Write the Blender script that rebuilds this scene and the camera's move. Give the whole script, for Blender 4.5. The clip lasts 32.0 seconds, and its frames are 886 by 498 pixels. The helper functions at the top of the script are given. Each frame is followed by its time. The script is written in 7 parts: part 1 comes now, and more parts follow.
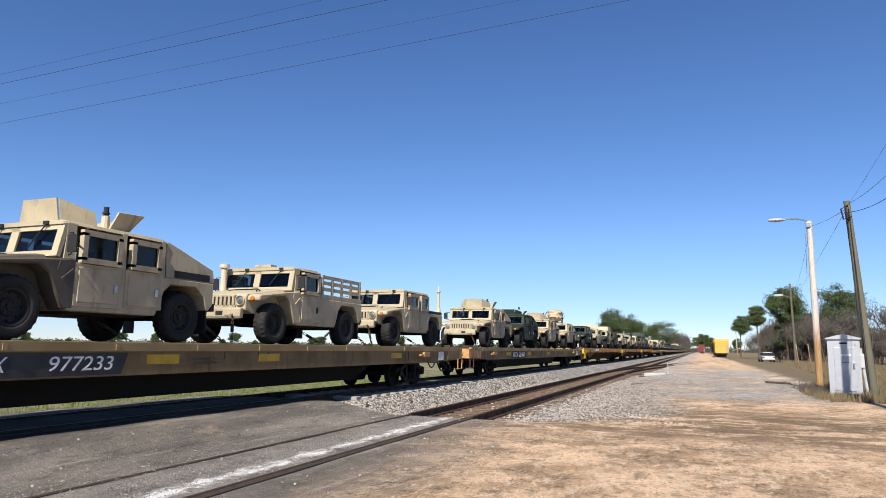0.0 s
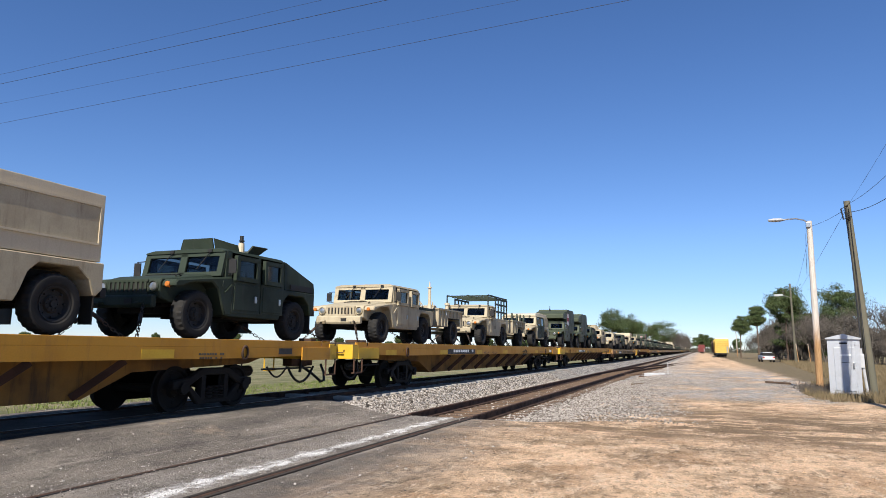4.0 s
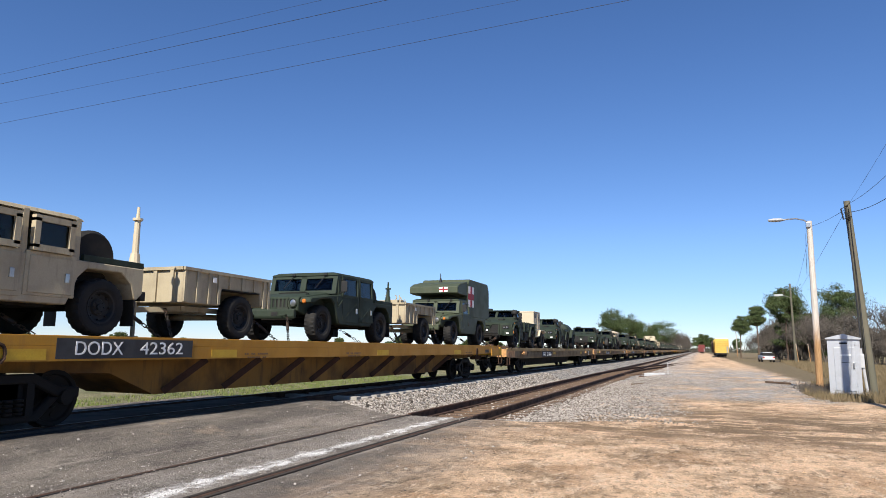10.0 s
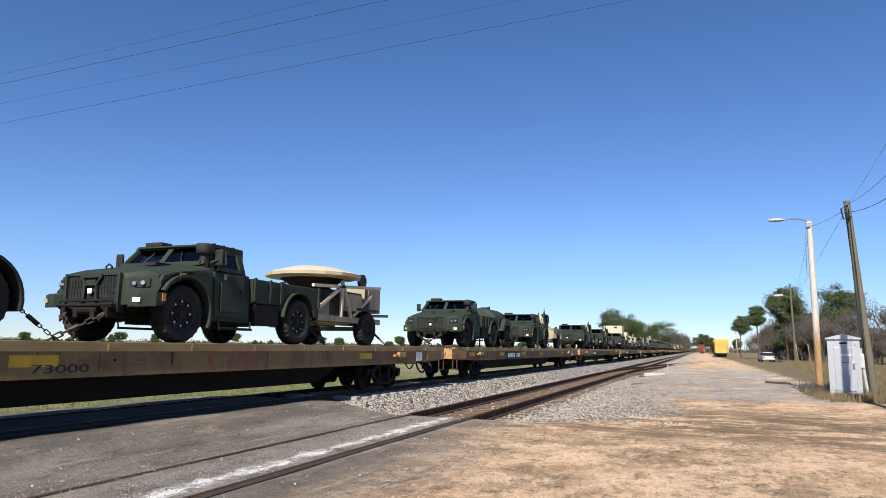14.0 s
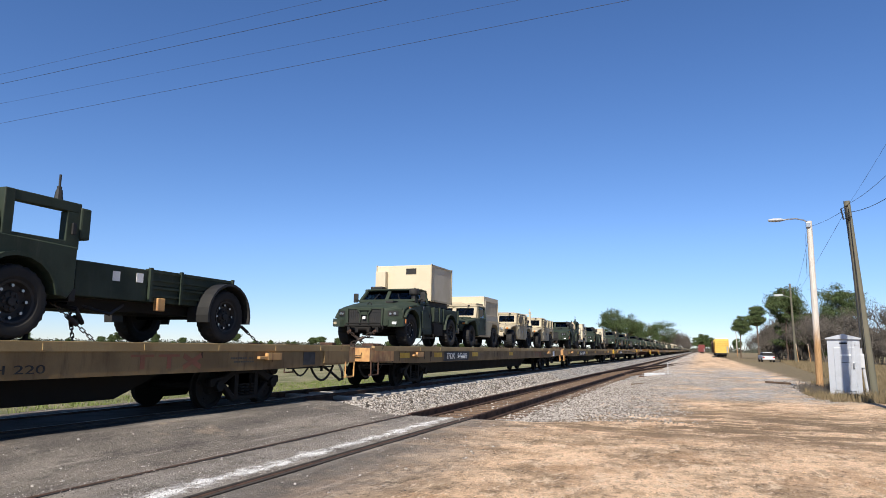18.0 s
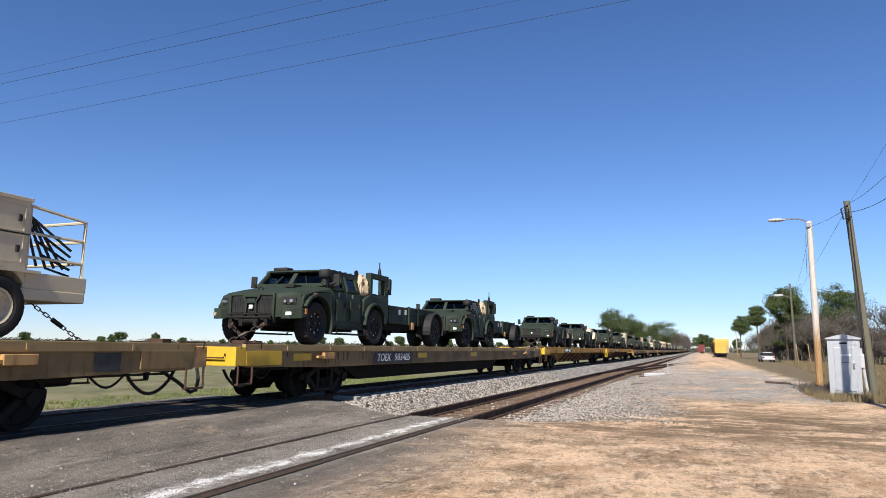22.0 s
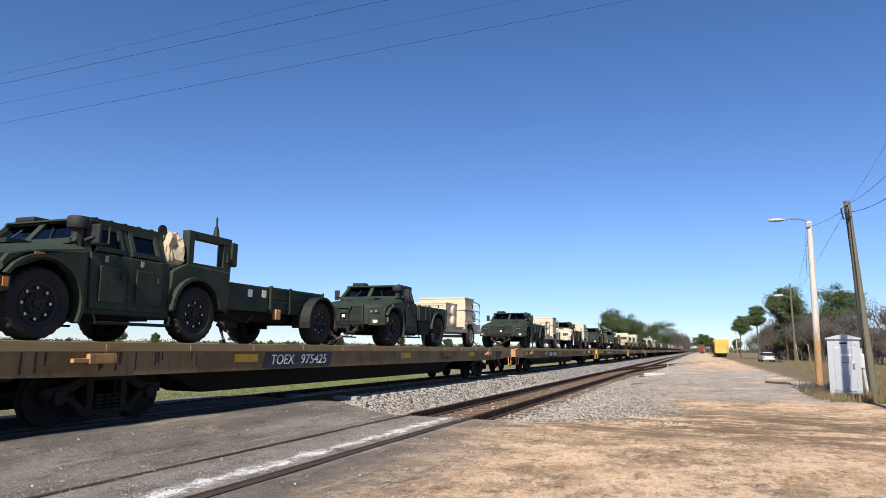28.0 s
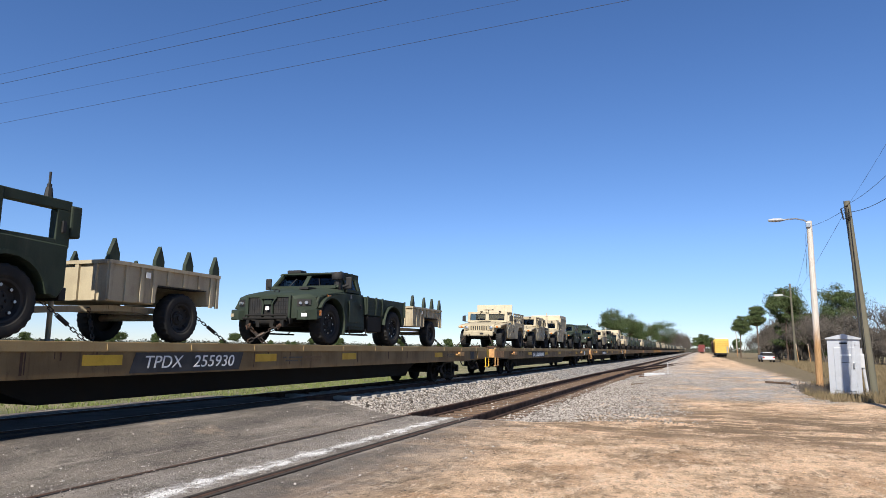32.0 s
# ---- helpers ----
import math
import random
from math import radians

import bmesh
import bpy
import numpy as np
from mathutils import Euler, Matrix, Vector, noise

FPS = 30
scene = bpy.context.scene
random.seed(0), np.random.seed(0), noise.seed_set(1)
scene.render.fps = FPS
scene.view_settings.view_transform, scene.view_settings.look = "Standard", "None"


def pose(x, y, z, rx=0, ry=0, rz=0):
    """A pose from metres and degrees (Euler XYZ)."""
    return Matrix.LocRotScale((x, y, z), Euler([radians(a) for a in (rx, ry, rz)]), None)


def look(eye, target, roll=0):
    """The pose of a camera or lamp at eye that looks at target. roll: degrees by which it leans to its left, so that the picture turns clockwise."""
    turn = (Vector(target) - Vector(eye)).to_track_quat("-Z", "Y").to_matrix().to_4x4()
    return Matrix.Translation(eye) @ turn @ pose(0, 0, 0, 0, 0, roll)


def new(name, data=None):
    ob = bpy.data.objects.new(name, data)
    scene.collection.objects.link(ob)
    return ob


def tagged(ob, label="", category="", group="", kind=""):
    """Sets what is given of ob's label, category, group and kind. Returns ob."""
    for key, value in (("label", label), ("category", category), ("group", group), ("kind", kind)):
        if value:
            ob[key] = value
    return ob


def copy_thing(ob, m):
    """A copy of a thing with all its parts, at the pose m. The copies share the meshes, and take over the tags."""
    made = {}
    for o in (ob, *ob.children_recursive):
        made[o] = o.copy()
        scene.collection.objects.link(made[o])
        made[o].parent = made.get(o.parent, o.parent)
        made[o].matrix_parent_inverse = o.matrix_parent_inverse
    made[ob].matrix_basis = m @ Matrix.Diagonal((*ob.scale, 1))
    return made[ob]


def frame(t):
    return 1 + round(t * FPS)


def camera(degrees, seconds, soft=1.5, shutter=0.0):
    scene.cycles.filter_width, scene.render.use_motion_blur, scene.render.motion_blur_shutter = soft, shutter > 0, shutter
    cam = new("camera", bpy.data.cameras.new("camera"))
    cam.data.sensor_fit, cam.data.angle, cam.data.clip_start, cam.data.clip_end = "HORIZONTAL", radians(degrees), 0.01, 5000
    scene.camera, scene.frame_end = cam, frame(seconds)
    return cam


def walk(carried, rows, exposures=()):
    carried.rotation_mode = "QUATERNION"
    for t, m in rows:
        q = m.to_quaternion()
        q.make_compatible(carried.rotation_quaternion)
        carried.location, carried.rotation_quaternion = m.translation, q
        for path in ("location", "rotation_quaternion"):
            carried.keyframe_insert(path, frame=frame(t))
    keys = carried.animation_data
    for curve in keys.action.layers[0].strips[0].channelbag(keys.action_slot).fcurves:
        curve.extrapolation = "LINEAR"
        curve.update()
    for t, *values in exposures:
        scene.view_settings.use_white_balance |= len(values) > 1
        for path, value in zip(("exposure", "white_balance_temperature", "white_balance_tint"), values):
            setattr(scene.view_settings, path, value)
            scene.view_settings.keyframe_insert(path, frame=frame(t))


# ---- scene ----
EYE = 1.54          # eye height over the dirt yard
TRACK = -9.978      # centre line of the main track
RAIL = EYE - 1.2565  # top of its rails
DECK = EYE + 0.0125  # top of the flat cars' decks
SIDING = -5.59      # centre line of the siding
SRAIL = 0.02
PITCH = 28.5        # length of a car over its couplers
LEAD = 25.156       # first coupling at the start

cam = camera(66.96, 32.0, soft=0.8)
view = look((0, 0, EYE), (-math.sin(0.3643) * math.cos(0.1456), math.cos(0.3643) * math.cos(0.1456), EYE + math.sin(0.1456)), math.degrees(0.0136))
walk(cam, [(0, view), (32, view)])

# ---- light ----
SUN_AZ, SUN_EL = radians(4), radians(42)
to_sun = Vector((math.sin(SUN_AZ) * math.cos(SUN_EL), -math.cos(SUN_AZ) * math.cos(SUN_EL), math.sin(SUN_EL)))
world = bpy.data.worlds.new("world")
scene.world = world
world.use_nodes = True
wn = world.node_tree.nodes
wn.clear()
sky = wn.new("ShaderNodeTexSky")
sky.sky_type, sky.sun_disc = "NISHITA", False
sky.sun_elevation, sky.sun_rotation = SUN_EL, math.pi - SUN_AZ
sky.air_density, sky.dust_density, sky.ozone_density, sky.altitude = 0.8, 0.0, 4.0, 60
wb = wn.new("ShaderNodeBackground")
wb.inputs[1].default_value = 0.105
wo = wn.new("ShaderNodeOutputWorld")
deep = wn.new("ShaderNodeHueSaturation")
deep.inputs["Saturation"].default_value = 1.13
tone = wn.new("ShaderNodeMix")
tone.data_type, tone.blend_type = "RGBA", "MULTIPLY"
tone.inputs[0].default_value, tone.inputs[7].default_value = 1.0, (1.01, 0.965, 1.07, 1)
world.node_tree.links.new(sky.outputs[0], deep.inputs["Color"])
world.node_tree.links.new(deep.outputs[0], tone.inputs[6])
# clear dry air: the sky stays blue down to the horizon
high = wn.new("ShaderNodeTexCoord")
rise = wn.new("ShaderNodeSeparateXYZ")
ease = wn.new("ShaderNodeMapRange")
ease.interpolation_type = "SMOOTHSTEP"
ease.inputs[1].default_value, ease.inputs[2].default_value = 0.0, 0.17
clear = wn.new("ShaderNodeMix")
clear.data_type = "RGBA"
clear.inputs[6].default_value, clear.inputs[7].default_value = (0.72, 0.78, 0.86, 1), (1, 1, 1, 1)
deepen = wn.new("ShaderNodeMix")
deepen.data_type, deepen.blend_type = "RGBA", "MULTIPLY"
deepen.inputs[0].default_value = 1.0
world.node_tree.links.new(high.outputs["Generated"], rise.inputs[0])
world.node_tree.links.new(rise.outputs[2], ease.inputs[0])
world.node_tree.links.new(ease.outputs[0], clear.inputs[0])
world.node_tree.links.new(tone.outputs[2], deepen.inputs[6])
world.node_tree.links.new(clear.outputs[2], deepen.inputs[7])
world.node_tree.links.new(deepen.outputs[2], wb.inputs[0])
world.node_tree.links.new(wb.outputs[0], wo.inputs[0])
sun = new("sun", bpy.data.lights.new("sun", "SUN"))
sun.data.energy, sun.data.angle, sun.data.color = 6.2, radians(0.5), (1.0, 0.95, 0.87)
sun.matrix_world = look(to_sun * 50, (0, 0, 0))
scene.view_settings.exposure = 0.35


# ---- materials ----
class Nodes:
    """A small way to write a node tree."""

    def __init__(self, name):
        self.mat = bpy.data.materials.new(name)
        self.mat.use_nodes = True
        self.t = self.mat.node_tree
        self.t.nodes.clear()
        self.out = self.t.nodes.new("ShaderNodeOutputMaterial")
        self.bsdf = self.t.nodes.new("ShaderNodeBsdfPrincipled")
        self.t.links.new(self.bsdf.outputs[0], self.out.inputs[0])
        self.coord = self.t.nodes.new("ShaderNodeTexCoord").outputs["Object"]

    def put(self, value, socket):
        if isinstance(value, bpy.types.NodeSocket):
            self.t.links.new(value, socket)
        else:
            socket.default_value = (*value, 1) if isinstance(value, tuple) and len(value) == 3 and socket.type == "RGBA" else value

    def noise(self, scale, detail=4.0, rough=0.55, coord=None, stretch=None):
        n = self.t.nodes.new("ShaderNodeTexNoise")
        n.inputs["Scale"].default_value, n.inputs["Detail"].default_value, n.inputs["Roughness"].default_value = scale, detail, rough
        src = coord or self.coord
        if stretch:
            m = self.t.nodes.new("ShaderNodeMapping")
            m.inputs["Scale"].default_value = stretch
            self.t.links.new(src, m.inputs[0])
            src = m.outputs[0]
        self.t.links.new(src, n.inputs["Vector"])
        return n.outputs[0]

    def voronoi(self, scale, what="Color"):
        n = self.t.nodes.new("ShaderNodeTexVoronoi")
        n.inputs["Scale"].default_value = scale
        self.t.links.new(self.coord, n.inputs["Vector"])
        return n.outputs[what]

    def ramp(self, value, lo, hi):
        n = self.t.nodes.new("ShaderNodeMapRange")
        n.interpolation_type = "SMOOTHSTEP"
        self.put(value, n.inputs[0])
        self.put(lo, n.inputs[1])
        self.put(hi, n.inputs[2])
        return n.outputs[0]

    def math(self, op, a, b=0.0):
        n = self.t.nodes.new("ShaderNodeMath")
        n.operation = op
        self.put(a, n.inputs[0])
        self.put(b, n.inputs[1])
        return n.outputs[0]

    def mix(self, f, a, b, how="MIX"):
        n = self.t.nodes.new("ShaderNodeMix")
        n.data_type, n.blend_type = "RGBA", how
        self.put(f, n.inputs[0])
        self.put(a, n.inputs[6])
        self.put(b, n.inputs[7])
        return n.outputs[2]

    def split(self):
        n = self.t.nodes.new("ShaderNodeSeparateXYZ")
        self.t.links.new(self.coord, n.inputs[0])
        return n.outputs

    def random(self, island=False):
        if island:
            return self.t.nodes.new("ShaderNodeNewGeometry").outputs["Random Per Island"]
        return self.t.nodes.new("ShaderNodeObjectInfo").outputs["Random"]

    def bump(self, height, strength=0.2, distance=0.01):
        n = self.t.nodes.new("ShaderNodeBump")
        n.inputs["Strength"].default_value, n.inputs["Distance"].default_value = strength, distance
        self.put(height, n.inputs["Height"])
        self.t.links.new(n.outputs[0], self.bsdf.inputs["Normal"])

    def done(self, colour, rough=0.6, metal=0.0, spec=0.5):
        self.put(colour, self.bsdf.inputs["Base Color"])
        self.put(rough, self.bsdf.inputs["Roughness"])
        self.bsdf.inputs["Metallic"].default_value = metal
        self.bsdf.inputs["Specular IOR Level"].default_value = spec
        return self.mat


def surface(name, base, second=None, rough=0.6, metal=0.0, scale=3.0, amount=0.6, grain=40.0, bump=0.15, streak=None, vary=0.25, spec=0.4, island=False, soot=0.75):
    """Paint, metal or rubber: two colours in patches, a fine grain, streaks of dirt, and a little change from piece to piece."""
    n = Nodes(name)
    second = second or tuple(c * 0.7 for c in base)
    big = n.ramp(n.noise(scale), 0.42, 0.66)
    col = n.mix(n.math("MULTIPLY", big, amount), base, second)
    fine = n.noise(grain, 3)
    col = n.mix(0.5, col, n.mix(fine, (0.72, 0.72, 0.72), (1.25, 1.25, 1.25)), "MULTIPLY")
    if streak:
        s = n.ramp(n.noise(2.2, 6, 0.68, stretch=(1.6, 3.4, 0.45)), 0.50, 0.74)
        col = n.mix(n.math("MULTIPLY", s, soot), col, streak)
    r = n.random(island)
    col = n.mix(vary, col, n.mix(r, (0.62, 0.62, 0.62), (1.35, 1.35, 1.35)), "MULTIPLY")
    n.bump(fine, bump, 0.004)
    return n.done(col, n.math("ADD", n.math("MULTIPLY", big, 0.12), rough - 0.06), metal, spec)


TAN = surface("tan_paint", (0.405, 0.342, 0.228), (0.32, 0.265, 0.178), 0.72, scale=1.8, amount=0.7, streak=(0.20, 0.155, 0.105), vary=0.16, spec=0.25)
TAN_PALE = surface("pale_tan_paint", (0.52, 0.44, 0.305), (0.45, 0.37, 0.25), 0.6, scale=1.2, amount=0.4, streak=(0.45, 0.37, 0.26), vary=0.08, spec=0.3)
GREEN = surface("green_paint", (0.027, 0.037, 0.024), (0.019, 0.027, 0.018), 0.66, scale=1.6, amount=0.6, streak=(0.046, 0.048, 0.036), vary=0.1, spec=0.22)
GREEN_LIGHT = surface("olive_green_paint", (0.055, 0.066, 0.036), (0.042, 0.052, 0.030), 0.6, scale=1.4, amount=0.5, streak=(0.075, 0.076, 0.052), vary=0.1, spec=0.35)
CANVAS = surface("olive_canvas", (0.085, 0.095, 0.055), (0.07, 0.078, 0.046), 0.85, scale=2.5, amount=0.5, grain=120, vary=0.1, spec=0.2)
TARP = surface("tan_tarp", (0.46, 0.36, 0.24), (0.36, 0.28, 0.18), 0.85, scale=3, grain=60, bump=0.5, vary=0.1, spec=0.2)
BROWN = surface("brown_paint", (0.09, 0.075, 0.055), (0.06, 0.05, 0.04), 0.7, vary=0.1)
RUBBER = surface("tyre_rubber", (0.016, 0.0155, 0.015), (0.036, 0.032, 0.027), 0.85, scale=4, amount=0.6, grain=60, bump=0.4, vary=0.1, spec=0.25)
BLACK = surface("black_steel", (0.011, 0.0105, 0.010), (0.026, 0.022, 0.018), 0.7, scale=4, vary=0.1)
UNDER = surface("underbody_steel", (0.011, 0.010, 0.009), (0.022, 0.018, 0.014), 0.8, scale=3, vary=0.1, spec=0.2)
CHAIN = surface("chain_steel", (0.05, 0.042, 0.035), (0.12, 0.06, 0.03), 0.6, 0.6, scale=9, vary=0.2)
CHROME = surface("bare_steel", (0.45, 0.45, 0.44), (0.3, 0.3, 0.3), 0.35, 0.9, vary=0.1)
AMBER = surface("amber_lens", (0.50, 0.17, 0.03), (0.40, 0.12, 0.025), 0.25, vary=0.05)
FADED_RED = surface("faded_red_paint", (0.26, 0.09, 0.045), (0.22, 0.10, 0.05), 0.75, vary=0.1)
RED = surface("red_paint", (0.30, 0.02, 0.03), (0.22, 0.02, 0.025), 0.6, vary=0.05)
REDLENS = surface("red_lens", (0.35, 0.015, 0.012), (0.25, 0.01, 0.01), 0.25, vary=0.05)
WHITE = surface("white_paint", (0.78, 0.77, 0.73), (0.65, 0.63, 0.58), 0.6, vary=0.05)
DARKPANEL = surface("stencil_panel", (0.045, 0.042, 0.04), (0.03, 0.028, 0.027), 0.7, vary=0.15)
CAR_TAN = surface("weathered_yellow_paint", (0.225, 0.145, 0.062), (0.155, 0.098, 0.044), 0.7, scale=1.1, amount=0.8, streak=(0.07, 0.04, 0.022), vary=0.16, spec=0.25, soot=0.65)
# top side sill of the tan cars, paler than the web below
PALE_YELLOW = surface("pale_yellow_paint", (0.31, 0.215, 0.095), (0.24, 0.155, 0.066), 0.7, scale=0.8, amount=0.8, streak=(0.26, 0.15, 0.06), vary=0.16, spec=0.3, soot=0.5)
FADED_INK = surface("faded_stencil_ink", (0.15, 0.085, 0.042), (0.22, 0.13, 0.06), 0.75, scale=6, vary=0.1)
CAR_YELLOW = surface("yellow_paint", (0.48, 0.225, 0.018), (0.37, 0.165, 0.018), 0.6, scale=1.1, amount=0.6, streak=(0.28, 0.13, 0.03), vary=0.10, spec=0.35, soot=0.4)
# centre sill of the yellow cars, browner than their sides
SILL_BROWN = surface("brownish_yellow_paint", (0.26, 0.13, 0.03), (0.10, 0.055, 0.025), 0.8, scale=0.9, amount=0.9, streak=(0.06, 0.04, 0.025), vary=0.1, spec=0.2)
# bearers below the deck: their shade is put into this dark colour
BEARER = surface("shaded_bearer_paint", (0.065, 0.030, 0.018), (0.04, 0.022, 0.015), 0.85, vary=0.1, spec=0.2)
BRIGHT_YELLOW = surface("bright_yellow_patch", (0.62, 0.37, 0.025), (0.50, 0.28, 0.025), 0.6, scale=3, vary=0.1)
ORANGE = surface("orange_end_paint", (0.50, 0.28, 0.10), (0.30, 0.135, 0.06), 0.65, scale=2.5, amount=0.8, streak=(0.16, 0.08, 0.04), vary=0.25)
RUST = surface("rusty_steel", (0.085, 0.048, 0.032), (0.045, 0.030, 0.023), 0.85, 0.2, scale=5, amount=0.8, vary=0.2, spec=0.2)
RAILHEAD = surface("polished_rail", (0.17, 0.155, 0.14), (0.09, 0.075, 0.065), 0.55, 0.6, scale=2, vary=0.0)
TIE_GREY = surface("weathered_tie", (0.33, 0.31, 0.285), (0.22, 0.20, 0.175), 0.9, scale=4, vary=0.35, island=True, spec=0.2)
PLANK = surface("deck_planks", (0.055, 0.045, 0.036), (0.032, 0.028, 0.024), 0.9, scale=3, vary=0.3, spec=0.2)


def glass_material(name, tint):
    n = Nodes(name)
    n.bsdf.inputs["Transmission Weight"].default_value = 1.0
    n.bsdf.inputs["IOR"].default_value = 1.35
    return n.done(tint, 0.03)


GLASS = glass_material("window_glass", (0.16, 0.18, 0.18))
LENS = glass_material("headlight_glass", (0.9, 0.9, 0.88))


# ---- mesh helpers ----
def box(bm, x0, x1, y0, y1, z0, z1, bevel=0.0):
    r = bmesh.ops.create_cube(bm, size=1.0, matrix=Matrix.Translation(((x0 + x1) / 2, (y0 + y1) / 2, (z0 + z1) / 2)) @ Matrix.Diagonal((abs(x1 - x0), abs(y1 - y0), abs(z1 - z0), 1)))
    if bevel:
        bmesh.ops.bevel(bm, geom=list({e for v in r["verts"] for e in v.link_edges}), offset=bevel, segments=2, affect="EDGES", profile=0.6)
    return bm


def bar(bm, a, b, w, h=None):
    """A square bar from a to b."""
    a, b = Vector(a), Vector(b)
    d = b - a
    m = Matrix.Translation((a + b) / 2) @ d.to_track_quat("Z", "Y").to_matrix().to_4x4() @ Matrix.Diagonal((w, h or w, d.length, 1))
    bmesh.ops.create_cube(bm, size=1.0, matrix=m)
    return bm


def rod(bm, a, b, r, r2=None, seg=8):
    a, b = Vector(a), Vector(b)
    d = b - a
    m = Matrix.Translation((a + b) / 2) @ d.to_track_quat("Z", "Y").to_matrix().to_4x4()
    bmesh.ops.create_cone(bm, cap_ends=True, segments=seg, radius1=r, radius2=r if r2 is None else r2, depth=d.length, matrix=m)
    return bm


def pipe(bm, points, r, seg=6):
    """A tube swept along a line of points, in one piece."""
    pts = [Vector(p) for p in points]
    rings = []
    up = Vector((0.31, 0.22, 0.92))
    for i, p in enumerate(pts):
        d = (pts[min(i + 1, len(pts) - 1)] - pts[max(i - 1, 0)]).normalized()
        u = d.cross(up)
        u = (u if u.length > 0.05 else d.cross(Vector((1, 0, 0)))).normalized()
        v = d.cross(u)
        rings.append([bm.verts.new(p + r * (u * math.cos(2 * math.pi * k / seg) + v * math.sin(2 * math.pi * k / seg))) for k in range(seg)])
    for a, b in zip(rings, rings[1:]):
        for k in range(seg):
            bm.faces.new((a[k], a[(k + 1) % seg], b[(k + 1) % seg], b[k]))
    bm.faces.new(rings[0][::-1]), bm.faces.new(rings[-1])
    return bm


def prism(bm, outline, x0, x1, bevel=0.0, inset=0.0):
    """An outline in y, z drawn out from x0 to x1; inset narrows the upper points towards the middle."""
    zs = [p[1] for p in outline]
    lo, hi = min(zs), max(zs)

    def at(p, x):
        k = (p[1] - lo) / max(hi - lo, 1e-6) * inset
        return (x - math.copysign(k, x), p[0], p[1])

    a = [bm.verts.new(at(p, x0)) for p in outline]
    b = [bm.verts.new(at(p, x1)) for p in outline]
    faces = [bm.faces.new(a), bm.faces.new(b[::-1])]
    n = len(a)
    for i in range(n):
        faces.append(bm.faces.new((a[i], b[i], b[(i + 1) % n], a[(i + 1) % n])))
    bmesh.ops.recalc_face_normals(bm, faces=faces)
    if bevel:
        sharp = [e for f in faces for e in f.edges if e.is_manifold and e.calc_face_angle(0) > 0.6]
        bmesh.ops.bevel(bm, geom=list(set(sharp)), offset=bevel, segments=1, affect="EDGES")
    return bm


def loft(bm, sections):
    """A skin over half sections (y, [(x, z), ...]) that are mirrored about x = 0 and closed below."""
    rings = []
    for y, pts in sections:
        whole = [(-x, z) for x, z in pts[::-1] if x > 0] + list(pts)
        rings.append([bm.verts.new((x, y, z)) for x, z in whole])
    n = len(rings[0])
    faces = [bm.faces.new(rings[0]), bm.faces.new(rings[-1][::-1])]
    for p, q in zip(rings, rings[1:]):
        faces += [bm.faces.new((p[i], p[(i + 1) % n], q[(i + 1) % n], q[i])) for i in range(n)]
    bmesh.ops.recalc_face_normals(bm, faces=faces)
    return bm


def plate(bm, corners, thick):
    """A flat plate over four corners, thick along its normal."""
    c = [Vector(p) for p in corners]
    n = (c[1] - c[0]).cross(c[-1] - c[0]).normalized() * thick
    a, b = [bm.verts.new(p) for p in c], [bm.verts.new(p + n) for p in c]
    k = len(c)
    faces = [bm.faces.new(a), bm.faces.new(b[::-1])] + [bm.faces.new((a[i], b[i], b[(i + 1) % k], a[(i + 1) % k])) for i in range(k)]
    bmesh.ops.recalc_face_normals(bm, faces=faces)
    return bm


def arch(y, z, r, a0, a1, n=9):
    return [(y + r * math.cos(radians(a0 + (a1 - a0) * i / (n - 1))), z + r * math.sin(radians(a0 + (a1 - a0) * i / (n - 1)))) for i in range(n)]


def lathe(bm, profile, seg, axis="x", origin=(0, 0, 0)):
    """A ring of (along, radius) points turned about an axis."""
    rings = []
    for u, r in profile:
        ring = []
        for i in range(seg):
            a = 2 * math.pi * i / seg
            c, s = r * math.cos(a), r * math.sin(a)
            p = {"x": (u, c, s), "y": (c, u, s), "z": (c, s, u)}[axis]
            ring.append(bm.verts.new(Vector(p) + Vector(origin)))
        rings.append(ring)
    faces = []
    for p, q in zip(rings, rings[1:]):
        for i in range(seg):
            faces.append(bm.faces.new((p[i], p[(i + 1) % seg], q[(i + 1) % seg], q[i])))
    faces += [bm.faces.new(rings[0]), bm.faces.new(rings[-1][::-1])]
    bmesh.ops.recalc_face_normals(bm, faces=faces)
    return bm


def part(name, bm, material, parent=None, label="", smooth=0.0):
    """Links a bmesh as one mesh object, under a thing or a part."""
    me = bpy.data.meshes.new(name)
    bm.to_mesh(me)
    bm.free()
    me.materials.append(material)
    if smooth:
        me.shade_smooth()
        me.set_sharp_from_angle(angle=radians(smooth))
    ob = new(name, me)
    if parent:
        ob.parent = parent
    if label:
        ob["label"] = label
    return ob


def B():
    return bmesh.new()


def put(ob, x=0, y=0, z=0, rx=0, ry=0, rz=0):
    ob.matrix_basis = pose(x, y, z, rx, ry, rz)
    return ob


def twin(ob, x, y, z, rz=0):
    """Another part on the same mesh, with its own parts."""
    return copy_thing(ob, pose(x, y, z, 0, 0, rz))


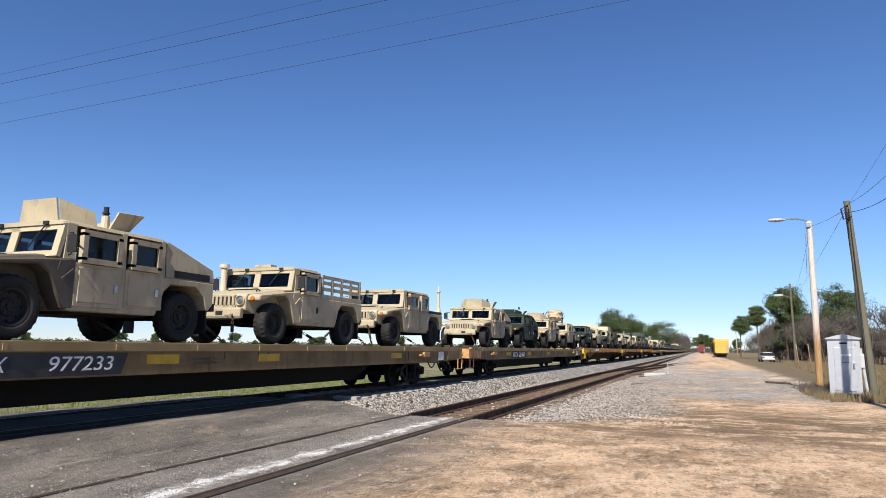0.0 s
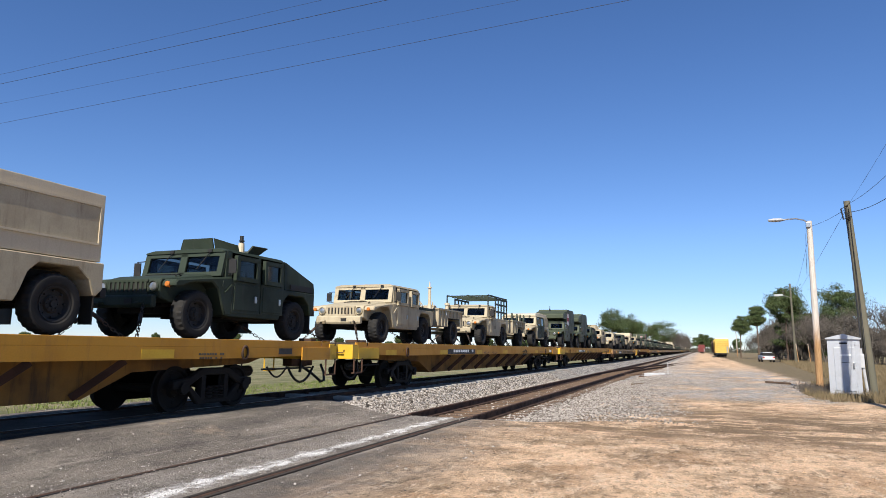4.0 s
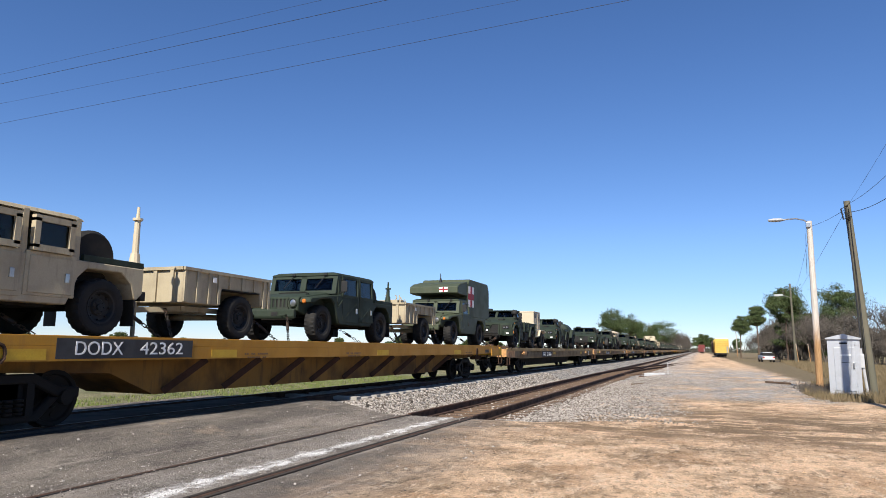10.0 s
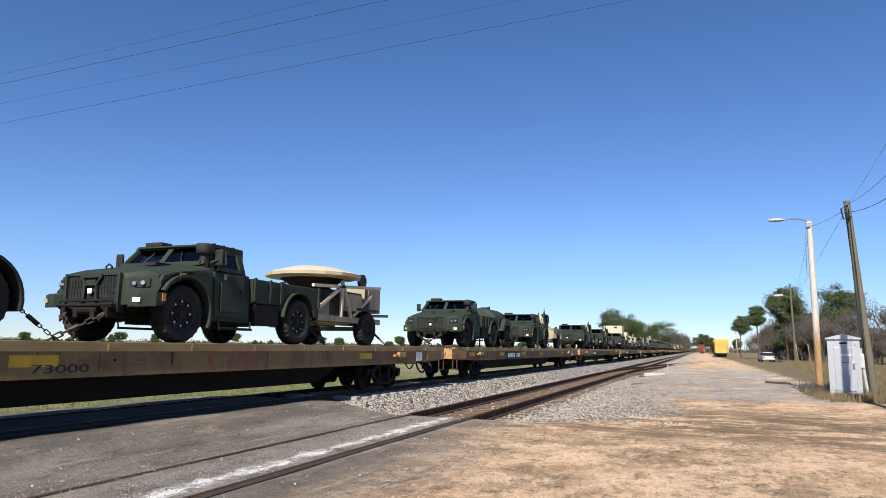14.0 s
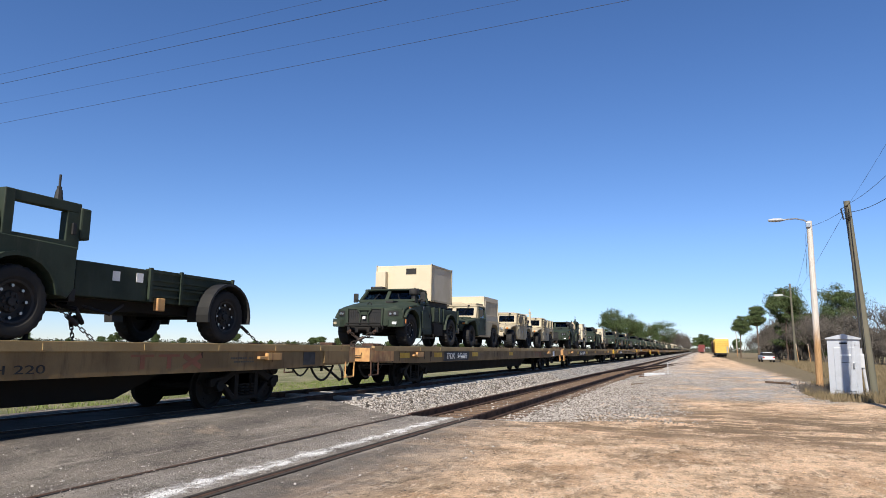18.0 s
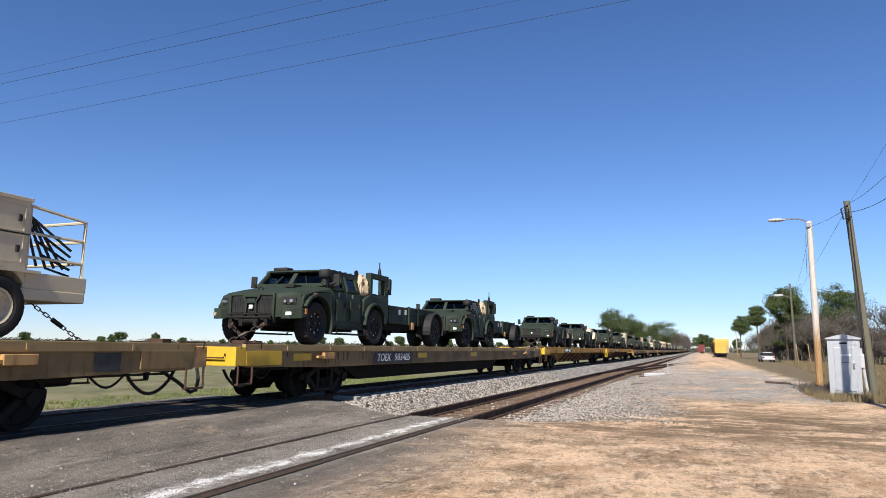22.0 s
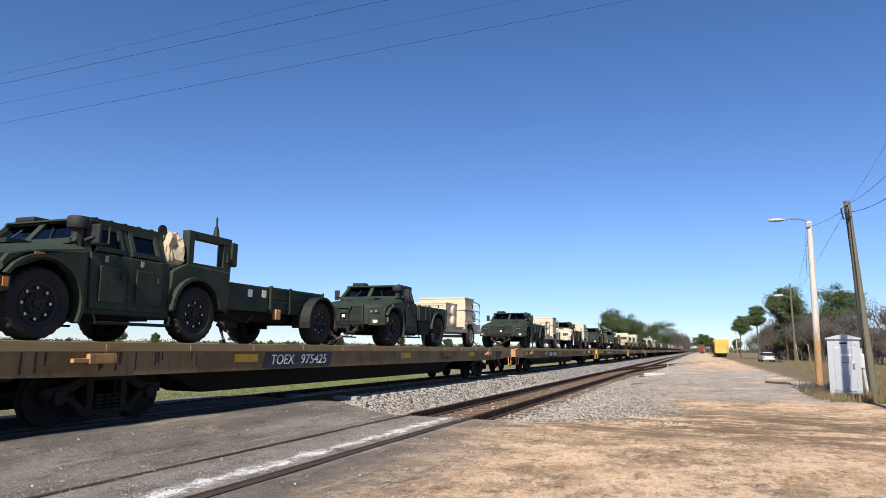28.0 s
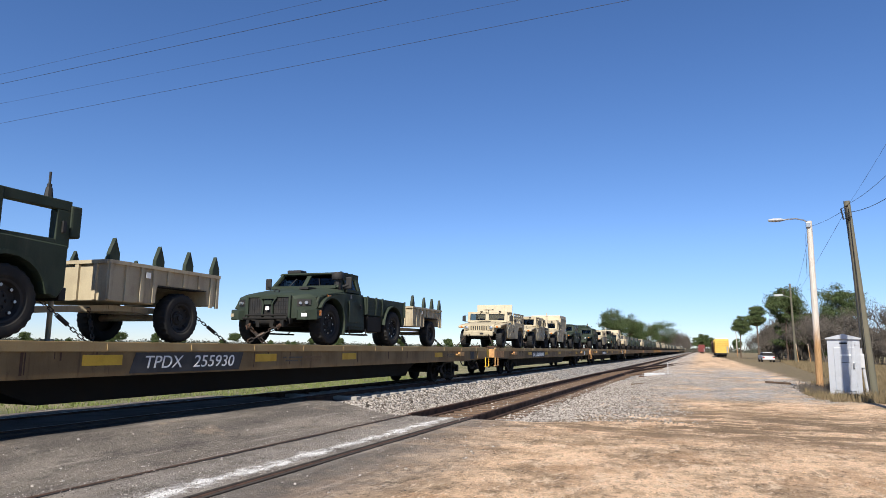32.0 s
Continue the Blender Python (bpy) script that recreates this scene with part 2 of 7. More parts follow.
def lettering(name, text, size, material, parent, x, y, z, width=0.0, label="", slant=0.0):
    """Raised letters on a side that faces +x, reading along +y."""
    cu = bpy.data.curves.new(name, "FONT")
    cu.body, cu.size, cu.extrude, cu.align_x, cu.align_y = text, size, 0.004, "CENTER", "CENTER"
    tmp = bpy.data.objects.new(name, cu)
    scene.collection.objects.link(tmp)
    me = bpy.data.meshes.new_from_object(tmp.evaluated_get(bpy.context.evaluated_depsgraph_get()))
    wide = max((v.co.x for v in me.vertices), default=1) - min((v.co.x for v in me.vertices), default=0)
    if width:
        me.transform(Matrix.Diagonal((width / wide, 1, 1, 1)))
    if slant:
        me.transform(Matrix(((1, slant, 0, 0), (0, 1, 0, 0), (0, 0, 1, 0), (0, 0, 0, 1))))
    me.transform(Matrix(((0, 0, 1, 0), (1, 0, 0, 0), (0, 1, 0, 0), (0, 0, 0, 1))))
    me.materials.clear()
    me.materials.append(material)
    bpy.data.objects.remove(tmp)
    ob = new(name, me)
    ob.parent = parent
    ob.location = (x, y, z)
    if label:
        ob["label"] = label
    return ob


# ---- vehicles: origin on the deck under the front axle, nose towards -y ----
def wheel(parent, r, w, x, y, z, rim_material, lugs=26, side=1, bolts=8, tread=0.035):
    """A chunky off-road tyre with its rim and hub; side +1 shows its outer face to +x."""
    bm = B()
    h = w / 2
    n = lugs * 2
    half = [(0.72, 0.55, 0), (0.95, 0.66, 0), (1.0, 0.78, 0), (0.97, 0.88, 0), (0.86, 0.955, 1), (0.62, 0.99, 1), (0.09, 1.0, 1)]
    sect = [(-h * u, k, c) for u, k, c in half] + [(h * u, k, 2 * c) for u, k, c in half[::-1]]
    rings = []
    for u, k, knob in sect:
        ring = []
        for i in range(n):
            a = 2 * math.pi * (i + (0.25 if i % 2 else 0.0)) / n
            rr = r * (k - (tread if knob and (i + knob) % 2 else 0.0))
            ring.append(bm.verts.new((u, rr * math.cos(a), rr * math.sin(a))))
        rings.append(ring)
    for p, q in zip(rings, rings[1:] + rings[:1]):
        for i in range(n):
            bm.faces.new((p[i], p[(i + 1) % n], q[(i + 1) % n], q[i]))
    bmesh.ops.recalc_face_normals(bm, faces=bm.faces[:])
    tyre = put(part("wheel", bm, RUBBER, parent, smooth=25), x, y, z)
    bm = B()
    o = side
    lathe(bm, [(o * h * 0.2, r * 0.57), (o * h * 0.86, r * 0.58), (o * h * 0.8, r * 0.52), (o * h * 0.35, r * 0.46), (o * h * 0.3, r * 0.3), (o * h * 0.5, r * 0.26), (o * h * 0.5, r * 0.12), (o * h * 0.7, r * 0.11), (o * h * 0.7, r * 0.01)], 20)
    for i in range(bolts):
        a = 2 * math.pi * i / bolts
        for rr in (0.2, 0.42):
            rod(bm, (o * h * 0.3, r * rr * math.cos(a), r * rr * math.sin(a)), (o * h * 0.62, r * rr * math.cos(a), r * rr * math.sin(a)), r * (0.045 if r > 0.5 else 0.03), seg=6)
    rim = part("rim", bm, rim_material, tyre, smooth=35)
    if r > 0.5:
        rim.data.materials.append(CHROME)
        for f in rim.data.polygons:
            c = f.center
            if abs(f.normal.x) > 0.9 and f.area < r * r * 0.008 and abs(c.x) > h * 0.6 and math.hypot(c.y, c.z) > r * 0.3:
                f.material_index = 1
    return tyre


def four_wheels(root, r, w, x, base, rim):
    near = wheel(root, r, w, x, 0, r, rim)
    twin(near, x, base, r)
    far = wheel(root, r, w, -x, 0, r, rim, side=-1)
    twin(far, -x, base, r)


def chain_part(root, a, b, big=1.0):
    """A tie-down chain of real links with its ratchet binder."""
    a, b = Vector(a), Vector(b)
    d = b - a
    n = max(4, int(d.length / (0.075 * big)))
    q = d.to_track_quat("Z", "Y").to_matrix().to_4x4()
    bm = B()
    for i in range(n):
        m = Matrix.Translation(a + d * (i + 0.5) / n) @ q @ Matrix.Rotation((i % 2) * math.pi / 2, 4, "Z")
        for sx in (-1, 1):
            bmesh.ops.create_cube(bm, size=1.0, matrix=m @ Matrix.Translation((sx * 0.022 * big, 0, 0)) @ Matrix.Diagonal((0.014 * big, 0.014 * big, 0.09 * big, 1)))
        for sz in (-1, 1):
            bmesh.ops.create_cube(bm, size=1.0, matrix=m @ Matrix.Translation((0, 0, sz * 0.042 * big)) @ Matrix.Diagonal((0.05 * big, 0.014 * big, 0.014 * big, 1)))
    rod(bm, a + d * 0.4, a + d * 0.62, 0.035)
    part("tie_down_chain", bm, CHAIN, root)


def window(root, name, y0, y1, z0, z1, x, frame_material, thick=0.04, edge=0.05, lean=0.0):
    """A side window: frame bars round a pane; x is the outer face."""
    s = math.copysign(1, x)
    bm = B()
    for a, b in (((y0, z0), (y1, z0)), ((y1, z0), (y1, z1)), ((y1, z1), (y0, z1)), ((y0, z1), (y0, z0))):
        k = lambda p: x - s * lean * (p[1] - z0) / (z1 - z0)
        e = edge / 2 if a[1] == b[1] else 0.0
        d = math.copysign(e, b[0] - a[0])
        bar(bm, (k(a), a[0] - d, a[1]), (k(b), b[0] + d, b[1]), edge, edge)
    fr = part(name, bm, frame_material, root)
    bm = plate(B(), [(x - s * 0.01, y0, z0), (x - s * 0.01, y1, z0), (x - s * (0.01 + lean), y1, z1), (x - s * (0.01 + lean), y0, z1)], 0.012)
    part("pane", bm, GLASS, fr)
    return fr


def seat(root, x, y, z):
    bm = box(B(), x - 0.24, x + 0.24, y - 0.22, y + 0.25, z - 0.1, z + 0.06, 0.03)
    box(bm, x - 0.24, x + 0.24, y + 0.2, y + 0.32, z, z + 0.55, 0.03)
    part("seat", bm, BLACK, root)


def aerial(root, x, y, z, h, material):
    bm = rod(B(), (x, y, z), (x, y, z + 0.18), 0.07, 0.045)
    rod(bm, (x, y, z + 0.18), (x, y, z + h * 0.55), 0.035)
    rod(bm, (x, y, z + h * 0.55), (x, y, z + h), 0.018)
    part("antenna", bm, material, root)


def crumple(bm, centre, size, seed):
    """Turns a ball into a lumpy bundle of cloth."""
    for v in bm.verts:
        d = v.co.normalized()
        k = 1 + 0.30 * noise.noise(d * 1.7 + Vector((seed, 0, 0))) + 0.16 * abs(noise.noise(d * 4.1 + Vector((0, seed, 0)))) - 0.1 * abs(noise.noise(d * 9))
        q = Vector([math.copysign(abs(c) ** 0.7, c) for c in d]) * k
        v.co = Vector(centre) + Vector((q.x * size[0], q.y * size[1], q.z * size[2]))


def humvee(kind, paint, hood=None, doors=None, bed=None, rails=False):
    """Four-wheel-drive utility truck. kind: armoured, crew, cargo, box, hardtop, ambulance, open, rack."""
    hood, doors, bed = hood or paint, doors or paint, bed or paint
    root = new("military_truck")
    root.empty_display_size = 0.3
    four_wheels(root, 0.465, 0.31, 0.91, 3.30, BLACK)
    bm = box(B(), -0.45, 0.45, -0.5, 3.95, 0.46, 0.66)
    box(bm, -0.58, 0.58, -0.45, 0.75, 0.6, 1.02)
    box(bm, -0.8, 0.8, 1.0, 2.6, 0.42, 0.6)
    for y in (0, 3.3):
        rod(bm, (-0.8, y, 0.47), (0.8, y, 0.47), 0.07)
        bar(bm, (-0.8, y, 0.5), (-0.4, y + 0.5, 0.55), 0.08)
        bar(bm, (0.8, y, 0.5), (0.4, y + 0.5, 0.55), 0.08)
    for y in (0, 3.3):
        box(bm, -0.72, 0.72, y - 0.30, y + 0.30, 0.72, 0.98)
    part("chassis", bm, UNDER, root)
    # front end: a narrow nose between open wheels, the wide hood over them
    bm = prism(B(), [(-0.70, 0.74), (-0.72, 1.03), (-0.66, 1.10), (0.74, 1.28), (0.74, 0.70), (-0.45, 0.66)], -0.76, 0.76, 0.02)
    part("nose", bm, hood, root, smooth=30)
    for s in (-1, 1):
        bm = prism(B(), [(-0.66, 0.93), (-0.67, 1.02), (-0.60, 1.08), (0.30, 1.20), (0.95, 1.27), (0.95, 0.48), (0.76, 0.47), (0.63, 0.70), (0.50, 1.00), (0.34, 1.11), (-0.20, 1.06), (-0.46, 0.96)], s * 0.75, s * 1.08, 0.028)
        part("front_fender", bm, hood, root, smooth=30)
        bm = prism(B(), [(0.62, 1.06), (0.66, 1.20), (0.88, 1.22), (0.72, 0.96)], s * 1.08, s * 1.088)
        bar(bm, (s * 1.095, 0.70, 0.93), (s * 1.095, 0.90, 1.10), 0.02, 0.03)
        part("side_vent", bm, hood, root)
    bm = loft(B(), [(-0.66, [(0.0, 1.095), (0.50, 1.09), (0.70, 1.07), (0.72, 1.03)]), (-0.45, [(0.0, 1.175), (0.50, 1.165), (0.72, 1.12), (0.75, 1.08)]), (0.70, [(0.0, 1.33), (0.62, 1.325), (0.80, 1.30), (0.82, 1.24)])])
    hd = part("hood", bm, hood, root, smooth=25)
    bm = B()
    for k in range(4):
        box(bm, -0.30, 0.30, 0.0 + 0.11 * k, 0.05 + 0.11 * k, 1.22 + 0.016 * k, 1.252 + 0.0148 * k)
    part("hood_louvre", bm, UNDER, hd)
    bm = pipe(B(), [(0.66, -0.20, 1.12), (0.66, -0.22, 1.20), (0.66, -0.14, 1.23), (0.66, -0.08, 1.20), (0.66, -0.08, 1.14)], 0.014, 6)
    part("lifting_eye", bm, BLACK, hd)
    bm = box(B(), -0.46, 0.46, -0.724, -0.70, 0.80, 1.05)
    part("grille_recess", bm, BLACK, root)
    bm = B()
    for i in range(9):
        x = -0.44 + 0.11 * i
        box(bm, x - 0.030, x + 0.030, -0.745, -0.715, 0.82, 1.04, 0.008)
    box(bm, -0.50, 0.50, -0.745, -0.715, 1.03, 1.07)
    box(bm, -0.50, 0.50, -0.745, -0.715, 0.78, 0.84)
    part("grille", bm, hood, root)
    for s in (-1, 1):
        bm = lathe(B(), [(-0.68, 0.115), (-0.735, 0.12), (-0.75, 0.105), (-0.72, 0.09)], 18, "y", (s * 0.62, 0, 0.94))
        lamp = part("headlight", bm, hood, root, smooth=40)
        bm = lathe(B(), [(-0.71, 0.09), (-0.735, 0.08), (-0.745, 0.04)], 16, "y", (s * 0.62, 0, 0.94))
        part("lens", bm, CHROME, lamp, smooth=50)
        bm = lathe(B(), [(-0.62, 0.055), (-0.69, 0.055), (-0.705, 0.04)], 12, "y", (s * 0.90, 0, 0.985))
        part("turn_signal", bm, AMBER, root, smooth=40)
        bm = pipe(B(), [(s * 1.07, 0.80, 1.30), (s * 1.24, 0.70, 1.30), (s * 1.24, 0.70, 1.62), (s * 1.06, 0.80, 1.64)], 0.014, 6)
        box(bm, s * 1.15, s * 1.33, 0.69, 0.72, 1.32, 1.60, 0.012)
        part("mirror", bm, BLACK, root)
    bm = prism(B(), [(-0.84, 0.54), (-0.87, 0.60), (-0.86, 0.76), (-0.80, 0.79), (-0.74, 0.76), (-0.74, 0.56)], -0.74, 0.74, 0.015)
    for x in (-0.48, 0.48):
        pipe(bm, [(x - 0.06, -0.84, 0.64), (x - 0.06, -0.96, 0.62), (x + 0.06, -0.96, 0.62), (x + 0.06, -0.84, 0.64)], 0.022, 6)
    fb = part("front_bumper", bm, bed if paint is TAN else paint, root)
    part("bumper_opening", box(B(), 0.10, 0.28, -0.876, -0.86, 0.62, 0.71), BLACK, fb)
    # tub
    bm = prism(B(), [(0.72, 0.56), (0.86, 0.46), (2.62, 0.46), (2.70, 0.62), (2.80, 0.90), (2.96, 1.05), (3.62, 1.05), (3.84, 0.88), (3.93, 0.64), (3.98, 0.62), (4.10, 0.74), (4.10, 1.16), (0.72, 1.16)], -1.07, 1.07, 0.015)
    part("tub", bm, bed, root, smooth=30)
    crew = kind in ("armoured", "crew", "covered")
    rear = 2.85 if crew or kind == "hardtop" else 1.88
    top = 1.83
    tall = kind in ("ambulance", "medic", "van")
    if kind != "open":
        bm = loft(B(), [(0.70, [(0.0, top + 0.005), (0.86, top), (1.01, top - 0.03), (1.03, top - 0.06)]), (0.80, [(0.0, top + 0.035), (0.86, top + 0.03), (1.00, top), (1.03, top - 0.05)]), (rear - 0.12, [(0.0, top + 0.05), (0.86, top + 0.045), (1.00, top + 0.01), (1.03, top - 0.05)]), (rear, [(0.0, top + 0.0), (0.86, top), (1.00, top - 0.03), (1.03, top - 0.06)])])
        part("roof", bm, paint, root, smooth=30)
    # windscreen: nearly upright, two flat panes in a heavy frame
    lo, hi = 1.27, top - 0.04
    k = lambda z: 0.62 + 0.11 * (z - lo) / (hi - lo)
    bm = B()
    for x0, x1 in ((-1.03, -0.90), (-0.085, 0.085), (0.90, 1.03)):
        plate(bm, [(x0, k(lo), lo), (x1, k(lo), lo), (x1, k(hi), hi), (x0, k(hi), hi)], -0.07)
    plate(bm, [(-0.90, k(lo), lo), (0.90, k(lo), lo), (0.90, k(lo + 0.09), lo + 0.09), (-0.90, k(lo + 0.09), lo + 0.09)], -0.068)
    plate(bm, [(-0.90, k(hi - 0.10), hi - 0.10), (0.90, k(hi - 0.10), hi - 0.10), (0.90, k(hi), hi), (-0.90, k(hi), hi)], -0.068)
    ws = part("windscreen_frame", bm, paint, root)
    for x0, x1 in ((-0.91, -0.075), (0.075, 0.91)):
        part("pane", plate(B(), [(x0, k(lo + 0.08) + 0.03, lo + 0.08), (x1, k(lo + 0.08) + 0.03, lo + 0.08), (x1, k(hi - 0.09) + 0.03, hi - 0.09), (x0, k(hi - 0.09) + 0.03, hi - 0.09)], -0.012), GLASS, ws)
        xm = (x0 + x1) / 2
        bm = pipe(B(), [(xm + 0.18, k(hi) - 0.02, hi + 0.0), (xm + 0.16, k(hi) - 0.05, hi - 0.05), (xm - 0.10, k(1.45) - 0.02, 1.42)], 0.011, 5)
        box(bm, xm + 0.13, xm + 0.23, k(hi) - 0.06, k(hi) + 0.02, hi - 0.02, hi + 0.035)
        part("wiper", bm, BLACK, ws)
    heavy = kind in ("armoured", "covered") or paint is TAN and kind in ("crew", "stakes", "cargo", "rack")
    # doors
    spans = [(0.93, 1.86), (1.90, 2.74)] if rear > 2 else [(0.93, 1.84)]
    for s in (-1, 1):
        for y0, y1 in spans:
            bm = box(B(), s * 1.04, s * 1.085, y0, y1, 0.53 if y0 < 1.5 else 0.56, 1.20, 0.012)
            if heavy:
                box(bm, s * 1.06, s * 1.10, y0 + 0.06, y1 - 0.05, 0.60, 1.14, 0.012)
            else:
                bar(bm, (s * 1.085, y0 + 0.12, 0.62), (s * 1.085, y1 - 0.12, 1.05), 0.012, 0.035)
            door = part("door", bm, doors, root)
            bm = box(B(), s * 1.085, s * 1.12, y1 - 0.2, y1 - 0.13, 0.78, 0.92, 0.01)
            part("handle", bm, CHROME if crew else BLACK, door)
            if kind != "open":
                if heavy:
                    window(door, "window_frame", y0 + 0.10, y1 - 0.16, 1.25, 1.68, s * 1.10, paint, edge=0.09)
                else:
                    window(door, "window_frame", y0 + 0.03, y1 - 0.05, 1.23, 1.74, s * 1.06, doors, edge=0.07, lean=0.04)
        if kind != "open":
            for y in [0.86] + [b + 0.02 for _, b in spans]:
                w = 0.13 if y < 0.9 else 0.07
                bm = prism(B(), [(y - w, 1.14), (y + w * 0.6, 1.14), (y + w * 0.6, top - 0.03), (y - w * 0.6, top - 0.03)], s * 0.98, s * 1.055, 0.0, 0.025)
                part("pillar", bm, paint, root)
    for x in (-0.5, 0.5):
        seat(root, x, 1.5, 0.95)
    bm = lathe(B(), [(-0.02, 0.19), (0.02, 0.2)], 14, "y", (-0.5, 0.98, 1.25))
    part("steering_wheel", bm, BLACK, root)
    # rear bodies
    if kind in ("armoured", "covered"):
        bm = prism(B(), [(rear, top - 0.01), (rear + 0.1, top - 0.02), (4.12, 1.42), (4.14, 1.16), (rear, 1.16)], -1.05, 1.05, 0.015, 0.05)
        part("slant_back", bm, paint, root)
        bm = box(B(), 1.045, 1.065, 3.05, 3.98, 1.18, 1.31)
        part("vent", bm, BLACK, root)
        bm = lathe(B(), [(top + 0.0, 0.52), (top + 0.1, 0.52), (top + 0.1, 0.44)], 20, "z", (0, 1.75, 0))
        tur = part("turret_ring", bm, paint, root)
        if kind == "covered":
            bm = B()
            bmesh.ops.create_icosphere(bm, subdivisions=4, radius=1.0)
            crumple(bm, (-0.05, 1.45, 2.42), (0.60, 0.66, 0.40), 3)
            for v in bm.verts:
                if v.co.z < 2.25:
                    v.co.x = v.co.x * 0.75
                    v.co.y = 1.5 + (v.co.y - 1.5) * 0.75
            part("weapon_post", rod(B(), (0, 1.6, 1.8), (0, 1.6, 2.1), 0.22), paint, tur)
            wrap = part("covered_weapon", bm, TARP, tur, "weapon mount wrapped in tan tarp", smooth=40)
            for c, sx, sy in ((1.28, 1.0, 0.0), (1.62, 1.0, 0.25)):
                ring = [(-0.05 + 0.66 * math.cos(a) ** 3 / max(abs(math.cos(a)) ** 2, 0.25), c + sy * math.cos(a), 2.42 + 0.44 * math.sin(a)) for a in [i * math.pi / 12 for i in range(25)]]
                part("strap", pipe(B(), ring, 0.016, 5), BLACK, wrap)
        z0 = top + 0.05
        for pts in () if kind == "covered" else (
                [(-0.46, 1.12, z0), (0.42, 1.12, z0), (0.40, 1.06, 2.29), (-0.34, 1.06, 2.29)],
                [(-0.68, 1.40, z0), (-0.47, 1.13, z0), (-0.35, 1.07, 2.28), (-0.64, 1.34, 2.14)],
                [(0.43, 1.13, z0), (0.66, 1.62, z0), (0.66, 1.56, 2.12), (0.41, 1.07, 2.28)],
                [(0.66, 1.84, z0), (0.58, 2.30, z0), (0.74, 2.52, 2.24), (0.76, 1.94, 2.20)],
                [(-0.58, 2.30, z0), (-0.66, 1.84, z0), (-0.76, 1.94, 2.20), (-0.74, 2.52, 2.24)],
                [(0.40, 2.36, z0), (-0.40, 2.36, z0), (-0.46, 2.50, 2.16), (0.46, 2.50, 2.16)]):
            if paint is not TAN:
                pts = [(x, y, z0 + (z - z0) * 0.62) for x, y, z in pts]
            part("gun_shield", plate(B(), pts, 0.03), paint, tur)
        bm = rod(B(), (0.42, 2.0, top), (0.42, 2.0, 2.16), 0.085, 0.065, 10)
        post = part("sensor_post", bm, TAN_PALE, root)
        bm = rod(B(), (0.42, 2.0, 2.14), (0.42, 2.0, 2.32), 0.045, seg=10)
        rod(bm, (0.42, 2.0, 2.20), (0.42, 2.0, 2.22), 0.065, seg=10)
        part("sensor_cap", bm, BLACK, post)
    elif kind == "crew":
        bm = B()
        for s in (-1, 1):
            box(bm, s * 0.98, s * 1.06, rear + 0.03, 4.1, 1.16, 1.26, 0.01)
        box(bm, -1.05, 1.05, 4.04, 4.1, 1.16, 1.26)
        part("bed_wall", bm, GREEN, root, "dark green cargo bed rail")
        bm = lathe(B(), [(-0.14, 0.25), (-0.15, 0.4), (-0.1, 0.45), (0.1, 0.45), (0.15, 0.4), (0.14, 0.25)], 24, "x", (0.5, 3.42, 1.30))
        part("spare_tyre", bm, RUBBER, root, smooth=40)
        part("rear_wall", box(B(), -0.97, 0.97, rear - 0.03, rear + 0.01, 1.16, top - 0.02), paint, root)
        bm = rod(B(), (0.96, 3.98, 1.2), (0.96, 3.98, 1.42), 0.10, 0.075, 10)
        up = 0.62 if paint is TAN else 0.28
        rod(bm, (0.96, 3.98, 1.42), (0.96, 3.98, 1.40 + up), 0.058, 0.048, seg=10)
        rod(bm, (0.96, 3.98, 1.38 + up), (0.96, 3.98, 1.42 + up), 0.085, seg=10)
        rod(bm, (0.96, 3.98, 1.42 + up), (0.96, 3.98, 1.62 + up), 0.034, 0.022, seg=8)
        part("antenna", bm, GREEN if paint is not TAN else TAN_PALE, root)
    elif kind in ("cargo", "rack", "stakes"):
        part("rear_wall", box(B(), -0.97, 0.97, rear - 0.02, rear + 0.02, 1.16, top - 0.02), paint, root)
        bm = B()
        for s in (-1, 1):
            box(bm, s * 0.98, s * 1.06, rear + 0.05, 4.1, 1.16, 1.28, 0.01)
        box(bm, -1.05, 1.05, 4.04, 4.1, 1.0, 1.28)
        part("bed_wall", bm, bed, root)
        hi = 2.25 if kind == "rack" else 1.78
        for s in (-1, 1):
            bm = B()
            for i in range(5):
                y = rear + 0.15 + i * 0.50
                box(bm, s * 0.99, s * 1.04, y - 0.03, y + 0.03, 1.2, hi)
            for z in {"cargo": (1.42, 1.58, 1.73), "rack": (1.6, 1.95, 2.2), "stakes": ()}[kind]:
                box(bm, s * 1.0, s * 1.035, rear + 0.1, 4.08, z - 0.045, z + 0.045)
            part("bed_rail", bm, GREEN if rails or kind == "rack" else bed, root, "slatted troop-seat rails")
        if kind == "rack":
            bm = B()
            for y in (0.9, 1.6, 2.3, 3.0, 3.7, 4.05):
                bar(bm, (-1.0, y, 2.27), (1.0, y, 2.27), 0.05)
            for x in (-1.0, 0, 1.0):
                bar(bm, (x, 0.9, 2.3), (x, 4.05, 2.3), 0.05)
            for x in (-1.0, 1.0):
                bar(bm, (x, 0.9, 1.78), (x, 0.9, 2.3), 0.05)
            part("roof_rack", bm, GREEN, root, "dark steel rack over the cab and bed")
    elif kind == "open":
        bm = B()
        for s in (-1, 1):
            box(bm, s * 0.98, s * 1.06, 2.0, 4.1, 1.16, 1.30, 0.01)
        box(bm, -1.05, 1.05, 4.04, 4.1, 1.0, 1.30)
        part("bed_wall", bm, bed, root)
